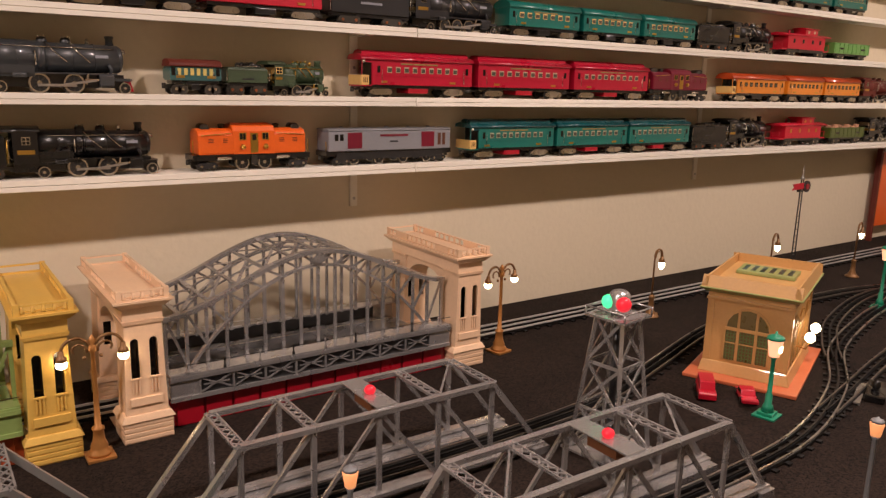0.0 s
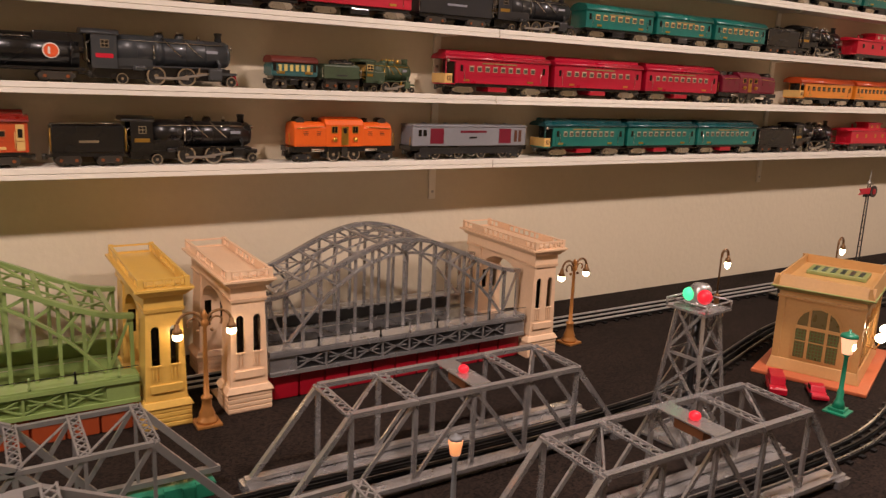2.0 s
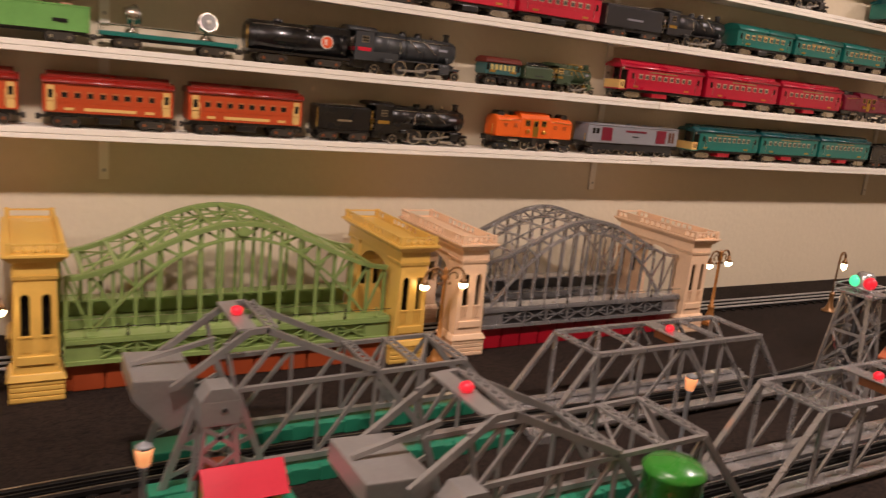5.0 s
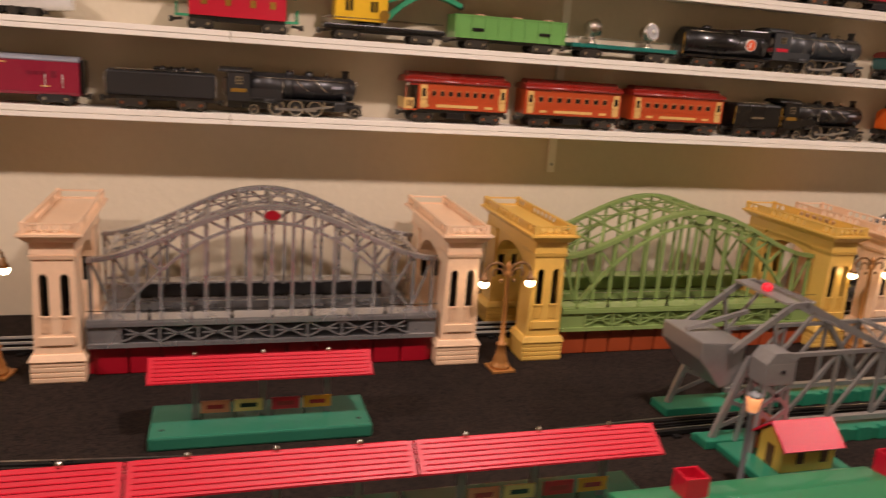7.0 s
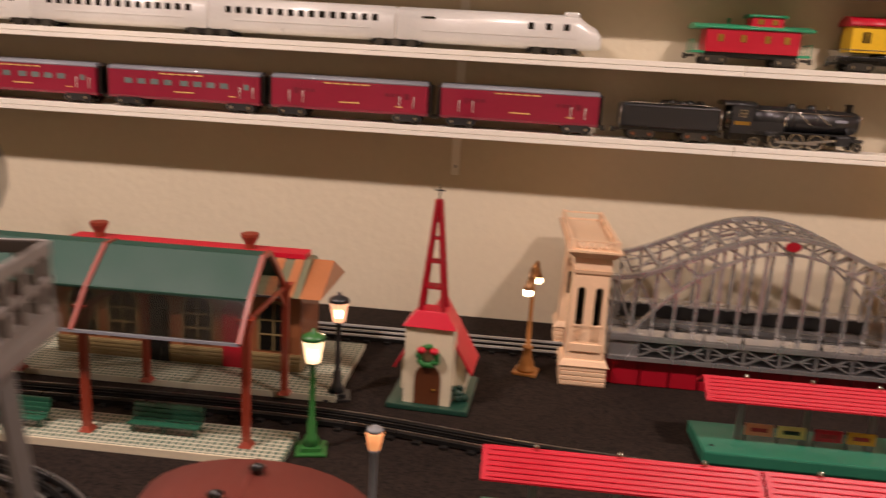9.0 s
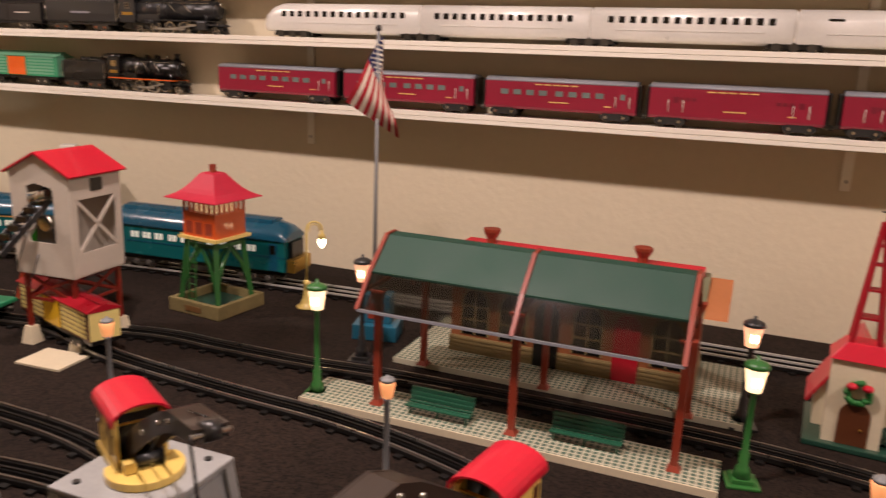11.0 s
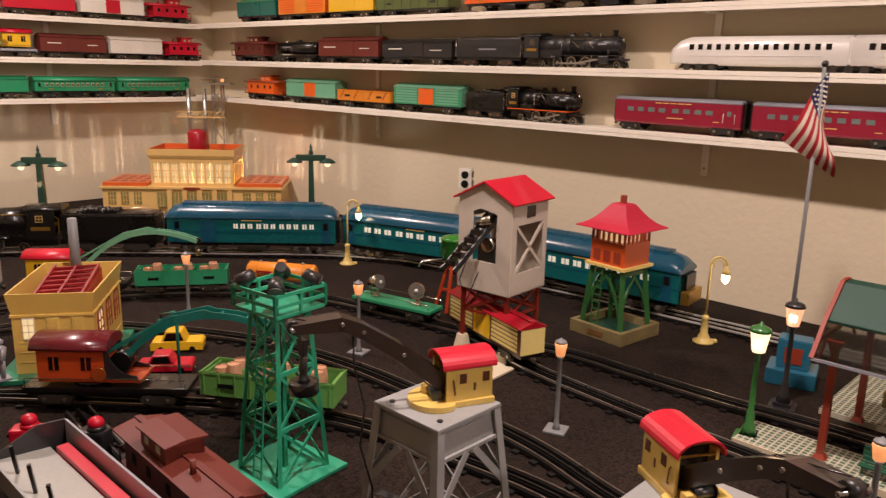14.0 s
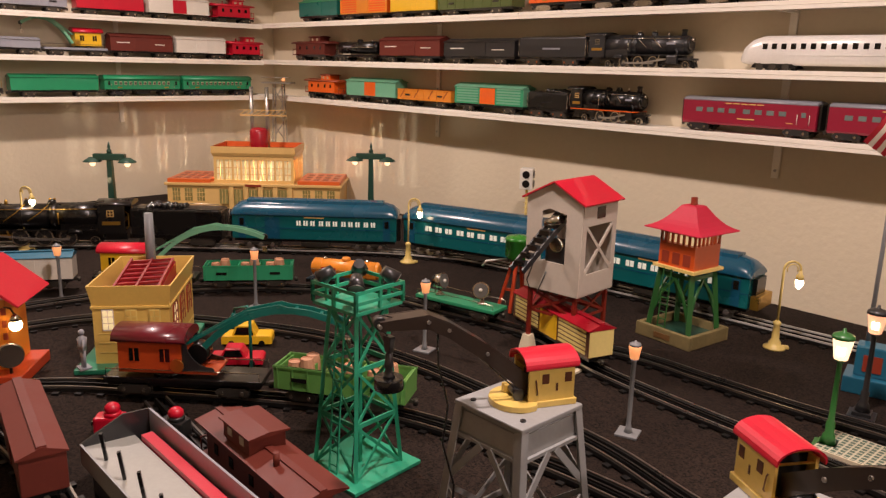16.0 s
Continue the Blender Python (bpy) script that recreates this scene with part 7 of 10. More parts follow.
def window_arch(parent, w, z0, h, mat_frame, mat_glass, place, mullions=3, name="window"):
    """Round-headed window: glass, frame strips and bars; place maps (u, depth, z) to the wall."""
    pts = arch_pts(0, z0, w, h)
    def poly(outline, d0, d1, mat, nm, par):
        bm = B()
        a = [bm.verts.new(place(u, d0, z)) for u, z in outline]
        b = [bm.verts.new(place(u, d1, z)) for u, z in outline]
        n = len(outline)
        for i in range(n):
            j = (i + 1) % n
            bm.faces.new((a[i], a[j], b[j], b[i]))
        bm.faces.new(a[::-1])
        bm.faces.new(b)
        return part(nm, bm, mat, par)
    g = poly(pts, -0.0005, 0.0012, mat_glass, name, parent)
    for k in range(1, mullions + 1):
        u = -w / 2 + w * k / (mullions + 1)
        top = z0 + h - w / 2 + math.sqrt(max(0, (w / 2) ** 2 - u * u)) - 0.001
        poly([(u - 0.0012, z0), (u + 0.0012, z0), (u + 0.0012, top), (u - 0.0012, top)], 0.0008, 0.0024, mat_frame, "mullion", g)
    for f in (0.33, 0.62):
        z = z0 + h * f
        poly([(-w / 2, z - 0.0012), (w / 2, z - 0.0012), (w / 2, z + 0.0012), (-w / 2, z + 0.0012)], 0.0009, 0.0026, mat_frame, "glazing_bar", g)
    for i in range(len(pts) - 1):
        (u0, za), (u1, zb) = pts[i], pts[i + 1]
        bm = bar(B(), place(u0, 0.001, za), place(u1, 0.001, zb), 0.003, 0.004)
        part("surround", bm, mat_frame, g)
    return g


t = thing("lighted_station", "tan tin toy station with a sage green roof", "toy station", (2.858, -0.306, 0), 22.3)
LX, LY, HT = 0.127, 0.081, 0.180
part("base", box(B(), -0.174, -0.111, 0.0004, 0.174, 0.111, 0.008), SALMON, t, "salmon painted base plate", bevel=0.002)
part("plinth", taper(B(), 0, 0, 0.008, 2 * LX + 0.018, 2 * LY + 0.018, 0.032, 2 * LX + 0.006, 2 * LY + 0.006), TAN, t, bevel=0.0015)
part("wall_shell", box(B(), -LX, -LY, 0.032, LX, LY, HT), TAN, t)
for sx in (-1, 1):
    for sy in (-1, 1):
        part("pilaster", box(B(), sx * LX - 0.011, sy * LY - 0.011, 0.032, sx * LX + 0.0022, sy * LY + 0.0022, HT) if sx > 0 and sy > 0 else box(B(), min(sx * (LX - 0.011), sx * (LX + 0.0022)), min(sy * (LY - 0.011), sy * (LY + 0.0022)), 0.032, max(sx * (LX - 0.011), sx * (LX + 0.0022)), max(sy * (LY - 0.011), sy * (LY + 0.0022)), HT), TAN, t)
part("architrave", box(B(), -LX - 0.005, -LY - 0.005, HT - 0.016, LX + 0.005, LY + 0.005, HT - 0.010), TAN, t, bevel=0.001)
part("cornice", taper(B(), 0, 0, HT, 2 * LX + 0.010, 2 * LY + 0.010, HT + 0.009, 2 * LX + 0.038, 2 * LY + 0.032), SGREEN, t)
part("eave", box(B(), -LX - 0.021, -LY - 0.018, HT + 0.009, LX + 0.021, LY + 0.018, HT + 0.012), SGREEN, t, "sage green eave", bevel=0.001)
for sx, sy in ((-1, 0), (1, 0), (0, -1), (0, 1)):
    bm = B()
    if sx:
        prism(bm, [(sx * (LX + 0.018), HT + 0.012), (sx * (LX + 0.009), HT + 0.035), (sx * (LX + 0.005), HT + 0.035), (sx * (LX + 0.005), HT + 0.012)], "y", -LY - 0.0145, LY + 0.0145)
    else:
        prism(bm, [(sy * (LY + 0.015), HT + 0.012), (sy * (LY + 0.007), HT + 0.0345), (sy * (LY + 0.003), HT + 0.0345), (sy * (LY + 0.003), HT + 0.012)], "x", -LX - 0.0175, LX + 0.0175)
    part("roof_rim", bm, TAN, t)
part("roof_panel", box(B(), -LX - 0.005, -LY - 0.003, HT + 0.012, LX + 0.005, LY + 0.003, HT + 0.0155), TAN, t)
sk = part("skylight", box(B(), 0.000, -0.060, HT + 0.0155, 0.078, 0.060, HT + 0.024), SGREEN, t, "raised green skylight with dark slits", bevel=0.002)
for k in range(6):
    part("skylight_slit", box(B(), 0.012, -0.051 + k * 0.0185, HT + 0.0237, 0.064, -0.042 + k * 0.0185, HT + 0.0248), DKGREEN, sk)
AMBER = M("amber_glass", C("4a3a1c"), 0.3, var=0.3, coarse=60, emit=0.05, emit_col=(1, 0.6, 0.2))
LATG = paint("lattice_green_enamel", "5c6a3a", 0.5)


def station_window(parent, w, z0, h, place):
    """Great arched window: amber glass, two posts, a deep transom and green lattice below it."""
    g = window_arch(parent, w, z0, h, TAN, AMBER, place, 0)
    zt = z0 + h - w / 2 - 0.004

    def slab(name, u0, u1, za, zb, d0, d1, mat):
        bm = B()
        v = [bm.verts.new(place(u, d, z)) for d in (d0, d1) for u, z in ((u0, za), (u1, za), (u1, zb), (u0, zb))]
        for f in ((3, 2, 1, 0), (4, 5, 6, 7), (0, 1, 5, 4), (1, 2, 6, 5), (2, 3, 7, 6), (3, 0, 4, 7)):
            bm.faces.new([v[i] for i in f])
        part(name, bm, mat, g)
    slab("transom", -w / 2, w / 2, zt, zt + 0.006, 0.0008, 0.0040, TAN)
    for u in (-w * 0.2, w * 0.2):
        slab("mullion", u - 0.0028, u + 0.0028, z0, zt, 0.0008, 0.0036, TAN)
        slab("mullion", u - 0.0026, u + 0.0026, zt + 0.006, z0 + h - w / 2 + math.sqrt((w / 2) ** 2 - u * u) - 0.001, 0.0008, 0.0036, TAN)
    bm = B()
    n = round(w / 0.0065)
    for k in range(1, n):
        u = -w / 2 + w * k / n
        bar(bm, place(u, 0.0019, z0), place(u, 0.0019, zt), 0.0018, 0.001, place(0, 1, 0) - place(0, 0, 0))
    for k in range(1, 9):
        z = z0 + (zt - z0) * k / 9
        bar(bm, place(-w / 2 + 0.001, 0.0017, z), place(w / 2 - 0.001, 0.0017, z), 0.0018, 0.001, place(0, 1, 0) - place(0, 0, 0))
    part("lattice", bm, LATG, g, "sage green window lattice")


station_window(t, 0.088, 0.040, 0.112, lambda u, d, z: Vector((-LX - d, -u, z)))
for cx in (-0.078, 0.0, 0.078):
    station_window(t, 0.056, 0.040, 0.104, lambda u, d, z, cx=cx: Vector((cx + u, -LY - d, z)))
for s in (-1, 1):
    br = part("wall_lamp_arm", tube(B(), [(s * 0.04, -LY, 0.070), (s * 0.04, -LY - 0.020, 0.066), (s * 0.04, -LY - 0.026, 0.080)], 0.0016), BRONZE, t)
    part("wall_lamp_globe", ball(B(), (s * 0.04, -LY - 0.026, 0.092), 0.0105, 12), BULB, br, "lit wall globe")

# die-cast cars beside the station
def toy_car(x, y, rz, L, h, mat, label, van=False):
    t = thing("toy_car", label, "toy car", (x, y, 0), rz)
    w = L * 0.42
    low = [(-L / 2, 0.004), (L / 2, 0.004), (L / 2, h * 0.42), (L * 0.46, h * 0.52), (-L * 0.46, h * 0.52), (-L / 2, h * 0.4)]
    part("body", prism(B(), low, "y", -w / 2, w / 2), mat, t, bevel=0.0015)
    cab = [(-L * 0.46, h * 0.5), (L * 0.30, h * 0.5), (L * 0.22, h), (-L * 0.44, h)] if van else [(-L * 0.3, h * 0.5), (L * 0.2, h * 0.5), (L * 0.1, h), (-L * 0.2, h)]
    part("cabin", prism(B(), cab, "y", -w * 0.44, w * 0.44), mat, t, bevel=0.002)
    if not van:
        part("window", prism(B(), [(-L * 0.24, h * 0.55), (L * 0.14, h * 0.55), (L * 0.08, h * 0.92), (-L * 0.18, h * 0.92)], "y", -w * 0.45, w * 0.45), GLASSD, t)
    for sx in (-0.3, 0.3):
        for s in (-1, 1):
            part("wheel", rod(B(), (sx * L, s * (w / 2 - 0.003), 0.0062), (sx * L, s * (w / 2 + 0.0015), 0.0062), 0.006, 12), BLACK, t)


toy_car(2.612, -0.360, 222, 0.078, 0.034, RED, "glossy red die-cast toy van", True)
toy_car(2.664, -0.416, 225, 0.074, 0.022, RED, "glossy red die-cast toy roadster")
toy_car(-1.832, -0.852, 52, 0.098, 0.034, RED, "glossy red toy car beside the track")
toy_car(-1.915, -0.785, 52, 0.098, 0.042, YEL, "bright yellow toy car beside the track")

# ---- beacon tower ----
t = thing("beacon_tower", "grey toy lattice beacon tower with a red and green lamp", "toy tower", (2.275, -0.42, 0), 8)
H, b0, b1 = 0.230, 0.046, 0.024
for sx in (-1, 1):
    for sy in (-1, 1):
        part("leg", bar(B(), (sx * b0, sy * b0, 0.004), (sx * b1, sy * b1, H), 0.006, 0.006), SILVER, t)
for k in range(3):
    z0, z1 = 0.004 + k * H / 3, 0.004 + (k + 1) * H / 3 - 0.004
    r0, r1 = b0 + (b1 - b0) * z0 / H, b0 + (b1 - b0) * z1 / H
    for ang in range(4):
        rot = Matrix.Rotation(ang * math.pi / 2, 3, "Z")
        for s in (-1, 1):
            part("brace", bar(B(), rot @ Vector((s * r0, -r0, z0)), rot @ Vector((-s * r1, -r1, z1)), 0.003, 0.005), SILVER, t)
        part("girt", bar(B(), rot @ Vector((-r1, -r1, z1)), rot @ Vector((r1, -r1, z1)), 0.003, 0.005), SILVER, t)
part("platform", box(B(), -0.038, -0.038, H, 0.038, 0.038, H + 0.004), SILVER, t)
for ang in range(4):
    rot = Matrix.Rotation(ang * math.pi / 2, 3, "Z")
    part("guard_rail", tube(B(), [rot @ Vector((-0.037, -0.037, H + 0.016)), rot @ Vector((0.037, -0.037, H + 0.016))], 0.0016), SILVER, t)
    part("guard_post", tube(B(), [rot @ Vector((-0.037, -0.037, H + 0.004)), rot @ Vector((-0.037, -0.037, H + 0.017))], 0.0018), SILVER, t)
part("foot", box(B(), -b0 - 0.01, -b0 - 0.01, 0.0004, b0 + 0.01, b0 + 0.01, 0.004), SILVER, t)
part("lamp_house", lathe(B(), [(0.014, H + 0.004), (0.017, H + 0.012), (0.017, H + 0.036), (0.012, H + 0.042), (0.002, H + 0.044)], 0, 0, 16), SILVER, t)
part("red_lens", ball(B(), (-0.009, -0.014, H + 0.024), 0.0125, 12), REDBULB, t, "glowing red lens")
part("green_lens", ball(B(), (-0.012, 0.012, H + 0.024), 0.0115, 12), M("lit_green_lens", C("40ff90"), 0.3, var=0, emit=0.9, emit_col=(0.1, 1.0, 0.45)), t, "glowing green lens")
part("wire_spool", rod(B(), (0.0, 0.0, 0.01), (0, 0, H), 0.006, 8), DGREY, t)

# ---- semaphore ----
IRONB = paint("dark_iron_enamel", "2a2422", 0.4)
t = thing("semaphore_signal", "dark toy semaphore signal mast with a red arm and ladder", "toy signal", (3.62, 0.075, 0))
part("base", box(B(), -0.03, -0.03, 0.0004, 0.03, 0.03, 0.012), DKRED, t, bevel=0.002)
for sx in (-1, 1):
    part("mast_rail", bar(B(), (sx * 0.010, 0, 0.012), (sx * 0.0055, 0, 0.325), 0.0028, 0.0028), DGREY, t)
for k in range(15):
    z = 0.025 + k * 0.0205
    q = 0.010 - 0.0045 * (z - 0.012) / 0.313
    part("rung", box(B(), -q, -0.001, z, q, 0.001, z + 0.0022), LGREY if k > 9 else DGREY, t)
part("finial", lathe(B(), [(0.0065, 0.325), (0.0065, 0.331), (0.002, 0.337), (0.003, 0.342), (0.0006, 0.368)], 0, 0, 8), STEEL, t)
part("arm", prism(B(), [(-0.066, 0.296), (-0.054, 0.305), (-0.066, 0.314), (-0.006, 0.316), (-0.006, 0.298)], "y", -0.010, -0.007), RED, t, "red signal arm")
part("spectacle", rod(B(), (0.012, -0.011, 0.304), (0.012, -0.006, 0.304), 0.018, 16), IRONB, t)
part("lens", rod(B(), (0.012, -0.013, 0.304), (0.012, -0.0108, 0.304), 0.009, 12), DKRED, t)
part("lamp_box", box(B(), -0.006, 0.003, 0.285, 0.008, 0.012, 0.310), DGREY, t, bevel=0.001)

# red-framed orange panel at the end of the wall, and a switch machine
t = thing("wall_panel", "orange panel with a dark red frame against the wall", "panel", (4.72, 0.30, 0))
part("panel", box(B(), -0.15, 0.0, 0.06, 0.15, 0.012, 0.36), ORANGE, t)
part("frame", box(B(), -0.165, -0.004, 0.0004, -0.15, 0.016, 0.375), OXIDE, t)
part("frame", box(B(), 0.15, -0.004, 0.0004, 0.165, 0.016, 0.375), OXIDE, t)
t = thing("switch_machine", "black toy track switch motor with a small lantern", "switch motor", (2.90, -0.545, 0), 22)
part("housing", box(B(), -0.045, -0.02, 0.0004, 0.055, 0.016, 0.016), BLACK, t, bevel=0.003)
part("lantern", lathe(B(), [(0.006, 0.016), (0.008, 0.02), (0.008, 0.03), (0.003, 0.034)], 0.0, 0, 10), BLACK, t)
part("plate", box(B(), -0.075, 0.02, 0.0004, 0.05, 0.034, 0.006), STEEL, t)
t = thing("switch_machine", "black toy track switch motor by the main line", "switch motor", (3.25, 0.08, 0), 0)
part("housing", box(B(), -0.03, -0.016, 0.0004, 0.035, 0.016, 0.018), BLACK, t, bevel=0.003)
part("lantern", lathe(B(), [(0.006, 0.018), (0.008, 0.022), (0.008, 0.032), (0.003, 0.036)], 0.0, 0, 10), BLACK, t)

# ---- church ----
STUCCO = paint("stucco_cream", "d8cbae", 0.7, bump=0.3)
t = thing("church", "small cream toy church with a red roof, spire and wreath", "toy church", (-0.213, -0.150, 0), -4)
part("base", box(B(), -0.062, -0.012, 0.0004, 0.066, 0.135, 0.009), DKGREEN, t, bevel=0.002)
part("tower", box(B(), -0.038, 0.0, 0.009, 0.036, 0.05, 0.134), STUCCO, t)
part("tower_roof", taper(B(), -0.001, 0.025, 0.134, 0.084, 0.060, 0.158, 0.046, 0.036), RED, t, bevel=0.001)
for sx in (-1, 1):
    for sy in (-1, 1):
        part("spire_leg", bar(B(), (sx * 0.0180 - 0.001, 0.025 + sy * 0.015, 0.156), (sx * 0.0022 - 0.001, 0.025 + sy * 0.002, 0.328), 0.0055, 0.0055), DKRED, t)
for z, r in ((0.192, 0.0158), (0.232, 0.0120), (0.268, 0.0086), (0.294, 0.0060)):
    part("spire_band", taper(B(), -0.001, 0.025, z, 2 * r, 1.7 * r, z + 0.003, 2 * r, 1.7 * r), DKRED, t)
part("spire_tip", taper(B(), -0.001, 0.025, 0.305, 0.007, 0.007, 0.330, 0.003, 0.003), DKRED, t)
bm = bar(B(), (-0.001, 0.025, 0.326), (-0.001, 0.025, 0.350), 0.002, 0.002)
bar(bm, (-0.009, 0.025, 0.342), (0.007, 0.025, 0.342), 0.002, 0.002)
part("cross", bm, BLACK, t)
part("nave", prism(B(), [(-0.052, 0.009), (0.052, 0.009), (0.052, 0.058), (0, 0.146), (-0.052, 0.058)], "y", 0.05, 0.127), STUCCO, t)
part("nave_roof", prism(B(), [(-0.062, 0.046), (0, 0.150), (0.062, 0.046), (0.0645, 0.048), (0, 0.156), (-0.0645, 0.048)], "y", 0.042, 0.134), RED, t)
bm = B()
prism(bm, arch_pts(0.0, 0.0095, 0.040, 0.065), "y", -0.002, 0.001)
part("door", bm, BROWN, t, "dark brown round-headed door")
part("door_handle", ball(B(), (0.010, -0.003, 0.035), 0.002, 6), BRASS, t)
WREATH = paint("wreath_green", "1f6a2a", 0.6)
bm = B()
random.seed(3)
for k in range(22):
    a = 2 * math.pi * k / 22
    rr = 0.014 + random.uniform(-0.002, 0.002)
    ball(bm, (rr * math.cos(a), -0.006, 0.090 + rr * math.sin(a)), random.uniform(0.004, 0.0055), 6)
tagged(part("wreath", bm, WREATH, t, "small green wreath"), kind="stuff")
for s in (-1, 1):
    part("bow", ball(B(), (s * 0.010, -0.011, 0.101), 0.0075, 8, 0.7), RED, t, "red ribbon bow")

random.seed(8)
bm = B()
for k in range(26):
    ball(bm, (0.047 + random.uniform(-0.011, 0.011), 0.028 + random.uniform(-0.010, 0.010), 0.012 + random.uniform(0, 0.018)), random.uniform(0.004, 0.007), 6)
tagged(part("shrub", bm, DKGREEN, t, "clipped dark green shrub at the corner"), kind="stuff")

# ---- station with glazed platform canopy ----
CHK = bpy.data.materials.new("waffle_tile")
CHK.use_nodes = True
nt = CHK.node_tree
bs = nt.nodes["Principled BSDF"]
tc = nt.nodes.new("ShaderNodeTexCoord")
br_ = nt.nodes.new("ShaderNodeTexBrick")
br_.offset, br_.inputs["Scale"].default_value = 0.0, 1.0
br_.inputs["Color1"].default_value, br_.inputs["Color2"].default_value, br_.inputs["Mortar"].default_value = (0.05, 0.10, 0.07, 1), (0.07, 0.12, 0.08, 1), (0.50, 0.47, 0.35, 1)
br_.inputs["Brick Width"].default_value, br_.inputs["Row Height"].default_value, br_.inputs["Mortar Size"].default_value = 0.0098, 0.0098, 0.0016
nt.links.new(tc.outputs["Object"], br_.inputs["Vector"])
nt.links.new(br_.outputs["Color"], bs.inputs["Base Color"])
bs.inputs["Roughness"].default_value = 0.5
PANE = bpy.data.materials.new("smoky_pane")
PANE.use_nodes = True
nt = PANE.node_tree
bs = nt.nodes["Principled BSDF"]
bs.inputs["Base Color"].default_value, bs.inputs["Roughness"].default_value = (0.40, 0.40, 0.37, 1), 0.07
bs.inputs["Transmission Weight"].default_value, bs.inputs["IOR"].default_value = 1.0, 1.46
OXRED = paint("oxide_red_enamel", "8a3420", 0.45)
CANOPYG = paint("canopy_green_enamel", "153f31", 0.6, coat=0.0)
DTAN = paint("dull_tan_enamel", "84714a", 0.5)
BWALL = paint("brick_brown_enamel", "8a5230", 0.5)
t = thing("platform_station", "toy station with brick walls and a striped orange roof", "toy station", (-0.64, 0, 0))
part("platform", box(B(), -0.29, -0.158, 0.0004, 0.285, 0.085, 0.010), CHK, t, "green and cream waffle-tiled platform")
part("wall_shell", box(B(), -0.215, -0.075, 0.010, 0.205, 0.045, 0.150), BWALL, t)
part("dado", box(B(), -0.217, -0.077, 0.010, 0.207, 0.047, 0.040), DTAN, t)
for k in range(4):
    part("dado_course", box(B(), -0.218, -0.0785, 0.013 + k * 0.007, 0.208, 0.0485, 0.017 + k * 0.007), DTAN, t)
for k, cx in enumerate((-0.17, -0.10, 0.03, 0.16)):
    window_arch(t, 0.050, 0.045, 0.085, DTAN, GLASSD, lambda u, d, z, cx=cx: Vector((cx + u, -0.0752 - d, z)), 1)
for cx in (-0.04, 0.095):
    part("door", prism(B(), arch_pts(cx, 0.0105, 0.042, 0.115), "y", -0.080, -0.076), DKRED if cx > 0 else BLACK, t)
STRO = paint("orange_stripe_roof", "a8683e", 0.45)
STRG = paint("grey_green_stripe_roof", "6a6a50", 0.5)
rf = part("roof", prism(B(), [(-0.105, 0.148), (0.075, 0.148), (0.0, 0.195), (-0.03, 0.195)], "x", -0.22, 0.21), STRG, t)
for k in range(14):
    x = -0.22 + k * 0.031
    part("roof_stripe", bar(B(), (x + 0.008, -0.1055, 0.1490), (x + 0.008, -0.0305, 0.1962), 0.015, 0.0016), STRO, rf)
part("hip_end", prism(B(), [(-0.105, 0.148), (0.075, 0.148), (-0.015, 0.192)], "x", 0.21, 0.245), STRO, t)
part("ridge", box(B(), -0.215, -0.035, 0.195, 0.20, 0.005, 0.203), RED, t, "red painted ridge")
for cx in (-0.166, 0.10):
    part("chimney", lathe(B(), [(0.009, 0.203), (0.009, 0.212), (0.016, 0.224), (0.016, 0.229), (0.012, 0.229)], cx, -0.02, 8, False), OXRED, t)

t = thing("platform_canopy", "glazed toy platform canopy with a green ridge and red posts", "platform canopy", (-0.64, 0, 0))
part("platform", box(B(), -0.345, -0.368, 0.0004, 0.262, -0.283, 0.010), CHK, t, "cream waffle-tiled front platform")
part("platform_kerb", box(B(), -0.345, -0.371, 0.0004, 0.262, -0.3685, 0.011), STUCCO, t)
RIBX = (-0.252, -0.018, 0.205)
prof = [(-0.362, 0.163), (-0.322, 0.210), (-0.268, 0.256), (-0.242, 0.256), (-0.19, 0.210), (-0.15, 0.163)]
for x in RIBX:
    part("rib", chain(B(), [(x, y, z) for y, z in prof], 0.007, 0.006, (1, 0, 0)), OXRED, t)
    xp = x + (0.022 if x < -0.1 else 0.0)
    for y in (-0.335, -0.162):
        part("post", box(B(), xp - 0.0048, y - 0.0048, 0.010, xp + 0.0048, y + 0.0048, 0.190), OXRED, t)
        part("post_foot", taper(B(), xp, y, 0.010, 0.019, 0.019, 0.017, 0.011, 0.011), OXRED, t)
        part("post_cap", taper(B(), xp, y, 0.172, 0.010, 0.010, 0.190, 0.022, 0.014), OXRED, t)
    part("tie_bar", bar(B(), (x, -0.335, 0.185), (x, -0.162, 0.185), 0.004, 0.006), OXRED, t)
    for s, y in ((1, -0.335), (-1, -0.162)):
        part("knee_brace", bar(B(), (x, y, 0.150), (x, y + s * 0.035, 0.185), 0.004, 0.004), OXRED, t)
for xa, xb in zip(RIBX, RIBX[1:]):
    for (p, q), m in zip(zip(prof, prof[1:]), (PANE, CANOPYG, CANOPYG, CANOPYG, PANE)):
        bm = bar(B(), ((xa + xb) / 2, p[0], p[1]), ((xa + xb) / 2, q[0], q[1]), xb - xa - 0.008, 0.0025)
        part("glass_panel" if m is PANE else "roof_panel", bm, m, t, "smoky clear canopy panel" if m is PANE else "green painted canopy panel")
    for y, z in (prof[0], prof[1], prof[-2], prof[-1]):
        part("purlin", bar(B(), (xa, y, z), (xb, y, z), 0.004, 0.004), LGREY if z < 0.17 else DKGREEN, t)


BENCHG = paint("bench_green_enamel", "235640", 0.35)


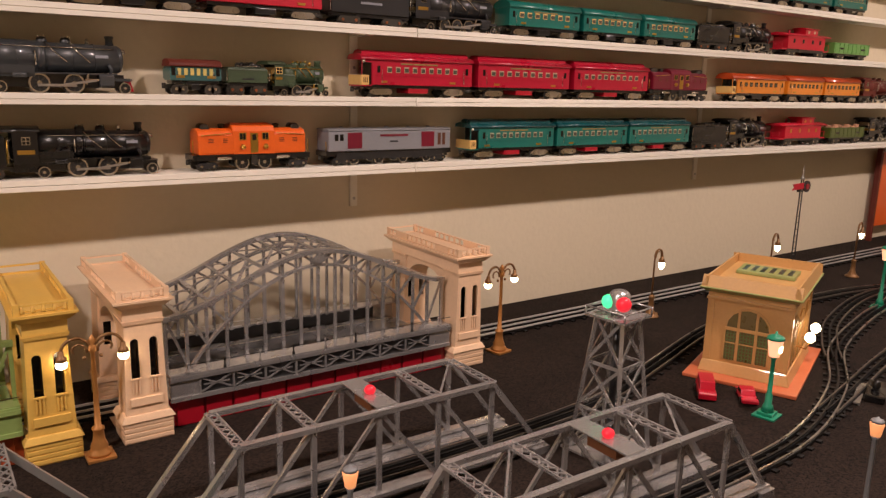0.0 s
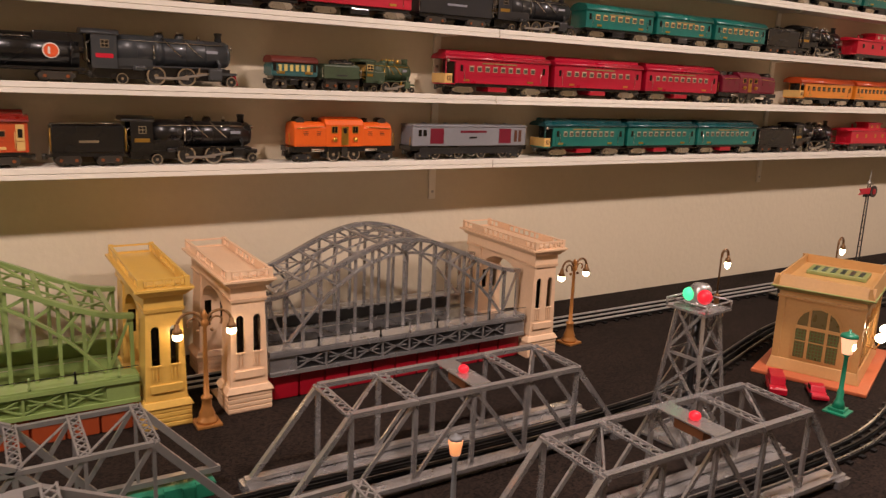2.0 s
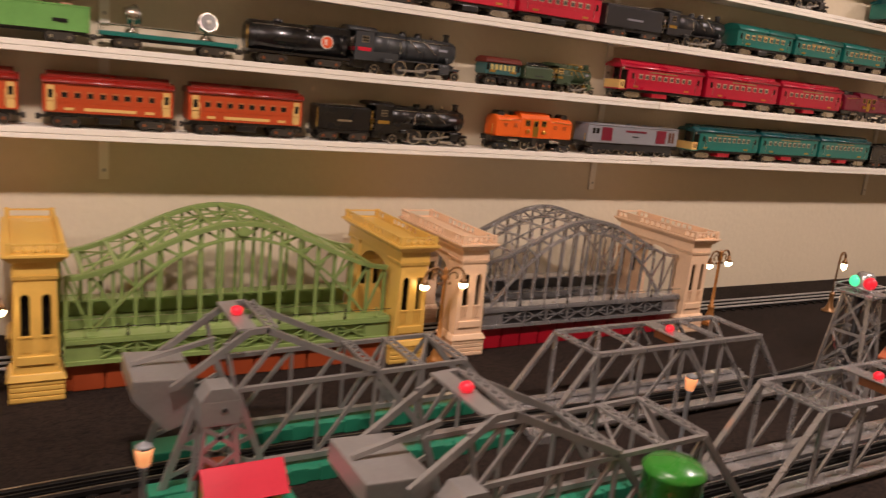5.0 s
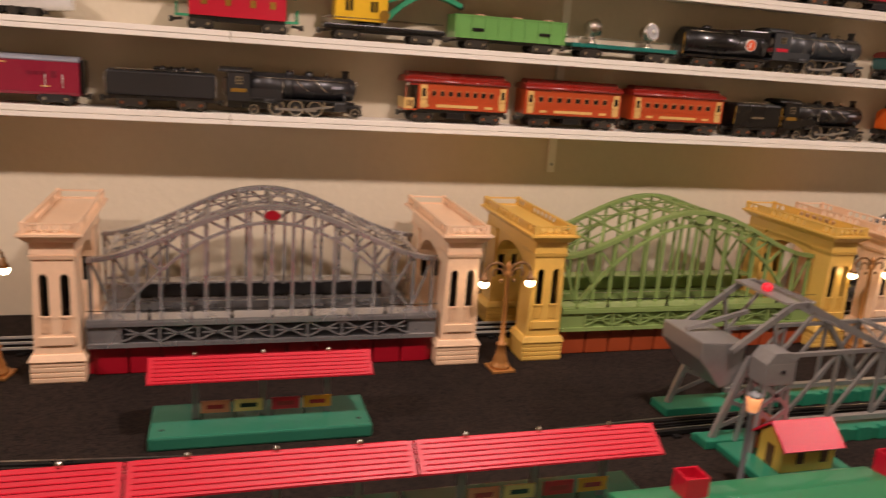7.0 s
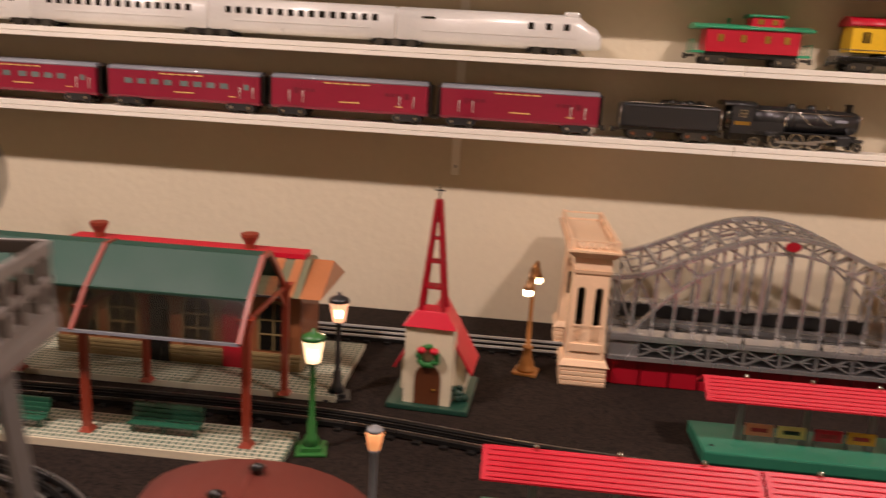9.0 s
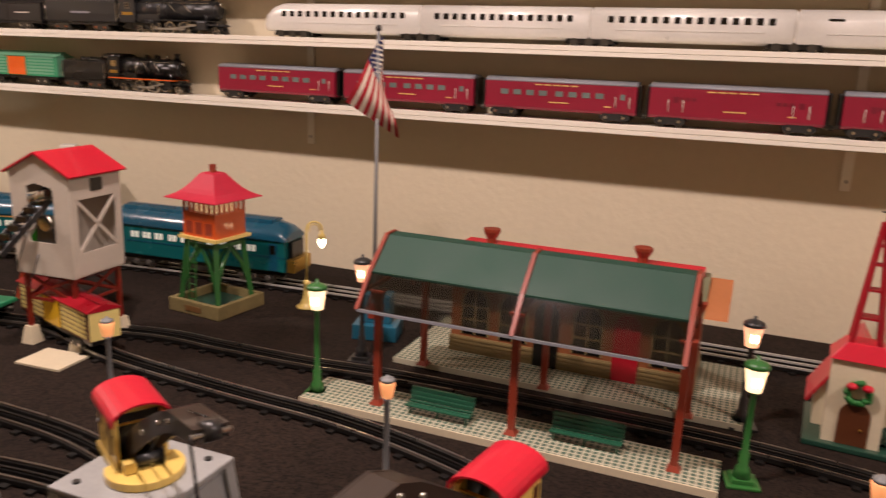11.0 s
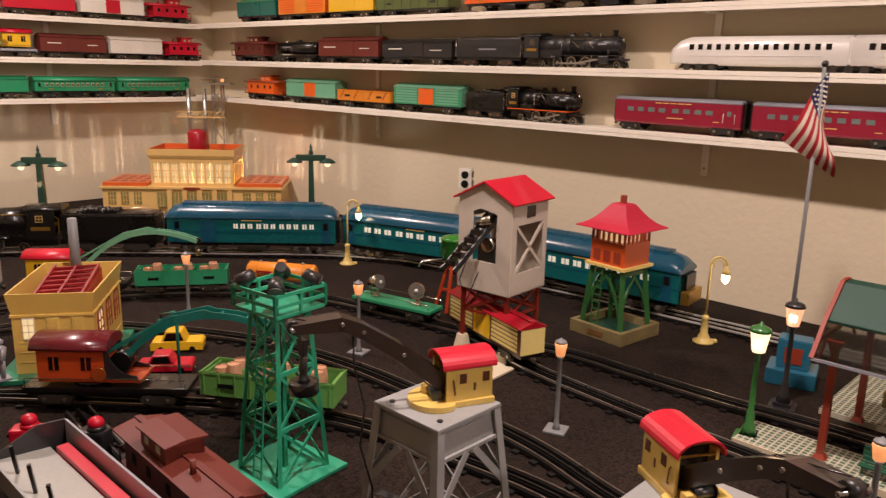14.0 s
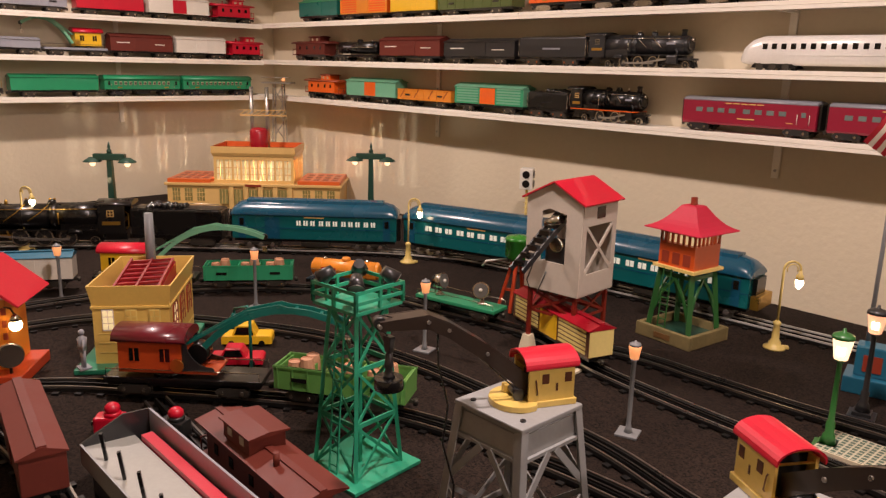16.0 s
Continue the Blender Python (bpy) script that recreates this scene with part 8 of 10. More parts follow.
def bench(x, y):
    t = thing("bench", "long green tin platform bench", "toy bench", (x, y, 0.010), 0, "green platform benches")
    curve = [(-0.0150, 0.0140), (-0.0095, 0.0118), (-0.0035, 0.0118), (0.0025, 0.0138), (0.0062, 0.0188), (0.0085, 0.0250), (0.0100, 0.0315)]
    for y_, z_ in curve:
        part("slat", bar(B(), (-0.050, y_, z_), (0.050, y_, z_), 0.0052, 0.0022 if z_ < 0.016 else 0.0060), BENCHG, t, bevel=0.0008)
    for q in (-1, 0, 1):
        part("bench_end", tube(B(), [(q * 0.044, y_, z_ - 0.0015) for y_, z_ in curve], 0.0016, 6), BENCHG, t)
        part("leg", bar(B(), (q * 0.044, -0.011, 0.0003), (q * 0.044, -0.010, 0.0110), 0.003, 0.003), BENCHG, t)
        part("leg", bar(B(), (q * 0.044, 0.009, 0.0003), (q * 0.044, 0.003, 0.0130), 0.003, 0.003), BENCHG, t)


bench(-0.768, -0.331)
bench(-0.555, -0.315)

# grey lamp kiosk and blue weighing box by the lantern
t = thing("signal_box", "blue tin toy relay box on a blue base", "toy box", (-1.015, -0.050, 0), 14)
BLUE = paint("steel_blue_enamel", "1f6078", 0.4)
part("base", box(B(), -0.042, -0.035, 0.0004, 0.042, 0.035, 0.030), BLUE, t, bevel=0.002)
part("cabinet", box(B(), -0.028, -0.02, 0.030, 0.028, 0.02, 0.085), BLUE, t, bevel=0.003)
part("panel", box(B(), -0.015, -0.0215, 0.04, 0.015, -0.0195, 0.07), OXRED, t)

# ---- flagpole with a hanging flag ----
t = thing("flagpole", "tall grey flagpole with a hanging striped flag", "flagpole", (-1.035, -0.03, 0), 40)
part("base", lathe(B(), [(0.025, 0.0004), (0.025, 0.006), (0.01, 0.012)], 0, 0, 12), POSTG, t)
part("pole", rod(B(), (0, 0, 0.01), (0, 0, 0.565), 0.0042, 10, 0.003), POSTG, t)
part("truck_ball", ball(B(), (0, 0, 0.568), 0.006, 10), DGREY, t)
FW = M("flag_white_cloth", C("d8cdbb"), 0.9, bump=0.4, fine=500, var=0.08)
FR = M("flag_red_cloth", C("a8202c"), 0.9, bump=0.4, fine=500, var=0.08)
FB = M("flag_blue_cloth", C("22264e"), 0.9, bump=0.4, fine=500, var=0.08)


def drape(u, v):
    """Cloth hung from one corner: u across the stripes, v along the fly."""
    fold = math.sin(v * 7.0) * 0.011 * (0.25 + v)
    x = -0.036 * v * (1 - 0.2 * u) + 0.044 * u * v * 1.1 + 0.004
    z = 0.556 - 0.085 * u - 0.098 * v - 0.02 * v * v * (1 - u)
    return Vector((x * 1.8, fold - 0.006, z))


for k in range(13):
    bm = B()
    n = 18
    v0 = 0.40 if k < 7 else 0.0
    rows = [[bm.verts.new(drape((k + e) / 13, v0 + (1 - v0) * j / n)) for j in range(n + 1)] for e in (0, 0.5, 1)]
    back = [[bm.verts.new(p.co + Vector((0, 0.0008, 0))) for p in r] for r in rows]
    for grid in (rows, back):
        for r0, r1 in zip(grid, grid[1:]):
            for j in range(n):
                bm.faces.new((r0[j], r0[j + 1], r1[j + 1], r1[j])).smooth = True
    part("stripe", bm, FR if k % 2 == 0 else FW, t)
bm = B()
n = 10
rows = [[bm.verts.new(drape(i / n * 7 / 13, j / n * 0.40)) for j in range(n + 1)] for i in range(n + 1)]
for r0, r1 in zip(rows, rows[1:]):
    for j in range(n):
        bm.faces.new((r0[j], r0[j + 1], r1[j + 1], r1[j])).smooth = True
can = part("canton", bm, FB, t, "blue cloth canton with pale stars")
star = mesh_of("star", box(B(), -0.0016, -0.0012, -0.0016, 0.0016, 0.0012, 0.0016), FW)
for i in range(5):
    for j in range(5):
        shared("star", star, can, drape((i + 0.6) / 5.4 * 7 / 13, (j + 0.6) / 5.6 * 0.40), (0, 45, 0))

# ---- elevated gate tower ----
ROSE = paint("rose_red_roof_paint", "b8203a", 0.55, coat=0.1)
GTORANGE = paint("gate_orange_enamel", "c9521c", 0.4)
STONEB = M("painted_stone_base", C("766943"), 0.6, bump=0.3, fine=120, coarse=25, var=0.25)
TOWERG = paint("tower_leg_green", "2c5f2c", 0.4)
t = thing("signal_tower", "orange toy signal cabin on green legs with a red roof", "toy signal tower", (-1.383, -0.062, 0), -6)
for x0, y0, x1, y1 in ((-0.068, -0.066, 0.068, -0.056), (-0.068, 0.056, 0.068, 0.066), (-0.068, -0.056, -0.058, 0.056), (0.058, -0.056, 0.068, 0.056)):
    part("base_wall", box(B(), x0, y0, 0.0004, x1, y1, 0.029), STONEB, t, bevel=0.002)
part("base_floor", box(B(), -0.058, -0.056, 0.0006, 0.058, 0.056, 0.012), DKGREEN, t, "sunken dark green floor")
part("name_plate", box(B(), -0.020, -0.0672, 0.009, 0.020, -0.0658, 0.020), DBRONZE, t)
for sx in (-1, 1):
    for sy in (-1, 1):
        part("leg", bar(B(), (sx * 0.051, sy * 0.049, 0.012), (sx * 0.038, sy * 0.037, 0.152), 0.010, 0.010), TOWERG, t)
for ang in range(4):
    rot = Matrix.Rotation(ang * math.pi / 2, 3, "Z")
    for s in (-1, 1):
        part("brace", chain(B(), [rot @ Vector((s * 0.048, -0.046, 0.045)), rot @ Vector((s * 0.026, -0.043, 0.10)), rot @ Vector((0, -0.039, 0.135))], 0.004, 0.006), TOWERG, t)
    part("girt", bar(B(), rot @ Vector((-0.04, -0.038, 0.140)), rot @ Vector((0.04, -0.038, 0.140)), 0.004, 0.008), TOWERG, t)
for s in (-1, 1):
    part("ladder_rail", bar(B(), (-0.012 + s * 0.009, -0.056, 0.02), (-0.012 + s * 0.009, -0.05, 0.155), 0.002, 0.002), TOWERG, t)
for k in range(8):
    part("rung", box(B(), -0.021, -0.0565 + 0.0015 * k, 0.03 + k * 0.015, -0.003, -0.0545 + 0.0015 * k, 0.032 + k * 0.015), TOWERG, t)
part("floor_slab", box(B(), -0.051, -0.050, 0.152, 0.051, 0.050, 0.158), PALEYEL, t)
part("cabin", box(B(), -0.043, -0.042, 0.158, 0.043, 0.042, 0.206), GTORANGE, t)
part("lit_interior", box(B(), -0.030, -0.029, 0.206, 0.030, 0.029, 0.226), LITWIN, t, "lit inside of the cabin")
for ang in range(4):
    rot = Matrix.Rotation(ang * math.pi / 2, 3, "Z")
    for k in range(7):
        x = -0.0405 + k * 0.0135
        p = rot @ Vector((x, -0.0405, 0.217))
        part("window_post", box(B(), p.x - 0.0022, p.y - 0.0022, 0.206, p.x + 0.0022, p.y + 0.0022, 0.234), GTORANGE, t)
    part("window_head", bar(B(), rot @ Vector((-0.042, -0.0405, 0.2300)), rot @ Vector((0.042, -0.0405, 0.2300)), 0.004, 0.008), GTORANGE, t)
    if ang == 0:
        for k in range(3):
            part("panel", box(B(), -0.035 + k * 0.026, -0.0432, 0.164, -0.018 + k * 0.026, -0.0418, 0.188), OXRED, t)
rows_ = [(0.138, 0.2335), (0.137, 0.2355), (0.118, 0.2395), (0.098, 0.2455), (0.080, 0.2535), (0.062, 0.2640), (0.046, 0.2750), (0.036, 0.2815), (0.030, 0.2830)]
bm = B()
rings = [[bm.verts.new((sx * w / 2, sy * w / 2 * 0.95, z)) for sx, sy in ((-1, -1), (1, -1), (1, 1), (-1, 1))] for w, z in rows_]
for a, b in zip(rings, rings[1:]):
    for i in range(4):
        j = (i + 1) % 4
        bm.faces.new((a[i], a[j], b[j], b[i]))
bm.faces.new(rings[0][::-1])
bm.faces.new(rings[-1])
part("roof", bm, ROSE, t, "concave rose-red tin roof")
part("chimney", box(B(), -0.0048, -0.0048, 0.280, 0.0048, 0.0048, 0.299), OXRED, t)

# ---- coal elevator ----
ELG = M("elevator_grey_paint", C("c2b8aa"), 0.5, bump=0.1, var=0.08)
IRON = paint("oxide_iron_legs", "7a2016", 0.4)
t = thing("coal_elevator", "grey toy coal elevator with a red roof on iron-red legs", "toy coal elevator", (-1.492, -0.318, 0), 4)
wx, wy, zb, ze, zr = 0.062, 0.060, 0.135, 0.311, 0.342
for sy in (-1, 1):
    bm = B()
    if sy < 0:
        # gable front with a tall opening for the conveyor
        for o in ([(-wx, zb), (-0.028, zb), (-0.028, 0.285), (-wx, ze)], [(0.028, zb), (wx, zb), (wx, ze), (0.028, 0.285)], [(-wx, ze), (-0.028, 0.285), (-0.010, 0.292), (0.028, 0.285), (wx, ze), (0, zr)], [(-0.028, zb), (0.028, zb), (0.028, 0.190), (-0.028, 0.190)]):
            prism(bm, o, "y", -wy, -wy + 0.003)
    else:
        prism(bm, [(-wx, zb), (wx, zb), (wx, ze), (0, zr), (-wx, ze)], "y", wy - 0.003, wy)
    part("gable_wall", bm, ELG, t)
for sx in (-1, 1):
    bm = B()
    for y0, y1, z0, z1 in ((-wy + 0.003, wy - 0.003, zb, 0.174), (-wy + 0.003, -0.045, 0.174, 0.266), (0.045, wy - 0.003, 0.174, 0.266), (-wy + 0.003, wy - 0.003, 0.266, ze)):
        box(bm, sx * wx - 0.0015, y0, z0, sx * wx + 0.0015, y1, z1)
    w_ = part("side_wall", bm, ELG, t)
    for d in (1, -1):
        part("cross_brace", bar(B(), (sx * wx, -0.047, 0.220 - d * 0.047), (sx * wx, 0.047, 0.220 + d * 0.047), 0.003, 0.006), ELG, w_)
    part("vent_window", box(B(), sx * wx - 0.0025, -0.014, 0.278, sx * wx + 0.0025, 0.014, 0.300), GLASSD, w_)
part("floor_plate", box(B(), -wx, -wy, zb - 0.003, wx, wy, zb), ELG, t)
for s in (-1, 1):
    part("roof_slope", bar(B(), (0, 0, zr + 0.002), (s * (wx + 0.010), 0, ze - 0.004), 2 * wy + 0.014, 0.003), RED, t, "red tin roof slope")
for sx in (-1, 1):
    for sy in (-1, 1):
        part("leg", bar(B(), (sx * 0.052, sy * 0.052, 0.03), (sx * 0.052, sy * 0.052, zb - 0.003), 0.007, 0.007), IRON, t)
        part("foot_block", taper(B(), sx * 0.052, sy * 0.052, 0.0004, 0.026, 0.026, 0.032, 0.016, 0.016), STUCCO, t)
for ang in range(4):
    rot = Matrix.Rotation(ang * math.pi / 2, 3, "Z")
    for s in (-1, 1):
        part("leg_brace", bar(B(), rot @ Vector((s * 0.052, -0.052, 0.085)), rot @ Vector((-s * 0.052, -0.052, 0.130)), 0.003, 0.005), IRON, t)
    part("leg_girt", bar(B(), rot @ Vector((-0.052, -0.052, 0.085)), rot @ Vector((0.052, -0.052, 0.085)), 0.003, 0.005), IRON, t)
for s in (-1, 1):
    part("conveyor_rail", bar(B(), (s * 0.014 - 0.02, -0.14, 0.185), (s * 0.014, -0.02, 0.285), 0.004, 0.010), DGREY, t)
for k in range(8):
    f = (k + 0.5) / 8
    part("conveyor_bucket", box(B(), -0.032 + 0.02 * f, -0.144 + 0.12 * f, 0.186 + 0.1 * f, -0.008 + 0.02 * f, -0.132 + 0.12 * f, 0.196 + 0.1 * f), BLACK, t)
part("gearbox", box(B(), -0.02, -0.055, 0.165, 0.022, -0.02, 0.23), DGREY, t, bevel=0.004)
part("gear", rod(B(), (0.008, -0.062, 0.225), (0.008, -0.054, 0.225), 0.014, 14), NICKEL, t)
part("motor", rod(B(), (-0.018, -0.058, 0.262), (0.016, -0.058, 0.275), 0.009, 12), NICKEL, t)
part("cable_run", tube(B(), [(-0.03, -0.062, 0.21), (-0.045, -0.075, 0.15), (-0.03, -0.07, 0.11), (-0.01, -0.062, 0.17)], 0.0012), BLACK, t)
part("base_plate", box(B(), 0.0, -0.14, 0.0004, 0.09, -0.07, 0.004), STUCCO, t)

# water crane with a green tank beside the elevator
t = thing("water_crane", "green toy water tank on a red lattice stand", "toy water tower", (-1.727, -0.200, 0), 20)
for sx in (-1, 1):
    part("leg", bar(B(), (sx * 0.045, 0, 0.002), (sx * 0.014, 0, 0.115), 0.007, 0.007), WRED, t)
    part("leg", bar(B(), (0, sx * 0.04, 0.002), (0, sx * 0.014, 0.115), 0.007, 0.007), WRED, t)
part("cross_tie", bar(B(), (-0.034, 0, 0.045), (0.034, 0, 0.045), 0.005, 0.006), WRED, t)
part("tank", lathe(B(), [(0.02, 0.115), (0.032, 0.130), (0.032, 0.165), (0.034, 0.167), (0.03, 0.173), (0.002, 0.178)], 0, 0, 18), WGREEN, t)
part("spout", tube(B(), [(-0.02, -0.02, 0.122), (-0.06, -0.045, 0.118), (-0.068, -0.05, 0.105)], 0.0035), STEEL, t)

# traffic light
t = thing("traffic_light", "white four-way toy traffic light on a ladder post", "toy traffic light", (-2.075, 0.215, 0), 30)
part("base", box(B(), -0.02, -0.02, 0.0004, 0.02, 0.02, 0.008), WHITE, t)
part("post", rod(B(), (0, 0, 0.008), (0, 0, 0.20), 0.004, 8), PALEYEL, t)
for k in range(10):
    part("rung", tube(B(), [(-0.008, -0.006, 0.04 + 0.015 * k), (0.008, -0.006, 0.04 + 0.015 * k)], 0.001), PALEYEL, t)
part("head", box(B(), -0.019, -0.019, 0.200, 0.019, 0.019, 0.262), WHITE, t, bevel=0.003)
for z in (0.217, 0.244):
    part("lens_hood", rod(B(), (0, -0.021, z), (0, -0.0185, z), 0.011, 14), BLACK, t)
    part("lens_hood", rod(B(), (0.0185, 0, z), (0.021, 0, z), 0.011, 14), BLACK, t)


# ---- gantry cranes ----
GPAINT = M("gantry_grey_paint", C("979897"), 0.45, bump=0.1, var=0.12)
CABY = paint("cab_yellow_enamel", "dabb62", 0.4)
BOOMB = paint("brown_black_boom_paint", "2c2018", 0.45)


def gantry_crane(x, y, rz, az, magnet=True, dip=0.0):
    t = thing("gantry_crane", "grey toy gantry with a yellow crane cab and red roof", "toy gantry crane", (x, y, 0), rz, "grey toy gantry cranes")
    a = 0.0485
    part("deck_top", box(B(), -a - 0.003, -a - 0.003, 0.1715, a + 0.003, a + 0.003, 0.1770), GPAINT, t, bevel=0.0015)
    for q in range(4):
        rot = Matrix.Rotation(q * math.pi / 2, 3, "Z")

        def S(u, d, z):
            return rot @ Vector((u, -a - d, z))
        bm = B()
        v = [bm.verts.new(S(*p)) for p in ((-a, -0.003, 0.1715), (a, -0.003, 0.1715), (a + 0.003, 0.0005, 0.137), (-a - 0.003, 0.0005, 0.137), (-a, -0.006, 0.1715), (a, -0.006, 0.1715), (a, -0.0035, 0.137), (-a, -0.0035, 0.137))]
        for f in ((3, 2, 1, 0), (4, 5, 6, 7), (0, 1, 5, 4), (1, 2, 6, 5), (2, 3, 7, 6), (3, 0, 4, 7)):
            bm.faces.new([v[i] for i in f])
        side = part("side_plate", bm, GPAINT, t, "flared sheet-metal side")
        part("side_lip", bar(B(), S(-a, 0.0025, 0.1385), S(a, 0.0025, 0.1385), 0.004, 0.004), GPAINT, side)
        part("side_bead", bar(B(), S(-a + 0.006, -0.0024, 0.1655), S(a - 0.006, -0.0024, 0.1655), 0.003, 0.0016), GPAINT, side)
        lo, hi = Vector((-a - 0.0175, -a - 0.0175, 0.0004)), Vector((-a - 0.0015, -a - 0.0015, 0.1715))
        bm = bar(B(), rot @ (lo + Vector((0.0045, 0, 0))), rot @ (hi + Vector((0.0045, 0, 0))), 0.0022, 0.0105, rot @ Vector((1, 0, 0)))
        bar(bm, rot @ (lo + Vector((0, 0.0045, 0))), rot @ (hi + Vector((0, 0.0045, 0))), 0.0022, 0.0105, rot @ Vector((0, 1, 0)))
        part("leg", bm, GPAINT, t, "flat angle-iron leg")
        for s in (-1, 1):
            part("knee_brace", bar(B(), S(s * 0.006, 0.004, 0.137), S(s * (a + 0.008), 0.009, 0.078), 0.0085, 0.0022, rot @ Vector((0, 1, 0))), GPAINT, t)
            part("foot_brace", bar(B(), S(s * (a + 0.009), 0.009, 0.070), S(-s * 0.010, 0.014, 0.016), 0.0065, 0.0022, rot @ Vector((0, 1, 0))), GPAINT, t)
        part("sill", bar(B(), S(-a - 0.014, 0.016, 0.014), S(a + 0.014, 0.016, 0.014), 0.0022, 0.008), GPAINT, t)
        c = rot @ Vector((a * 0.72, a * 0.78, 0))
        part("bolt", rod(B(), (c.x, c.y, 0.177), (c.x, c.y, 0.1788), 0.0033, 8), DGREY, t)
    rot = Matrix.Rotation(radians(az - rz), 3, "Z")

    def P(u, v, z):
        return rot @ Vector((u, v, z))

    def turned(bm):
        bmesh.ops.rotate(bm, verts=bm.verts, cent=(0, 0, 0), matrix=rot)
        return bm
    plate = [(-0.061, -0.0235), (-0.012, -0.0235)] + [(0.003 + 0.032 * math.cos(q), 0.032 * math.sin(q)) for q in [math.pi * (-0.62 + 1.24 * k / 16) for k in range(17)]] + [(-0.012, 0.0235), (-0.061, 0.0235)]
    c = part("turntable", turned(prism(B(), plate, "z", 0.1772, 0.1845)), CABY, t, "yellow crane floor with a rounded front", bevel=0.0012)
    cab = part("cab", turned(box(B(), -0.058, -0.021, 0.1847, -0.014, 0.021, 0.2260)), CABY, t, "yellow cab with brown windows")
    for s in (-1, 1):
        part("cheek", turned(box(B(), -0.0138, s * 0.0195 - 0.0015, 0.1847, -0.002, s * 0.0195 + 0.0015, 0.2260)), CABY, cab)
        for u in (-0.050, -0.022):
            part("window", turned(box(B(), u - 0.0042, s * 0.0211 - 0.0004, 0.2045, u + 0.0042, s * 0.0211 + 0.0004, 0.2160)), BROWN, cab)
        part("vent", turned(box(B(), -0.0375, s * 0.0211 - 0.0004, 0.1950, -0.0350, s * 0.0211 + 0.0004, 0.2040)), BROWN, cab)
        part("grab_rail", tube(B(), [P(-0.012, s * 0.0212, 0.192), P(-0.012, s * 0.0226, 0.194), P(-0.010, s * 0.0226, 0.208), P(-0.010, s * 0.0212, 0.210)], 0.0008, 5), BROWN, cab)
    # Black plate painting the shade of the open cab front.
    part("dark_inside", turned(box(B(), -0.0138, -0.0175, 0.1850, -0.0128, 0.0175, 0.2255)), BLACK, cab)
    part("header", turned(box(B(), -0.006, -0.0178, 0.2205, -0.003, 0.0178, 0.2215)), BRASS, cab)
    arch = [(-0.0245, 0.2235)] + [(-0.0245 * math.cos(math.pi * k / 12), 0.2255 + 0.0135 * math.sin(math.pi * k / 12)) for k in range(13)] + [(0.0245, 0.2235)]
    arch += [(p * 0.93, q - 0.0016) for p, q in reversed(arch)]
    part("cab_roof", turned(prism(B(), arch, "x", -0.062, 0.0035)), RED, cab, "glossy red arched roof")
    part("roof_end", turned(prism(B(), [(-0.021, 0.226)] + [(-0.021 * math.cos(math.pi * k / 10), 0.226 + 0.0115 * math.sin(math.pi * k / 10)) for k in range(1, 10)] + [(0.021, 0.226)], "x", -0.058, -0.0145)), CABY, cab)
    part("winch_box", turned(box(B(), 0.004, -0.019, 0.1847, 0.014, -0.009, 0.1945)), CABY, t, bevel=0.001)
    part("winch_drum", rod(B(), P(0.006, -0.008, 0.191), P(0.006, 0.012, 0.191), 0.0052, 12), DGREY, t)
    part("gear", rod(B(), P(0.006, 0.012, 0.191), P(0.006, 0.0135, 0.191), 0.0075, 14), BLACK, t)
    line = [(-0.006, 0.200), (0.045, 0.243 - dip), (0.090, 0.274 - 1.5 * dip), (0.113, 0.285 - 1.5 * dip), (0.165, 0.284)]
    deep = [0.024, 0.021, 0.018, 0.016, 0.010]
    for s in (-1, 1):
        bm = B()
        rows = []
        for (u, z), d in zip(line, deep):
            rows.append([bm.verts.new(P(u, s * 0.0105 + e, z + f)) for e, f in ((-0.0009, -d / 2), (0.0009, -d / 2), (0.0009, d / 2), (-0.0009, d / 2))])
        for r0, r1 in zip(rows, rows[1:]):
            for i in range(4):
                bm.faces.new((r0[i], r0[(i + 1) % 4], r1[(i + 1) % 4], r1[i]))
        bm.faces.new(rows[0][::-1])
        bm.faces.new(rows[-1])
        part("boom_side", bm, BOOMB, t, "dark pressed-steel boom side")
    part("boom_web", chain(B(), [P(u, 0, z + d / 2 - 0.001) for (u, z), d in zip(line[1:], deep[1:])], 0.0192, 0.0014), BOOMB, t)
    for u, z in line[1:]:
        part("boom_pin", rod(B(), P(u, -0.013, z), P(u, 0.013, z), 0.0022, 8), STEEL, t)
    part("sheave", rod(B(), P(0.163, -0.006, 0.285), P(0.163, 0.006, 0.285), 0.007, 14), DGREY, t)
    part("hoist_line", tube(B(), [P(0.008, 0.002, 0.196), P(0.09, 0.001, 0.272), P(0.160, 0, 0.293)], 0.0007), BLACK, t)
    tip = P(0.168, 0, 0.285)
    if magnet:
        hang = tip + Vector((0.009, 0.012, 0))
        part("hoist_line", tube(B(), [tip, hang + Vector((0, 0, -0.016))], 0.0008), BLACK, t)
        part("hook_block", taper(B(), hang.x, hang.y, hang.z - 0.032, 0.008, 0.006, hang.z - 0.014, 0.013, 0.008), DGREY, t, bevel=0.001)
        mz = hang.z - 0.073
        mg = part("magnet", rod(B(), (hang.x, hang.y, mz), (hang.x, hang.y, mz + 0.013), 0.0158, 24), BLACK, t, "round black lifting magnet", bevel=0.0012)
        part("magnet_stem", lathe(B(), [(0.007, mz + 0.013), (0.0055, mz + 0.016), (0.0040, mz + 0.022), (0.0052, mz + 0.026), (0.0035, mz + 0.040), (0.0005, mz + 0.042)], hang.x, hang.y, 14), DGREY, mg)
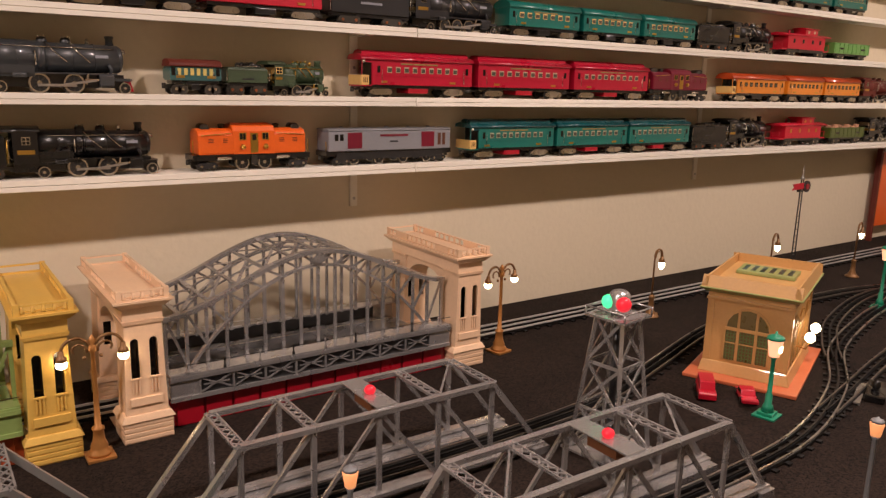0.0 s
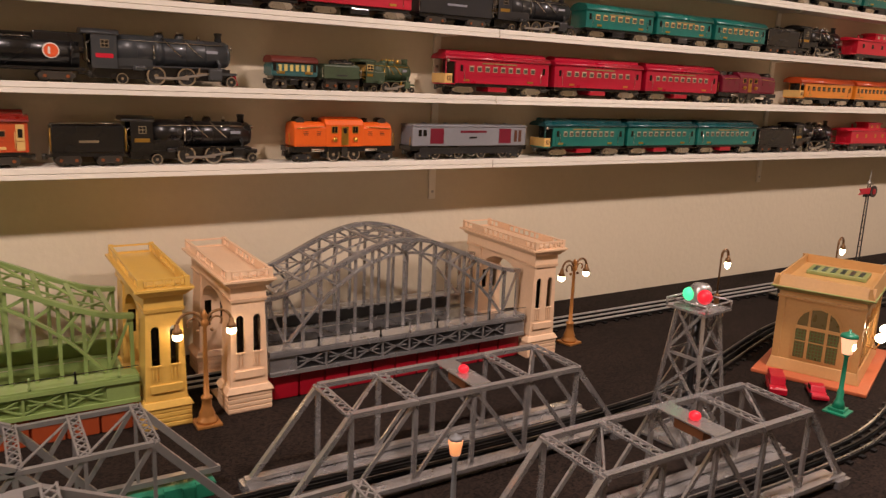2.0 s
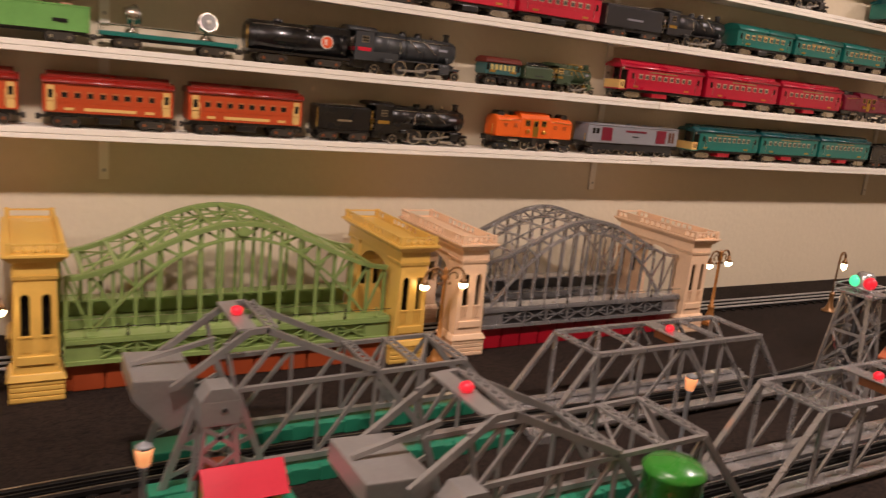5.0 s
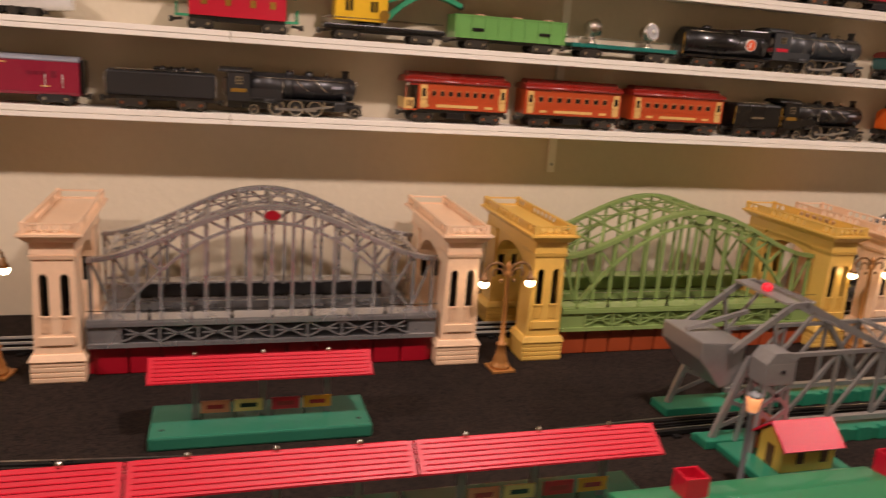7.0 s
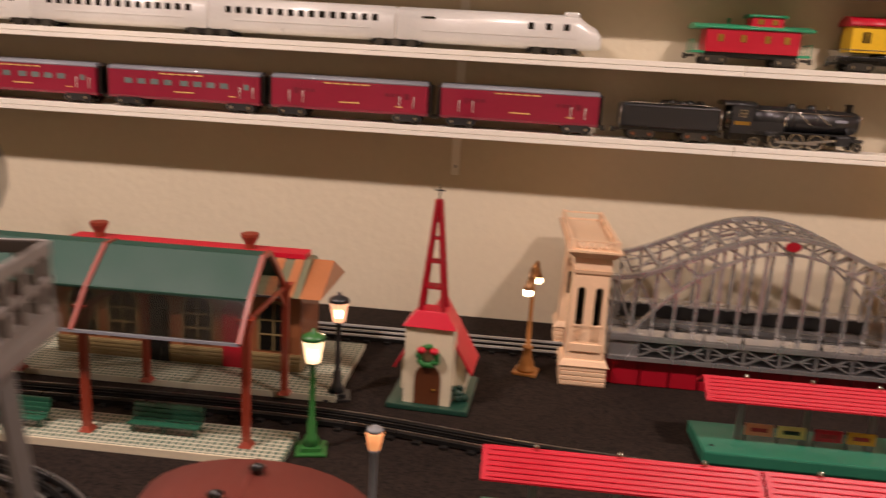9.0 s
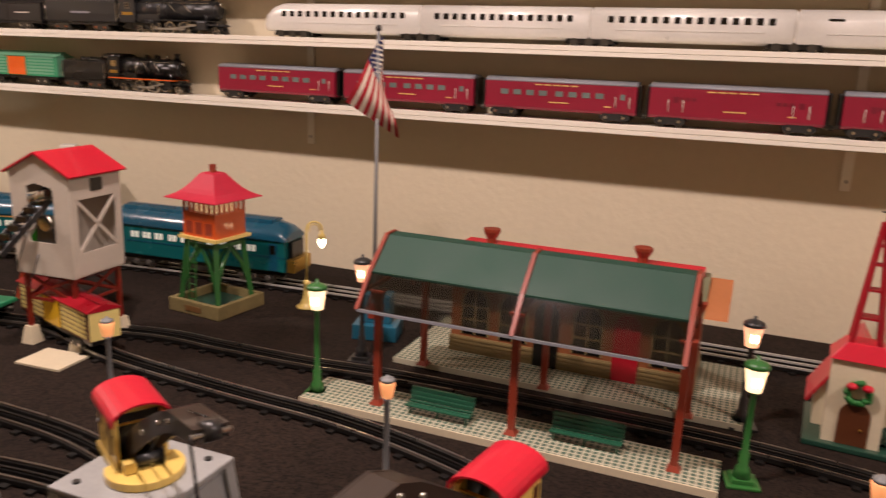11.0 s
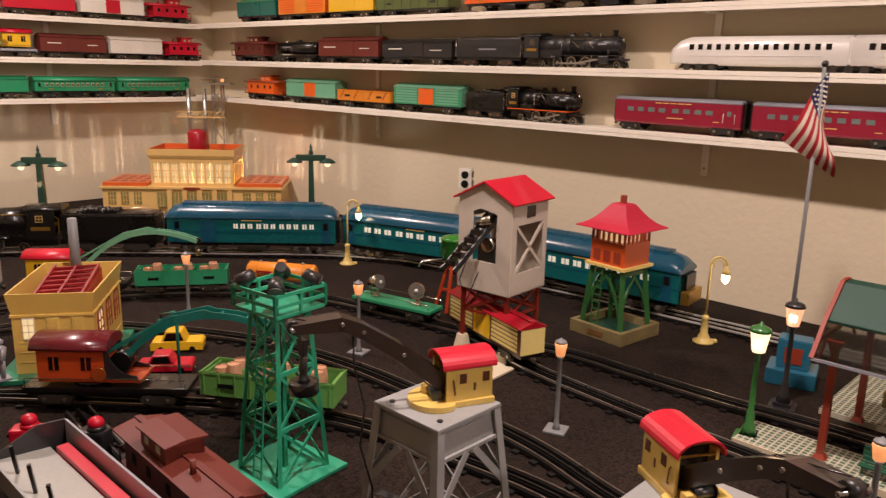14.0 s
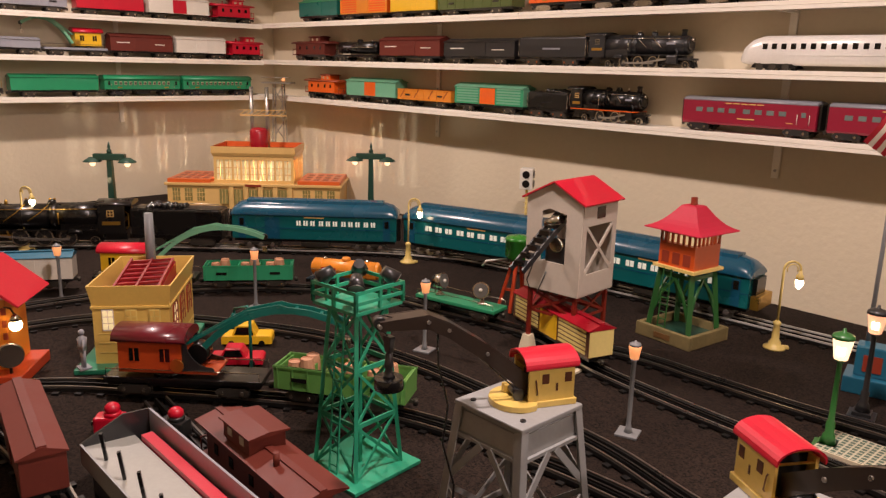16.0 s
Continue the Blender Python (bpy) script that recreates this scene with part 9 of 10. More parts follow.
    part("cable", tube(B(), [P(0.100, 0.004, 0.272), P(0.100, 0.008, 0.235), P(0.090, 0.014, 0.190), P(0.098, 0.022, 0.150), P(0.085, 0.026, 0.100), P(0.088, 0.030, 0.050), P(0.070, 0.034, 0.004)], 0.0013), BLACK, t)
    return t


gantry_crane(-1.129, -0.867, 0, 246)
gantry_crane(-0.824, -0.852, 0, -31, False, 0.008)
gantry_crane(-0.535, -0.838, 0, 260)


# ---- floodlight towers ----
def floodlight_tower(x, y, rz, h, r0, r1, mat, label, base_mat, lamp_r, lamp_mat, lit=None, plat=0.05):
    t = thing("floodlight_tower", label, "toy floodlight tower", (x, y, 0), rz)
    part("base", box(B(), -r0 - 0.02, -r0 - 0.02, 0.0004, r0 + 0.02, r0 + 0.02, 0.006), base_mat, t, bevel=0.001)
    for sx in (-1, 1):
        for sy in (-1, 1):
            part("leg", bar(B(), (sx * r0, sy * r0, 0.005), (sx * r1, sy * r1, h), 0.0052, 0.0052), mat, t)
    N = 3 if h < 0.3 else 5
    for k in range(N):
        z0, z1 = 0.006 + (h - 0.01) * k / N, 0.006 + (h - 0.01) * (k + 1) / N
        q0, q1 = r0 + (r1 - r0) * z0 / h, r0 + (r1 - r0) * z1 / h
        for ang in range(4):
            rot = Matrix.Rotation(ang * math.pi / 2, 3, "Z")
            for s in (-1, 1):
                part("brace", bar(B(), rot @ Vector((s * q0, -q0, z0)), rot @ Vector((-s * q1, -q1, z1)), 0.002, 0.004), mat, t)
            part("girt", bar(B(), rot @ Vector((-q1, -q1, z1)), rot @ Vector((q1, -q1, z1)), 0.003, 0.006), mat, t)
    part("centre_column", bar(B(), (0, 0, 0.006), (0, 0, h), 0.010, 0.006), mat, t)
    part("wiring", tube(B(), [(0.012, -0.01, h), (0.016, -0.012, h * 0.6), (0.013, -0.016, h * 0.3), (0.02, -0.03, 0.008)], 0.0013), BLACK, t)
    part("platform", box(B(), -plat, -plat, h, plat, plat, h + 0.004), mat, t)
    for ang in range(4):
        rot = Matrix.Rotation(ang * math.pi / 2, 3, "Z")
        for z in (0.016, 0.03):
            part("guard_rail", bar(B(), rot @ Vector((-plat - 0.002, -plat, h + z)), rot @ Vector((plat + 0.002, -plat, h + z)), 0.003, 0.0045), mat, t)
        for k in range(3):
            p = rot @ Vector((-plat + k * plat, -plat, 0))
            part("guard_post", box(B(), p.x - 0.002, p.y - 0.002, h + 0.004, p.x + 0.002, p.y + 0.002, h + 0.031), mat, t)
    for s in (-1, 1):
        part("ladder_rail", bar(B(), (s * 0.008, -r0 - 0.004, 0.006), (s * 0.008, -r1 - 0.004, h), 0.002, 0.002), mat, t)
    for k in range(int(h / 0.02)):
        z = 0.016 + 0.02 * k
        yy = -r0 - 0.004 + (r0 - r1) * z / h
        part("rung", box(B(), -0.008, yy - 0.001, z, 0.008, yy + 0.001, z + 0.002), mat, t)
    for ang in range(4):
        a = math.pi / 4 + ang * math.pi / 2
        d = Vector((math.cos(a), math.sin(a), -0.75)).normalized()
        c = Vector((math.cos(a) * plat * 0.98, math.sin(a) * plat * 0.98, h + 0.040))
        part("lamp_bracket", bar(B(), (c.x, c.y, h + 0.004), (c.x, c.y, h + 0.03), 0.004, 0.003), mat, t)
        lm = part("flood_lamp", rod(B(), c - d * lamp_r * 0.9, c + d * lamp_r * 0.9, lamp_r * 0.62, 16, lamp_r), lamp_mat, t, "dark hooded flood lamp")
        part("lens", rod(B(), c + d * lamp_r * 0.9, c + d * (lamp_r * 0.9 + 0.0015), lamp_r * 0.9, 16), lit if (lit and ang in (2, 3)) else LENS, lm)
    return t


FTG = paint("jade_tower_enamel", "2f9c78", 0.4)
floodlight_tower(-1.388, -0.902, 6, 0.236, 0.042, 0.026, FTG, "jade green toy floodlight tower with dark lamps", FTG, 0.0118, DGREY, plat=0.042)
TGREY = M("tower_grey_paint", C("77716c"), 0.4, metal=0.2, bump=0.08, var=0.12)

# tall grey tower close to the walkway: a long railed platform with two hooded lamps
HOODM = M("hood_gunmetal", C("4d4643"), 0.3, metal=0.55, bump=0.06, var=0.15)
FLOODB = M("bright_flood_bulb", (1, 0.85, 0.65), 0.4, bump=0, var=0.0, emit=50.0, emit_col=(1.0, 0.72, 0.46))
# Cream colour puts the flood bulb's warm light into the sockets.
CREAMP = paint("bulb_lit_socket_cream", "cdb89a", 0.5)


def hood(apex, mouth, r):
    """A bell-shaped lamp hood, open at its mouth, with a flared lip."""
    bm = B()
    ax = mouth - apex
    side = ax.cross(Vector((0, 0, 1))).normalized()
    up = side.cross(ax).normalized()
    rows = []
    for i in range(11):
        f = i / 10
        rr = r * math.sqrt(max(0.04, 1 - (1 - f) ** 2.2)) * 0.94 + (r * 0.12 if i == 10 else 0)
        rows.append([bm.verts.new(apex + ax * f + side * (rr * math.sin(2 * math.pi * k / 24)) + up * (rr * math.cos(2 * math.pi * k / 24))) for k in range(24)])
    for r0, r1 in zip(rows, rows[1:]):
        for k in range(24):
            bm.faces.new((r0[k], r0[(k + 1) % 24], r1[(k + 1) % 24], r1[k])).smooth = True
    bm.faces.new(rows[0][::-1])
    bmesh.ops.recalc_face_normals(bm, faces=bm.faces)
    bmesh.ops.solidify(bm, geom=bm.faces[:], thickness=0.0008)
    return bm


t = thing("floodlight_tower", "tall grey toy floodlight tower with hooded lamps, one lit", "toy floodlight tower", (-0.2870, -1.057, 0), 11)
hx, hy, hz = 0.0278, 0.0465, 0.4265
part("base", box(B(), -0.052, -0.066, 0.0004, 0.052, 0.066, 0.006), TGREY, t, bevel=0.001)
for sx in (-1, 1):
    for sy in (-1, 1):
        part("leg", bar(B(), (sx * 0.044, sy * 0.058, 0.005), (sx * 0.016, sy * 0.030, hz - 0.008), 0.006, 0.006), TGREY, t)
for k in range(5):
    f0, f1 = k / 5, (k + 1) / 5
    z0, z1 = 0.006 + 0.41 * f0, 0.006 + 0.41 * f1
    x0, x1, y0, y1 = 0.044 - 0.028 * f0, 0.044 - 0.028 * f1, 0.058 - 0.028 * f0, 0.058 - 0.028 * f1
    for s in (-1, 1):
        for d in (-1, 1):
            part("brace", bar(B(), (d * x0, s * y0, z0), (-d * x1, s * y1, z1), 0.002, 0.005), TGREY, t)
            part("brace", bar(B(), (s * x0, d * y0, z0), (s * x1, -d * y1, z1), 0.002, 0.005), TGREY, t)
        part("girt", bar(B(), (-x1, s * y1, z1), (x1, s * y1, z1), 0.003, 0.005), TGREY, t)
        part("girt", bar(B(), (s * x1, -y1, z1), (s * x1, y1, z1), 0.003, 0.005), TGREY, t)
part("platform", box(B(), -hx - 0.002, -hy - 0.002, hz - 0.008, hx + 0.002, hy + 0.002, hz), TGREY, t, bevel=0.0015)
for s in (-1, 1):
    y = s * hy
    q = part("end_railing", box(B(), -hx, y - 0.0012, hz + 0.0215, hx, y + 0.0012, hz + 0.0265), TGREY, t, bevel=0.0008)
    part("rail_sill", box(B(), -hx, y - 0.0012, hz, hx, y + 0.0012, hz + 0.0035), TGREY, q)
    for x, w in ((-hx + 0.0013, 0.0013), (-hx + 0.0098, 0.0018), (hx - 0.0098, 0.0018), (hx - 0.0013, 0.0013)):
        part("rail_post", box(B(), x - w, y - 0.0012, hz + 0.0035, x + w, y + 0.0012, hz + 0.0215), TGREY, q)
    for x0, x1, z in ((-hx + 0.0026, -hx + 0.008, 0.0125), (hx - 0.008, hx - 0.0026, 0.0125), (-hx + 0.0116, hx - 0.0116, 0.0155)):
        part("rail_bar", box(B(), x0, y - 0.0010, hz + z - 0.0013, x1, y + 0.0010, hz + z + 0.0013), TGREY, q)
    x = s * hx
    q = part("side_railing", box(B(), x - 0.0012, -hy, hz + 0.0215, x + 0.0012, hy, hz + 0.0265), TGREY, t, bevel=0.0008)
    part("rail_sill", box(B(), x - 0.0012, -hy, hz, x + 0.0012, hy, hz + 0.0035), TGREY, q)
    for k in range(1, 8):
        yy = -hy + 2 * hy * k / 8
        part("rail_post", box(B(), x - 0.0012, yy - 0.0013, hz + 0.0035, x + 0.0012, yy + 0.0013, hz + 0.0215), TGREY, q)
    for y0, y1, z in ((-hy, -hy + 0.035, 0.0125), (-0.012, 0.012, 0.0125), (hy - 0.035, hy, 0.0125)):
        part("rail_bar", box(B(), x - 0.0010, y0, hz + z - 0.0013, x + 0.0010, y1, hz + z + 0.0013), TGREY, q)
for dy in (0.0, 0.062):
    D = Vector((0.009 if dy else 0.001, dy, 0))
    apex, mouth = Vector((-0.0105, -0.024, hz + 0.0675)) + D, Vector((-0.0250, -0.0295, hz + 0.0460)) + D
    lm = part("flood_lamp", hood(apex, mouth, 0.0182), HOODM, t, "tilted gunmetal lamp hood")
    part("knob", ball(B(), apex + Vector((0.0065, 0.002, 0.001)), 0.0036, 10), BLACK, lm)
    part("knob", ball(B(), apex + Vector((0.0005, -0.001, 0.0015)), 0.0036, 10), BLACK, lm)
    part("bulb", ball(B(), Vector((-0.0245, -0.0300, hz + 0.0458)) + D, 0.0064, 14), LENS if dy else FLOODB, lm, "clear bulb" if dy else "glowing clear bulb")
    part("socket", lathe(B(), [(0.0005, hz + 0.0245), (0.0135, hz + 0.0245), (0.0130, hz + 0.026), (0.0085, hz + 0.029), (0.0064, hz + 0.033), (0.0056, hz + 0.041), (0.0005, hz + 0.041)], -0.0130 + D.x, -0.0265 + D.y, 20), CREAMP, lm, "flared lamp socket, coloured cream as if bulb-lit")
    part("pedestal", box(B(), -0.0205 + D.x, -0.0350 + D.y, hz, -0.0030 + D.x, -0.0170 + D.y, hz + 0.0243), BLACK, lm, bevel=0.001)
    part("bulb_base", rod(B(), Vector((-0.0150, -0.0265, hz + 0.038)) + D, Vector((-0.0232, -0.0297, hz + 0.0435)) + D, 0.0042, 12), BRASS, lm)
    part("yoke", tube(B(), [apex + Vector((0.006, 0.001, 0.001))] + [apex + Vector((0.006 + 0.014 * math.sin(a), 0.0, -0.017 + 0.017 * math.cos(a))) for a in (0.45, 0.9, 1.35, 1.8, 2.25, 2.7)] + [apex + Vector((-0.004, -0.002, -0.0345))], 0.0010, 8), BLACK, lm, "curved black wire yoke")
    part("neck", bar(B(), apex + Vector((0.002, 0.0, -0.003)), Vector((-0.0085, -0.022, hz)) + D, 0.0055, 0.004), BLACK, lm)

# ---- yellow factory with arched windows ----
FYEL = paint("factory_yellow_enamel", "dcb860", 0.45)
t = thing("factory", "yellow tin toy factory with arched windows and a red roof machine", "toy factory", (-2.012, -0.945, 0), 54.7)
fx, fy, fz = 0.066, 0.105, 0.134
part("base", box(B(), -fx - 0.03, -fy - 0.03, 0.0004, fx + 0.02, fy + 0.01, 0.010), BGREEN, t, "green base plate", bevel=0.002)
part("wall_shell", box(B(), -fx, -fy, 0.010, fx, fy, fz - 0.016), FYEL, t)
# Brown puts the parapet's shade into the deck colour.
part("roof_deck", box(B(), -fx + 0.002, -fy + 0.002, fz - 0.0158, fx - 0.002, fy - 0.002, fz - 0.0135), BROWN, t, "sunken roof deck, brown in place of shaded yellow")
part("string_course", box(B(), -fx - 0.0025, -fy - 0.0025, fz - 0.021, fx + 0.0025, fy + 0.0025, fz - 0.0160), FYEL, t, bevel=0.001)
for q in range(4):
    rot = Matrix.Rotation(q * math.pi / 2, 3, "Z")
    n_, m_ = (fy, fx) if q % 2 == 0 else (fx, fy)
    bm = B()
    v = [bm.verts.new(rot @ Vector(p)) for p in ((-m_, -n_, fz - 0.0159), (m_, -n_, fz - 0.0159), (m_ - 0.002, -n_ + 0.002, fz - 0.0159), (-m_ + 0.002, -n_ + 0.002, fz - 0.0159), (-m_ - 0.006, -n_ - 0.006, fz + 0.022), (m_ + 0.006, -n_ - 0.006, fz + 0.022), (m_ + 0.003, -n_ - 0.003, fz + 0.022), (-m_ - 0.003, -n_ - 0.003, fz + 0.022))]
    for f in ((3, 2, 1, 0), (4, 5, 6, 7), (0, 1, 5, 4), (1, 2, 6, 5), (2, 3, 7, 6), (3, 0, 4, 7)):
        bm.faces.new([v[i_] for i_ in f])
    part("parapet", bm, FYEL, t, "flared sheet-metal parapet")
for k in range(3):
    cx = -0.04 + k * 0.04
    w_ = part("window", box(B(), cx - 0.010, -fy - 0.0016, 0.072, cx + 0.010, -fy + 0.001, 0.112), WHITE if k == 0 else PALEYEL, t)
    for u in (-0.0047, 0.0047):
        for z in (0.075, 0.0872, 0.0994):
            part("pane", box(B(), cx + u - 0.0036, -fy - 0.0024, z, cx + u + 0.0036, -fy - 0.0015, z + 0.0098), LITWIN if k == 0 else FYEL, w_)
for k in range(3):
    cy = -0.062 + k * 0.062
    window_arch(t, 0.034, 0.056, 0.058, OXRED, LITWIN if k == 0 else PALEYEL, lambda u, d, z, cy=cy: Vector((fx + d, cy + u, z)), 1)
for y0, y1 in ((-fy + 0.006, -0.01), (0.01, fy - 0.006)):
    for z in (0.030, 0.060):
        part("panel_line", box(B(), fx - 0.001, y0, z, fx + 0.001, y1, z + 0.0015), PALEYEL, t)
for k in range(3):
    part("panel_line", box(B(), -fx + 0.008, -fy - 0.001, 0.03 + k * 0.018, fx - 0.008, -fy + 0.001, 0.0315 + k * 0.018), PALEYEL, t)
VENTR = paint("ventilator_red_enamel", "8c1d1e", 0.45)
m_ = part("roof_machine", prism(B(), [(-0.085, fz - 0.0134), (0.060, fz - 0.0134), (0.060, fz + 0.024), (-0.085, fz + 0.004)], "x", -0.040, 0.046), DKRED, t, "dark red slatted roof ventilator")
for k in range(7):
    f = k / 6
    part("vent_slat", bar(B(), (-0.036, -0.080 + 0.13 * f, fz + 0.007 + 0.018 * f), (0.042, -0.072 + 0.13 * f, fz + 0.010 + 0.018 * f), 0.006, 0.004), VENTR, m_)
for x in (-0.036, 0.003, 0.042):
    part("vent_rail", bar(B(), (x, -0.084, fz + 0.008), (x, 0.058, fz + 0.029), 0.004, 0.005), VENTR, m_)
part("smokestack", rod(B(), (-0.006, 0.082, fz - 0.0134), (-0.006, 0.082, 0.250), 0.0105, 16, 0.0085), POSTG, t, "dull grey smokestack")

# ---- power station in the corner ----
PHY = paint("power_yellow_enamel", "e0b972", 0.45)
PHO = paint("power_orange_roof", "d2622a", 0.4)
HALLP = M("frosted_hall_pane", C("dcd3a4"), 0.4, bump=0.0, var=0.25, coarse=30, emit=0.16, emit_col=(1.0, 0.80, 0.45))
HALLD = M("dim_hall_pane", C("8d8450"), 0.25, bump=0.0, var=0.3, coarse=25)
t = thing("power_station", "large yellow toy power station with orange roofs and steel stacks", "toy power station", (-3.19, -0.065, 0), 48)
wx, dp = 0.325, 0.235
part("lower_block", box(B(), -wx, 0.0, 0.0004, wx, dp, 0.086), PHY, t)
part("lower_cornice", box(B(), -wx - 0.008, -0.008, 0.086, wx + 0.008, dp + 0.004, 0.096), PHY, t, bevel=0.002)
for s in (-1, 1):
    a, b = (s * 0.165, s * wx) if s > 0 else (-wx, -0.165)
    rf = part("wing_roof", box(B(), a, 0.004, 0.096, b, dp - 0.004, 0.110), PHO, t, "orange wing roof with skylights", bevel=0.002)
    for i in range(4):
        for j in range(3):
            part("skylight", box(B(), a + 0.02 + i * 0.035, 0.03 + j * 0.06, 0.1095, a + 0.042 + i * 0.035, 0.065 + j * 0.06, 0.111), RUST, rf)
    for k in range(3):
        cx = (a + b) / 2 + (k - 1) * 0.046
        w_ = part("window", box(B(), cx - 0.014, -0.0015, 0.028, cx + 0.014, 0.001, 0.076), HALLD, t)
        for u in (-0.005, 0.005):
            part("mullion", box(B(), cx + u - 0.001, -0.0028, 0.028, cx + u + 0.001, -0.0016, 0.076), PHY, w_)
        for z in (0.044, 0.060):
            part("glazing_bar", box(B(), cx - 0.014, -0.003, z - 0.001, cx + 0.014, -0.0018, z + 0.001), PHY, w_)
for k in range(5):
    cx = -0.11 + k * 0.055
    w_ = part("window", box(B(), cx - 0.016, -0.0095, 0.02, cx + 0.016, -0.0075, 0.076), HALLD, t)
    for u in (-0.006, 0.006):
        part("mullion", box(B(), cx + u - 0.001, -0.0108, 0.02, cx + u + 0.001, -0.0096, 0.076), PHY, w_)
    part("pier", box(B(), cx + 0.0185, -0.009, 0.0004, cx + 0.0365, 0.001, 0.085), PHY, t)
# upper storey: open window frames all round a lit hall
ux, u0, u1, z0, z1 = 0.150, 0.012, 0.215, 0.096, 0.198
part("sill_band", box(B(), -ux, u0, z0, ux, u1, z0 + 0.012), PHY, t)
part("head_band", box(B(), -ux, u0, z1 - 0.014, ux, u1, z1), PHY, t)
pitch = (2 * ux - 0.014) / 9
for k in range(10):
    x = -ux + 0.007 + k * pitch
    for yy, half in ((u0, 0.0035), (u1 - 0.006, 0.0085)):
        hl, hr = (0.007 if k == 0 else half), (0.007 if k == 9 else half)
        part("pier", box(B(), x - hl, yy, z0 + 0.012, x + hr, yy + 0.006, z1 - 0.014), PHY, t)
    if k < 9:
        for yy, half in ((u0 + 0.002, 0.001), (u1 - 0.004, 0.0022)):
            part("mullion", box(B(), x + pitch / 2 - half, yy, z0 + 0.012, x + pitch / 2 + half, yy + 0.002, z1 - 0.014), PHY, t)
for k in range(1, 6):
    y = u0 + (u1 - u0) * k / 6
    for s in (-1, 1):
        part("pier", box(B(), s * (ux - 0.003) - 0.003, y - 0.009, z0 + 0.012, s * (ux - 0.003) + 0.003, y + 0.009, z1 - 0.014), PHY, t)
        part("mullion", box(B(), s * (ux - 0.003) - 0.002, y + 0.0149, z0 + 0.012, s * (ux - 0.003) + 0.002, y + 0.0189, z1 - 0.014), PHY, t)
for z in (0.130, 0.154):
    part("transom", box(B(), -ux, u0 + 0.0025, z - 0.0012, ux, u0 + 0.0045, z + 0.0012), PHY, t)
part("transom", box(B(), -ux + 0.007, u1 - 0.0048, 0.148, ux - 0.007, u1 - 0.0022, 0.155), PHY, t)
for s in (-1, 1):
    part("transom", box(B(), s * (ux - 0.003) - 0.0012, u0 + 0.007, 0.148, s * (ux - 0.003) + 0.0012, u1 - 0.007, 0.155), PHY, t)
for k in range(9):
    for d in (-1, 1):
        xm = -ux + 0.007 + (k + 0.5) * (2 * ux - 0.014) / 9 + d * 0.0070
        part("pane", box(B(), xm - 0.0052, u0 + 0.0046, z0 + 0.0125, xm + 0.0052, u0 + 0.0056, z1 - 0.0145), HALLP, t, "frosted lit window pane")
part("cornice", taper(B(), 0, (u0 + u1) / 2, z1, 2 * ux + 0.004, u1 - u0 + 0.004, z1 + 0.012, 2 * ux + 0.014, u1 - u0 + 0.014), PHY, t)
for x0, y0, x1, y1, dx, dy in ((-ux - 0.007, u0 - 0.007, ux + 0.007, u0 - 0.003, 0, 1), (-ux - 0.007, u1 + 0.003, ux + 0.007, u1 + 0.007, 0, -1), (-ux - 0.007, u0 - 0.003, -ux - 0.003, u1 + 0.003, 1, 0), (ux + 0.003, u0 - 0.003, ux + 0.007, u1 + 0.003, -1, 0)):
    q = part("parapet", box(B(), x0, y0, z1 + 0.012, x1, y1, z1 + 0.036), PHY, t)
    if dy:
        part("parapet_lining", box(B(), x0 + 0.006, y0 - 0.002 if dy < 0 else y1 + 0.0002, z1 + 0.0165, x1 - 0.006, y0 - 0.0002 if dy < 0 else y1 + 0.002, z1 + 0.0355), PHO, q)
    else:
        part("parapet_lining", box(B(), x1 + 0.0002 if dx > 0 else x0 - 0.002, y0 + 0.004, z1 + 0.0165, x1 + 0.002 if dx > 0 else x0 - 0.0002, y1 - 0.004, z1 + 0.0355), PHO, q)
part("deck_roof", box(B(), -ux, u0, z1 + 0.012, ux, u1, z1 + 0.016), PHO, t, "orange deck roof")
part("name_board", box(B(), -0.03, -0.0098, 0.0865, 0.03, -0.0082, 0.095), OXRED, t)
part("red_tank", lathe(B(), [(0.030, z1 + 0.016), (0.034, z1 + 0.03), (0.034, z1 + 0.092), (0.026, z1 + 0.102), (0.002, z1 + 0.106)], 0.01, 0.07, 16), DKRED, t, "dark red round tank")
for x in (-0.021, 0.038):
    part("stack", rod(B(), (x, 0.10, z1 + 0.016), (x, 0.10, 0.452), 0.0085, 14, 0.007), STEEL, t, "bright steel chimney stack")
cw = part("catwalk", box(B(), -0.06, 0.075, 0.345, 0.115, 0.082, 0.349), PHY, t)
for k in range(8):
    part("catwalk_rail", bar(B(), (-0.06 + k * 0.0218, 0.0735, 0.349), (-0.0382 + k * 0.0218, 0.0735, 0.366), 0.0015, 0.002), PHY, cw)
part("catwalk_rail", bar(B(), (-0.06, 0.0735, 0.367), (0.115, 0.0735, 0.367), 0.002, 0.002), PHY, cw)
part("bulb", ball(B(), (0, 0.10, 0.118), 0.0030, 12), M("bright_filament_bulb", (1, 0.85, 0.6), 0.4, bump=0, var=0, emit=11000.0, emit_col=(1.0, 0.88, 0.72)), t, "bright lit bulb in the hall")

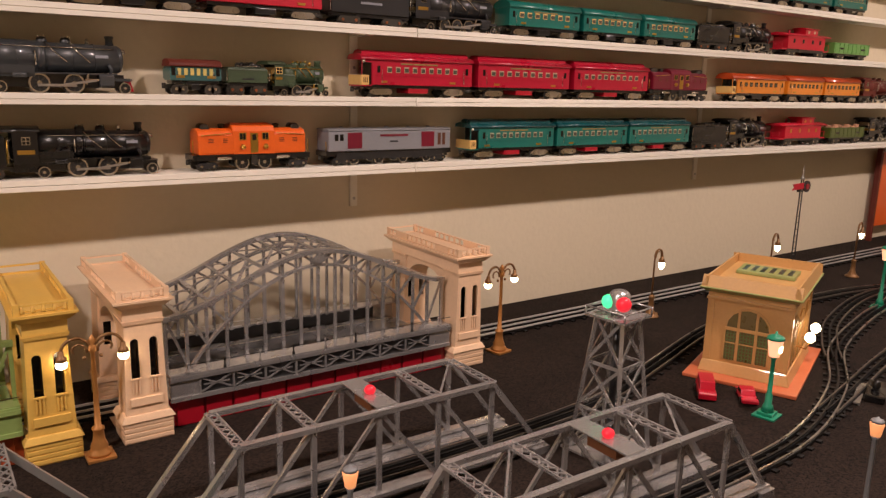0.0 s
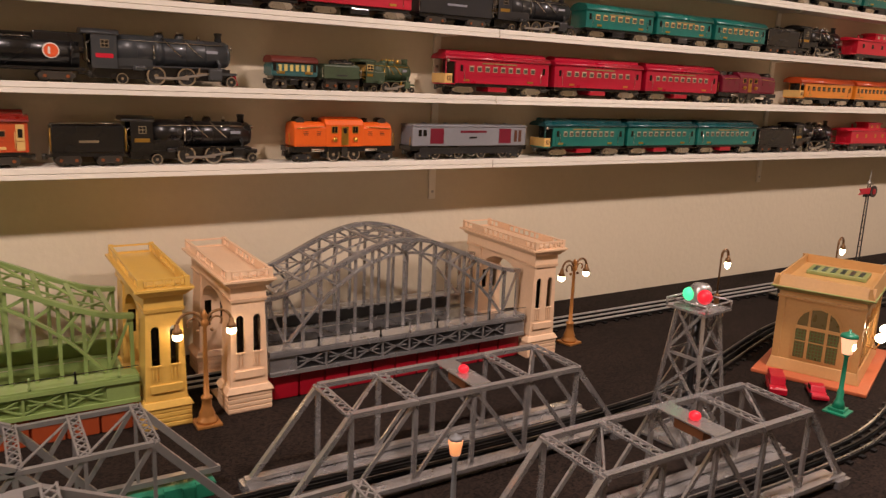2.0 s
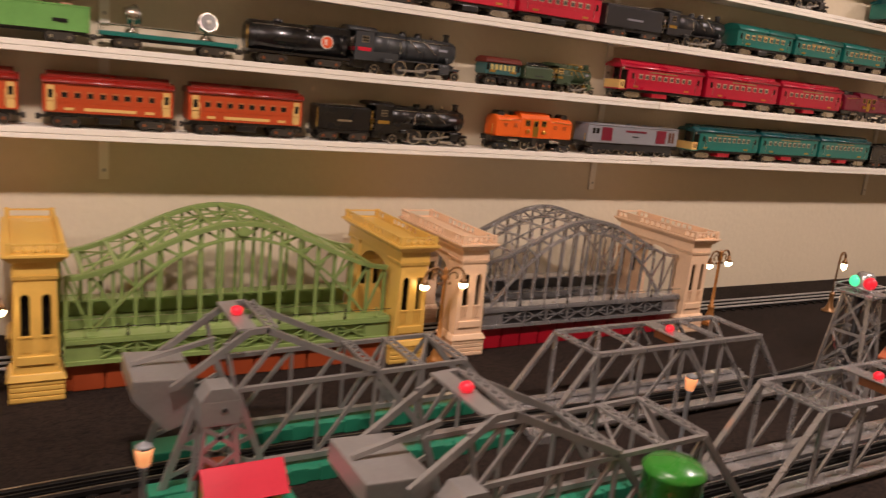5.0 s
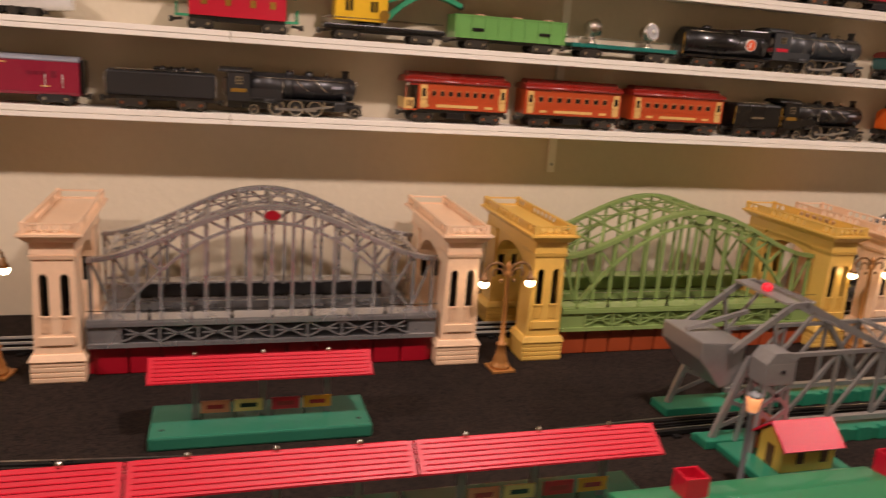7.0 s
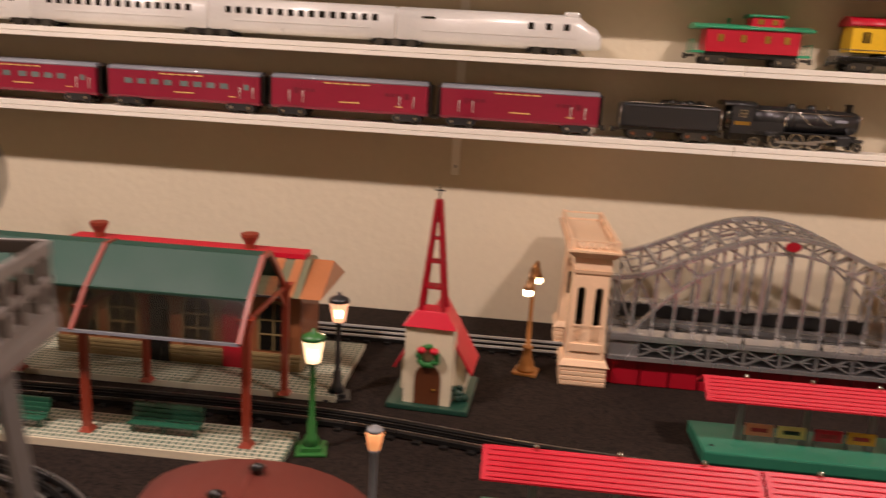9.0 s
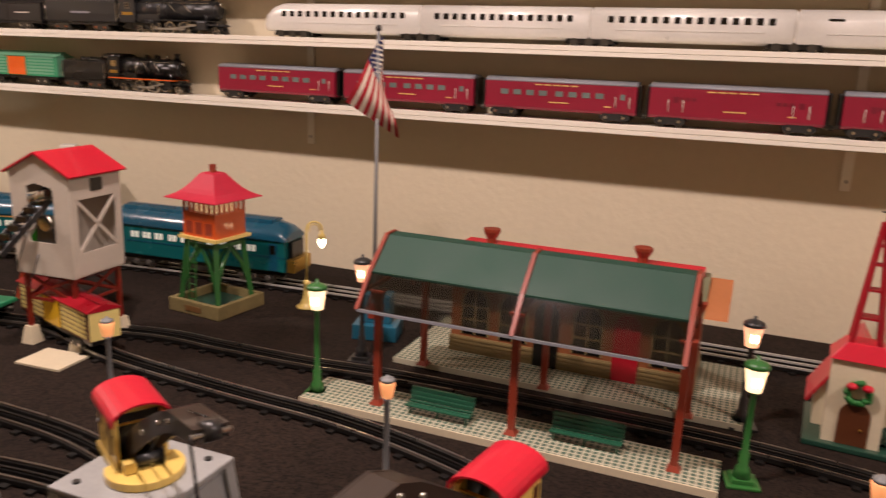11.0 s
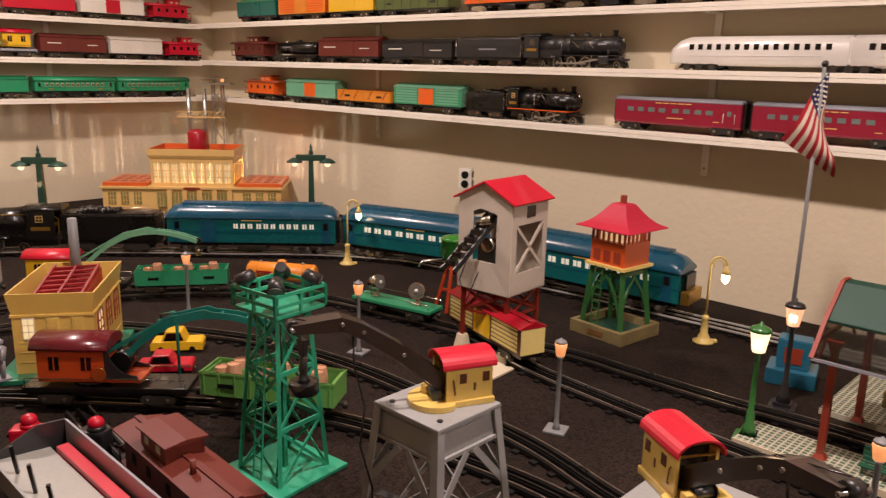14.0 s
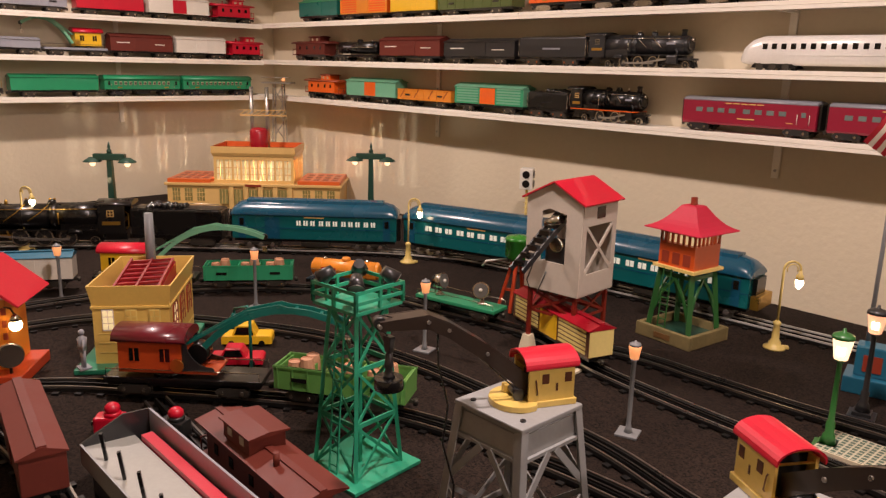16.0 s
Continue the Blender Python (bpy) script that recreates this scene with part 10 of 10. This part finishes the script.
# small grey lattice mast behind the stacks
t = thing("radio_mast", "bright steel toy mast platform with a small lit lamp", "toy mast", (-3.42, 0.19, 0), 45)
for sx in (-1, 1):
    for sy in (-1, 1):
        part("leg", bar(B(), (sx * 0.03, sy * 0.03, 0.0004), (sx * 0.018, sy * 0.018, 0.46), 0.004, 0.004), STEEL, t)
for k in range(6):
    r = 0.03 - 0.002 * k
    part("brace", bar(B(), (-r, -r, 0.02 + k * 0.072), (r, -r, 0.09 + k * 0.072), 0.002, 0.003), STEEL, t)
    part("brace", bar(B(), (r, -r, 0.02 + k * 0.072), (-r, -r, 0.09 + k * 0.072), 0.002, 0.003), STEEL, t)
part("platform", box(B(), -0.06, -0.04, 0.46, 0.06, 0.04, 0.466), STEEL, t)
part("rail", tube(B(), [(-0.06, -0.04, 0.485), (0.06, -0.04, 0.485)], 0.0016), STEEL, t)
part("lamp", ball(B(), (0.02, 0, 0.476), 0.0075, 10), BULBD, t, "dim lit lamp")

# ---- blue passenger train on the main line ----
CBLUE = paint("train_blue_enamel", "114a62", 0.25, coat=0.5)
CTEAL = paint("train_teal_enamel", "0d5a5c", 0.25, coat=0.5)
WINL = M("train_lit_window", C("c9d0c4"), 0.35, bump=0, var=0.4, coarse=40, emit=0.28, emit_col=(1.0, 0.92, 0.75))


def big_car(L, x, y, rz, label, obs=False, combine=False):
    t = thing("passenger_coach", label, "toy train car", (x, y, 0.013), rz, "blue train on the main line")
    w, H = 0.088, 0.142
    zb, zr = 0.034, 0.103
    part("body", box(B(), -L / 2, -w / 2, zb, L / 2, w / 2, zr), CTEAL, t, bevel=0.002)
    bm = B()
    prof = roof_line(w, zr, H - zr, 10, 0.003)
    rows = [[bm.verts.new((x_, py * k, zr + (pz - zr) * k2)) for py, pz in prof] for x_, k, k2 in ((-L / 2 - 0.003, 0.96, 0.45), (-L / 2 + 0.012, 1, 0.82), (-L / 2 + 0.035, 1, 1.0), (L / 2 - 0.035, 1, 1.0), (L / 2 - 0.012, 1, 0.82), (L / 2 + 0.003, 0.96, 0.45))]
    for r0, r1 in zip(rows, rows[1:]):
        for j in range(len(prof)):
            jj = (j + 1) % len(prof)
            bm.faces.new((r0[j], r0[jj], r1[jj], r1[j])).smooth = True
    bm.faces.new(rows[0][::-1])
    bm.faces.new(rows[-1])
    part("roof", bm, CBLUE, t, "glossy blue roof")
    part("clerestory", prism(B(), [(-0.024, H - 0.008), (0.024, H - 0.008), (0.022, H + 0.003), (0, H + 0.006), (-0.022, H + 0.003)], "x", -L / 2 + 0.04, L / 2 - 0.04), CBLUE, t, bevel=0.001)
    part("belt_rail", box(B(), -L / 2, -w / 2 - 0.001, 0.066, L / 2, w / 2 + 0.001, 0.0685), CBLUE, t)
    part("letter_board", box(B(), -L * 0.06, -w / 2 - 0.0012, 0.0980, L * 0.06, w / 2 + 0.0012, 0.1010), BUFF, t)
    n, half, x0, x1 = (11, 0.0062, -0.12, 0.38) if combine else (10, 0.0105, -0.36, 0.36)
    wm = mesh_of("window", box(B(), -half, -w / 2 - 0.0008, -0.0072, half, w / 2 + 0.0008, 0.0072), WINL)
    gm = mesh_of("glazing_bar", box(B(), -0.0009, -w / 2 - 0.0014, -0.0072, 0.0009, w / 2 + 0.0014, 0.0072), CTEAL)
    if combine:
        part("baggage_door", box(B(), -L * 0.30, -w / 2 - 0.0012, zb + 0.002, -L * 0.21, w / 2 + 0.0012, 0.098), CBLUE, t)
    for k in range(n):
        xx = L * (x0 + (x1 - x0) * (k + 0.5) / n) + (0.0015 if k % 3 == 0 else -0.0015 if k % 3 == 2 else 0)
        q = shared("window", wm, t, (xx, 0, 0.083))
        shared("glazing_bar", gm, q, (0, 0, 0))
    for s in (-1, 1):
        part("door", box(B(), s * L * 0.44 - 0.010, -w / 2 - 0.0012, zb + 0.002, s * L * 0.44 + 0.010, w / 2 + 0.0012, 0.098), CBLUE, t)
        part("door_pane", box(B(), s * L * 0.44 - 0.006, -w / 2 - 0.002, 0.074, s * L * 0.44 + 0.006, w / 2 + 0.002, 0.094), GLASSD, t)
        tr = part("truck", box(B(), s * L * 0.33 - 0.05, -0.036, 0.014, s * L * 0.33 + 0.05, 0.036, 0.024), TRUCKM, t, bevel=0.002)
        for d in (-0.034, 0.0, 0.034):
            bm = B()
            for q in (-1, 1):
                rod(bm, (s * L * 0.33 + d, q * 0.022, 0.0125), (s * L * 0.33 + d, q * 0.028, 0.0125), 0.0125, 14)
                rod(bm, (s * L * 0.33 + d, q * 0.036, 0.0165), (s * L * 0.33 + d, q * 0.041, 0.0165), 0.006, 8)
            part("wheelset", bm, STEEL, tr)
        part("vestibule", box(B(), s * (L / 2 + 0.005) - 0.005, -0.026, zb, s * (L / 2 + 0.005) + 0.005, 0.026, 0.1), BLACK, t)
    part("underframe", box(B(), -L / 2 + 0.004, -w / 2 + 0.008, 0.026, L / 2 - 0.004, w / 2 - 0.008, zb), BLACK, t)
    part("battery_box", box(B(), -0.04, -w / 2 + 0.006, 0.012, 0.04, w / 2 - 0.006, 0.026), TRUCKM, t, bevel=0.002)
    if obs:
        part("platform_rail", box(B(), L / 2 + 0.003, -w / 2 + 0.004, zb, L / 2 + 0.022, w / 2 - 0.004, zb + 0.03), BRASS, t, "brass rear platform railing", bevel=0.002)


def on_main(s):
    """Point and heading at a distance along the main line from its first end."""
    i = min(max(int(s / 0.02), 0), len(MAIN) - 2)
    p = MAIN[i].lerp(MAIN[i + 1], s / 0.02 - i)
    return p


def near(x, y):
    return min(range(len(MAIN)), key=lambda i: (MAIN[i] - Vector((x, y, 0))).length) * 0.02


HEAD = near(-2.358, -0.142) - 0.035
lens_ = (0.475, 0.475, 0.475)
gap = 0.035
pos = HEAD + 0.43
for i, L in enumerate(lens_):
    f, r = on_main(pos - L * 0.17), on_main(pos - L * 0.83)
    c = (f + r) / 2
    d = f - r
    big_car(L, c.x, c.y, math.degrees(math.atan2(d.y, d.x)) + 180, "glossy blue and teal toy passenger coach with lit windows", i == 2, i == 0)
    pos -= L + gap
pos = HEAD + 0.43 + 0.03


def big_vehicle(thing_ob, L, scale, s0):
    f, r = on_main(s0 + L * 0.85), on_main(s0 + L * 0.15)
    c, d = (f + r) / 2, f - r
    thing_ob.matrix_basis = pose(c.x, c.y, 0.013, 0, 0, math.degrees(math.atan2(d.y, d.x))) @ Matrix.Diagonal((scale, scale, scale, 1))


TL = 0.27
big_vehicle(tender("large glossy black toy tender with brass trim", TL / 1.45, BLACK, H=0.076, name_bar=BRASS), TL, 1.45, pos)
LL = 0.46
big_vehicle(steam_loco("large glossy black toy steam locomotive with brass trim", LL / 1.42, BLACK, trim=BRASS, H=0.098, drivers=3, r=0.018), LL, 1.42, pos + TL + 0.015)

# ---- rolling stock on the other tracks ----
def on_table(ob, x, y, rz, scale=1.0):
    ob.matrix_basis = pose(x, y, 0.013, 0, 0, rz) @ Matrix.Diagonal((scale, scale, scale, 1))
    return ob


CRROOF = paint("crane_cab_maroon", "641420", 0.3)
on_table(gondola("green toy gondola loaded with wooden barrels", 0.215, JADE, load="barrels"), -2.235, -0.605, 55)
on_table(tank_car("golden orange toy tank car", 0.195, OGOLD, lettering=DKRED), -2.065, -0.44, 34)
on_table(searchlight_car("green toy flat car with nickel searchlights", 0.215, JADE), -1.765, -0.345, 12)
on_table(box_car("yellow slatted toy stock car with a dark red roof", 0.27, BROWN, DKRED, YEL, slats=SIGNY), -1.490, -0.338, -17)
on_table(gondola("apple green toy gondola loaded with pale barrels", 0.21, LIME, load="barrels"), -1.542, -0.814, 33, 1.08)
on_table(crane_car("dark toy flat car with a red-brown crane and teal boom", 0.235, BLACK, BRICK, CRROOF, TEAL, boom_len=0.232, rise=0.062, house=0.40, cheeks=True), -1.741, -0.986, 45, 1.13)
on_table(crane_car("yellow toy crane car with a red roof and mint boom", 0.235, BLACK, YEL, RED, MINT, boom_len=0.265, rise=0.070), -2.377, -0.798, 50, 1.05)
on_table(box_car("pale blue and white toy milk car", 0.21, WHITE, BLUE), -2.535, -1.018, 62, 1.0)
on_table(caboose("oxide brown toy caboose with a cupola", 0.245, OXIDE, OXIDE, gabled=True), -1.358, -1.062, 178, 1.1)
on_table(box_car("oxide brown toy boxcar on the near siding", 0.26, OXIDE), -1.640, -1.250, 172, 0.95)
track("near siding of three-rail toy track", [(-2.0, -1.28), (-1.85, -1.265), (-1.62, -1.245), (-1.45, -1.255), (-1.2, -1.27)])
track("second near siding of three-rail toy track", [(-1.75, -1.04), (-1.55, -1.057), (-1.36, -1.063), (-1.15, -1.058), (-1.0, -1.06)])

# orange watchman's cabin with a red roof and a lamp
t = thing("lighted_shanty", "orange toy shanty with a red roof on an orange base", "toy shanty", (-2.055, -1.200, 0.0), 55)
part("base", box(B(), -0.07, -0.07, 0.0004, 0.07, 0.06, 0.02), WRED, t, bevel=0.002)
part("wall_shell", box(B(), -0.04, -0.035, 0.02, 0.04, 0.05, 0.145), OGOLD, t)
for k in range(5):
    part("quoin", box(B(), 0.034, -0.0368, 0.030 + k * 0.022, 0.0415, -0.0345, 0.042 + k * 0.022), OXRED, t)
for s in (-1, 1):
    part("roof_slope", bar(B(), (0, 0.005, 0.200), (s * 0.074, 0.005, 0.140), 0.14, 0.004), RED, t, "red tin roof slope")
w_ = part("window", box(B(), -0.022, -0.0362, 0.075, 0.022, -0.0345, 0.125), LITWIN, t, "lit window")
for x in (-0.011, 0.0, 0.011):
    part("mullion", box(B(), x - 0.0009, -0.0372, 0.075, x + 0.0009, -0.0360, 0.125), OXRED, w_)
q = part("bell_disc", rod(B(), (0.050, -0.058, 0.055), (0.053, -0.064, 0.055), 0.022, 24), NICKEL, t, "polished round bell", bevel=0.002)
part("bell_stem", bar(B(), (0.048, -0.054, 0.020), (0.048, -0.054, 0.055), 0.004, 0.004), BLACK, q)
q = part("lamp", ball(B(), (0.060, -0.047, 0.104), 0.0105, 12), BULB, t, "lit bulb")
part("lamp_cap", lathe(B(), [(0.010, 0.112), (0.006, 0.120), (0.002, 0.124)], 0.060, -0.047, 12), NICKEL, q)
part("lamp_arm", tube(B(), [(0.060, -0.047, 0.122), (0.052, -0.042, 0.132), (0.040, -0.036, 0.132)], 0.0016, 6), BLACK, q)

# open coal bin with a pale floor and a red belt
t = thing("coal_bin", "grey open-top toy loader with a pale floor and red belt", "toy loader", (-1.387, -1.168, 0.0), 0)
BINF = paint("loader_floor_grey", "a3a39c", 0.5)
bw, bl, bz = 0.045, 0.17, 0.090
part("floor", prism(B(), [(-bw + 0.003, 0.062), (bw - 0.022, 0.058), (bw - 0.022, 0.053), (-bw + 0.003, 0.057)], "x", -bl, bl), BINF, t, "pale grey floor plate")
for s in (-1, 1):
    top = bz if s > 0 else 0.067
    part("side_wall", box(B(), -bl, s * bw - 0.0015, 0.040, bl, s * bw + 0.0015, top), LGREY if s > 0 else GPAINT, t)
part("end_wall", prism(B(), [(-bw, 0.04), (bw, 0.04), (bw, bz), (0.010, bz + 0.002), (-bw, 0.067)], "x", -bl - 0.003, -bl), DGREY, t)
part("end_wall", prism(B(), [(-bw, 0.04), (bw, 0.04), (bw, bz), (-bw, bz)], "x", bl, bl + 0.003), DGREY, t)
part("belt", box(B(), -bl + 0.02, bw - 0.021, 0.054, bl, bw - 0.006, 0.066), RED, t, "bright red conveyor belt")
for q in (0, 1):
    part("ladder_rail", bar(B(), (bl - 0.030 + q * 0.012, -0.01, 0.066), (bl - 0.030 + q * 0.012, -0.03, 0.100), 0.0015, 0.0015), RED, t)
part("base", box(B(), -bl + 0.01, -bw + 0.008, 0.0004, bl - 0.01, bw - 0.008, 0.050), DGREY, t)
for k in range(5):
    part("stake", bar(B(), (-bl + 0.05 + k * 0.06, -bw + 0.014, 0.062), (-bl + 0.048 + k * 0.06, -bw + 0.010, 0.098), 0.005, 0.004), BLACK, t)

# small things on the table
t = thing("toy_figure", "small standing grey tin figure beside the factory", "toy figure", (-1.957, -1.083, 0.0100))
bm = box(B(), -0.012, -0.010, 0.0002, 0.012, 0.010, 0.003)
for q in (-1, 1):
    rod(bm, (q * 0.004, 0, 0.003), (q * 0.0035, 0, 0.034), 0.0032, 8, 0.0042)
    rod(bm, (q * 0.0085, 0, 0.056), (q * 0.013, -0.004, 0.032), 0.0026, 8, 0.002)
lathe(bm, [(0.006, 0.032), (0.0072, 0.044), (0.0088, 0.056), (0.004, 0.060), (0.0028, 0.062)], 0, 0, 10)
ball(bm, (0, 0, 0.067), 0.0055, 10)
part("body", bm, LGREY, t)


def switch_lantern(x, y, rz, body, label):
    """A stubby box lantern on a foot with a round red cap."""
    t = thing("switch_lantern", label, "toy lantern", (x, y, 0), rz)
    part("foot", box(B(), -0.024, -0.016, 0.0004, 0.024, 0.016, 0.006), BLACK, t, bevel=0.001)
    part("housing", box(B(), -0.021, -0.0135, 0.006, 0.021, 0.0135, 0.034), body, t, bevel=0.004)
    part("collar", lathe(B(), [(0.0125, 0.034), (0.0125, 0.038), (0.0105, 0.040)], 0.004, 0, 16), body, t)
    part("cap", ball(B(), (0.004, 0, 0.044), 0.0115, 16, 0.85), RED, t, "glossy red domed cap")
    part("knob", rod(B(), (-0.021, 0, 0.020), (-0.027, 0, 0.020), 0.004, 10), BLACK, t)


switch_lantern(-1.690, -1.132, 50, RED, "red tin toy switch lantern with a domed cap")
switch_lantern(-1.618, -1.066, 30, DGREY, "dark toy switch lantern with a red domed cap")
t = thing("yard_lamp", "teal toy yard lamp with a curved arm and lit bulb", "street lamp", (-1.765, -0.86, 0), 200)
part("base", box(B(), -0.014, -0.014, 0.0004, 0.014, 0.014, 0.005), TEAL, t)
part("post", tube(B(), [(0, 0, 0.005), (0, 0, 0.125), (0.004, 0, 0.128), (0.035, 0, 0.118), (0.036, 0, 0.11)], 0.0028), TEAL, t)
part("shade", lathe(B(), [(0.009, 0.102), (0.003, 0.111)], 0.036, 0, 12), TEAL, t)
part("bulb", ball(B(), (0.036, 0, 0.098), 0.0065, 10), FROST, t)

# brown engine shed with an arched roof
t = thing("engine_shed", "oxide-brown tin toy shed with an arched roof", "toy shed", (-0.268, -0.870, 0), 4)
sw, sl = 0.084, 0.110
part("wall_shell", box(B(), -sw + 0.006, -sl + 0.006, 0.0004, sw - 0.006, sl - 0.006, 0.192), OXIDE, t)
rf = part("roof", prism(B(), roof_line(2 * sw, 0.190, 0.046, n=14, over=0.004), "x", -sl, sl, True), OXIDE, t)
rf.matrix_basis = pose(0, 0, 0, 0, 0, 90)
for x, y in ((0.004, 0.092), (-0.014, 0.055), (0.02, 0.0)):
    part("roof_knob", lathe(B(), [(0.004, 0.230), (0.004, 0.238), (0.006, 0.240), (0.001, 0.243)], x, y, 10), BLACK, t)
part("roof_seam", box(B(), -0.001, -sl, 0.2345, 0.001, sl, 0.2368), OXIDE, t)
for sx in (-1, 1):
    for k in range(3):
        part("window", box(B(), sx * (sw - 0.006) - 0.001, -0.07 + k * 0.07 - 0.016, 0.08, sx * (sw - 0.006) + 0.001, -0.07 + k * 0.07 + 0.016, 0.14), GLASSD, t)
part("door", box(B(), -0.04, sl - 0.0068, 0.0004, 0.04, sl - 0.0048, 0.13), BROWN, t)
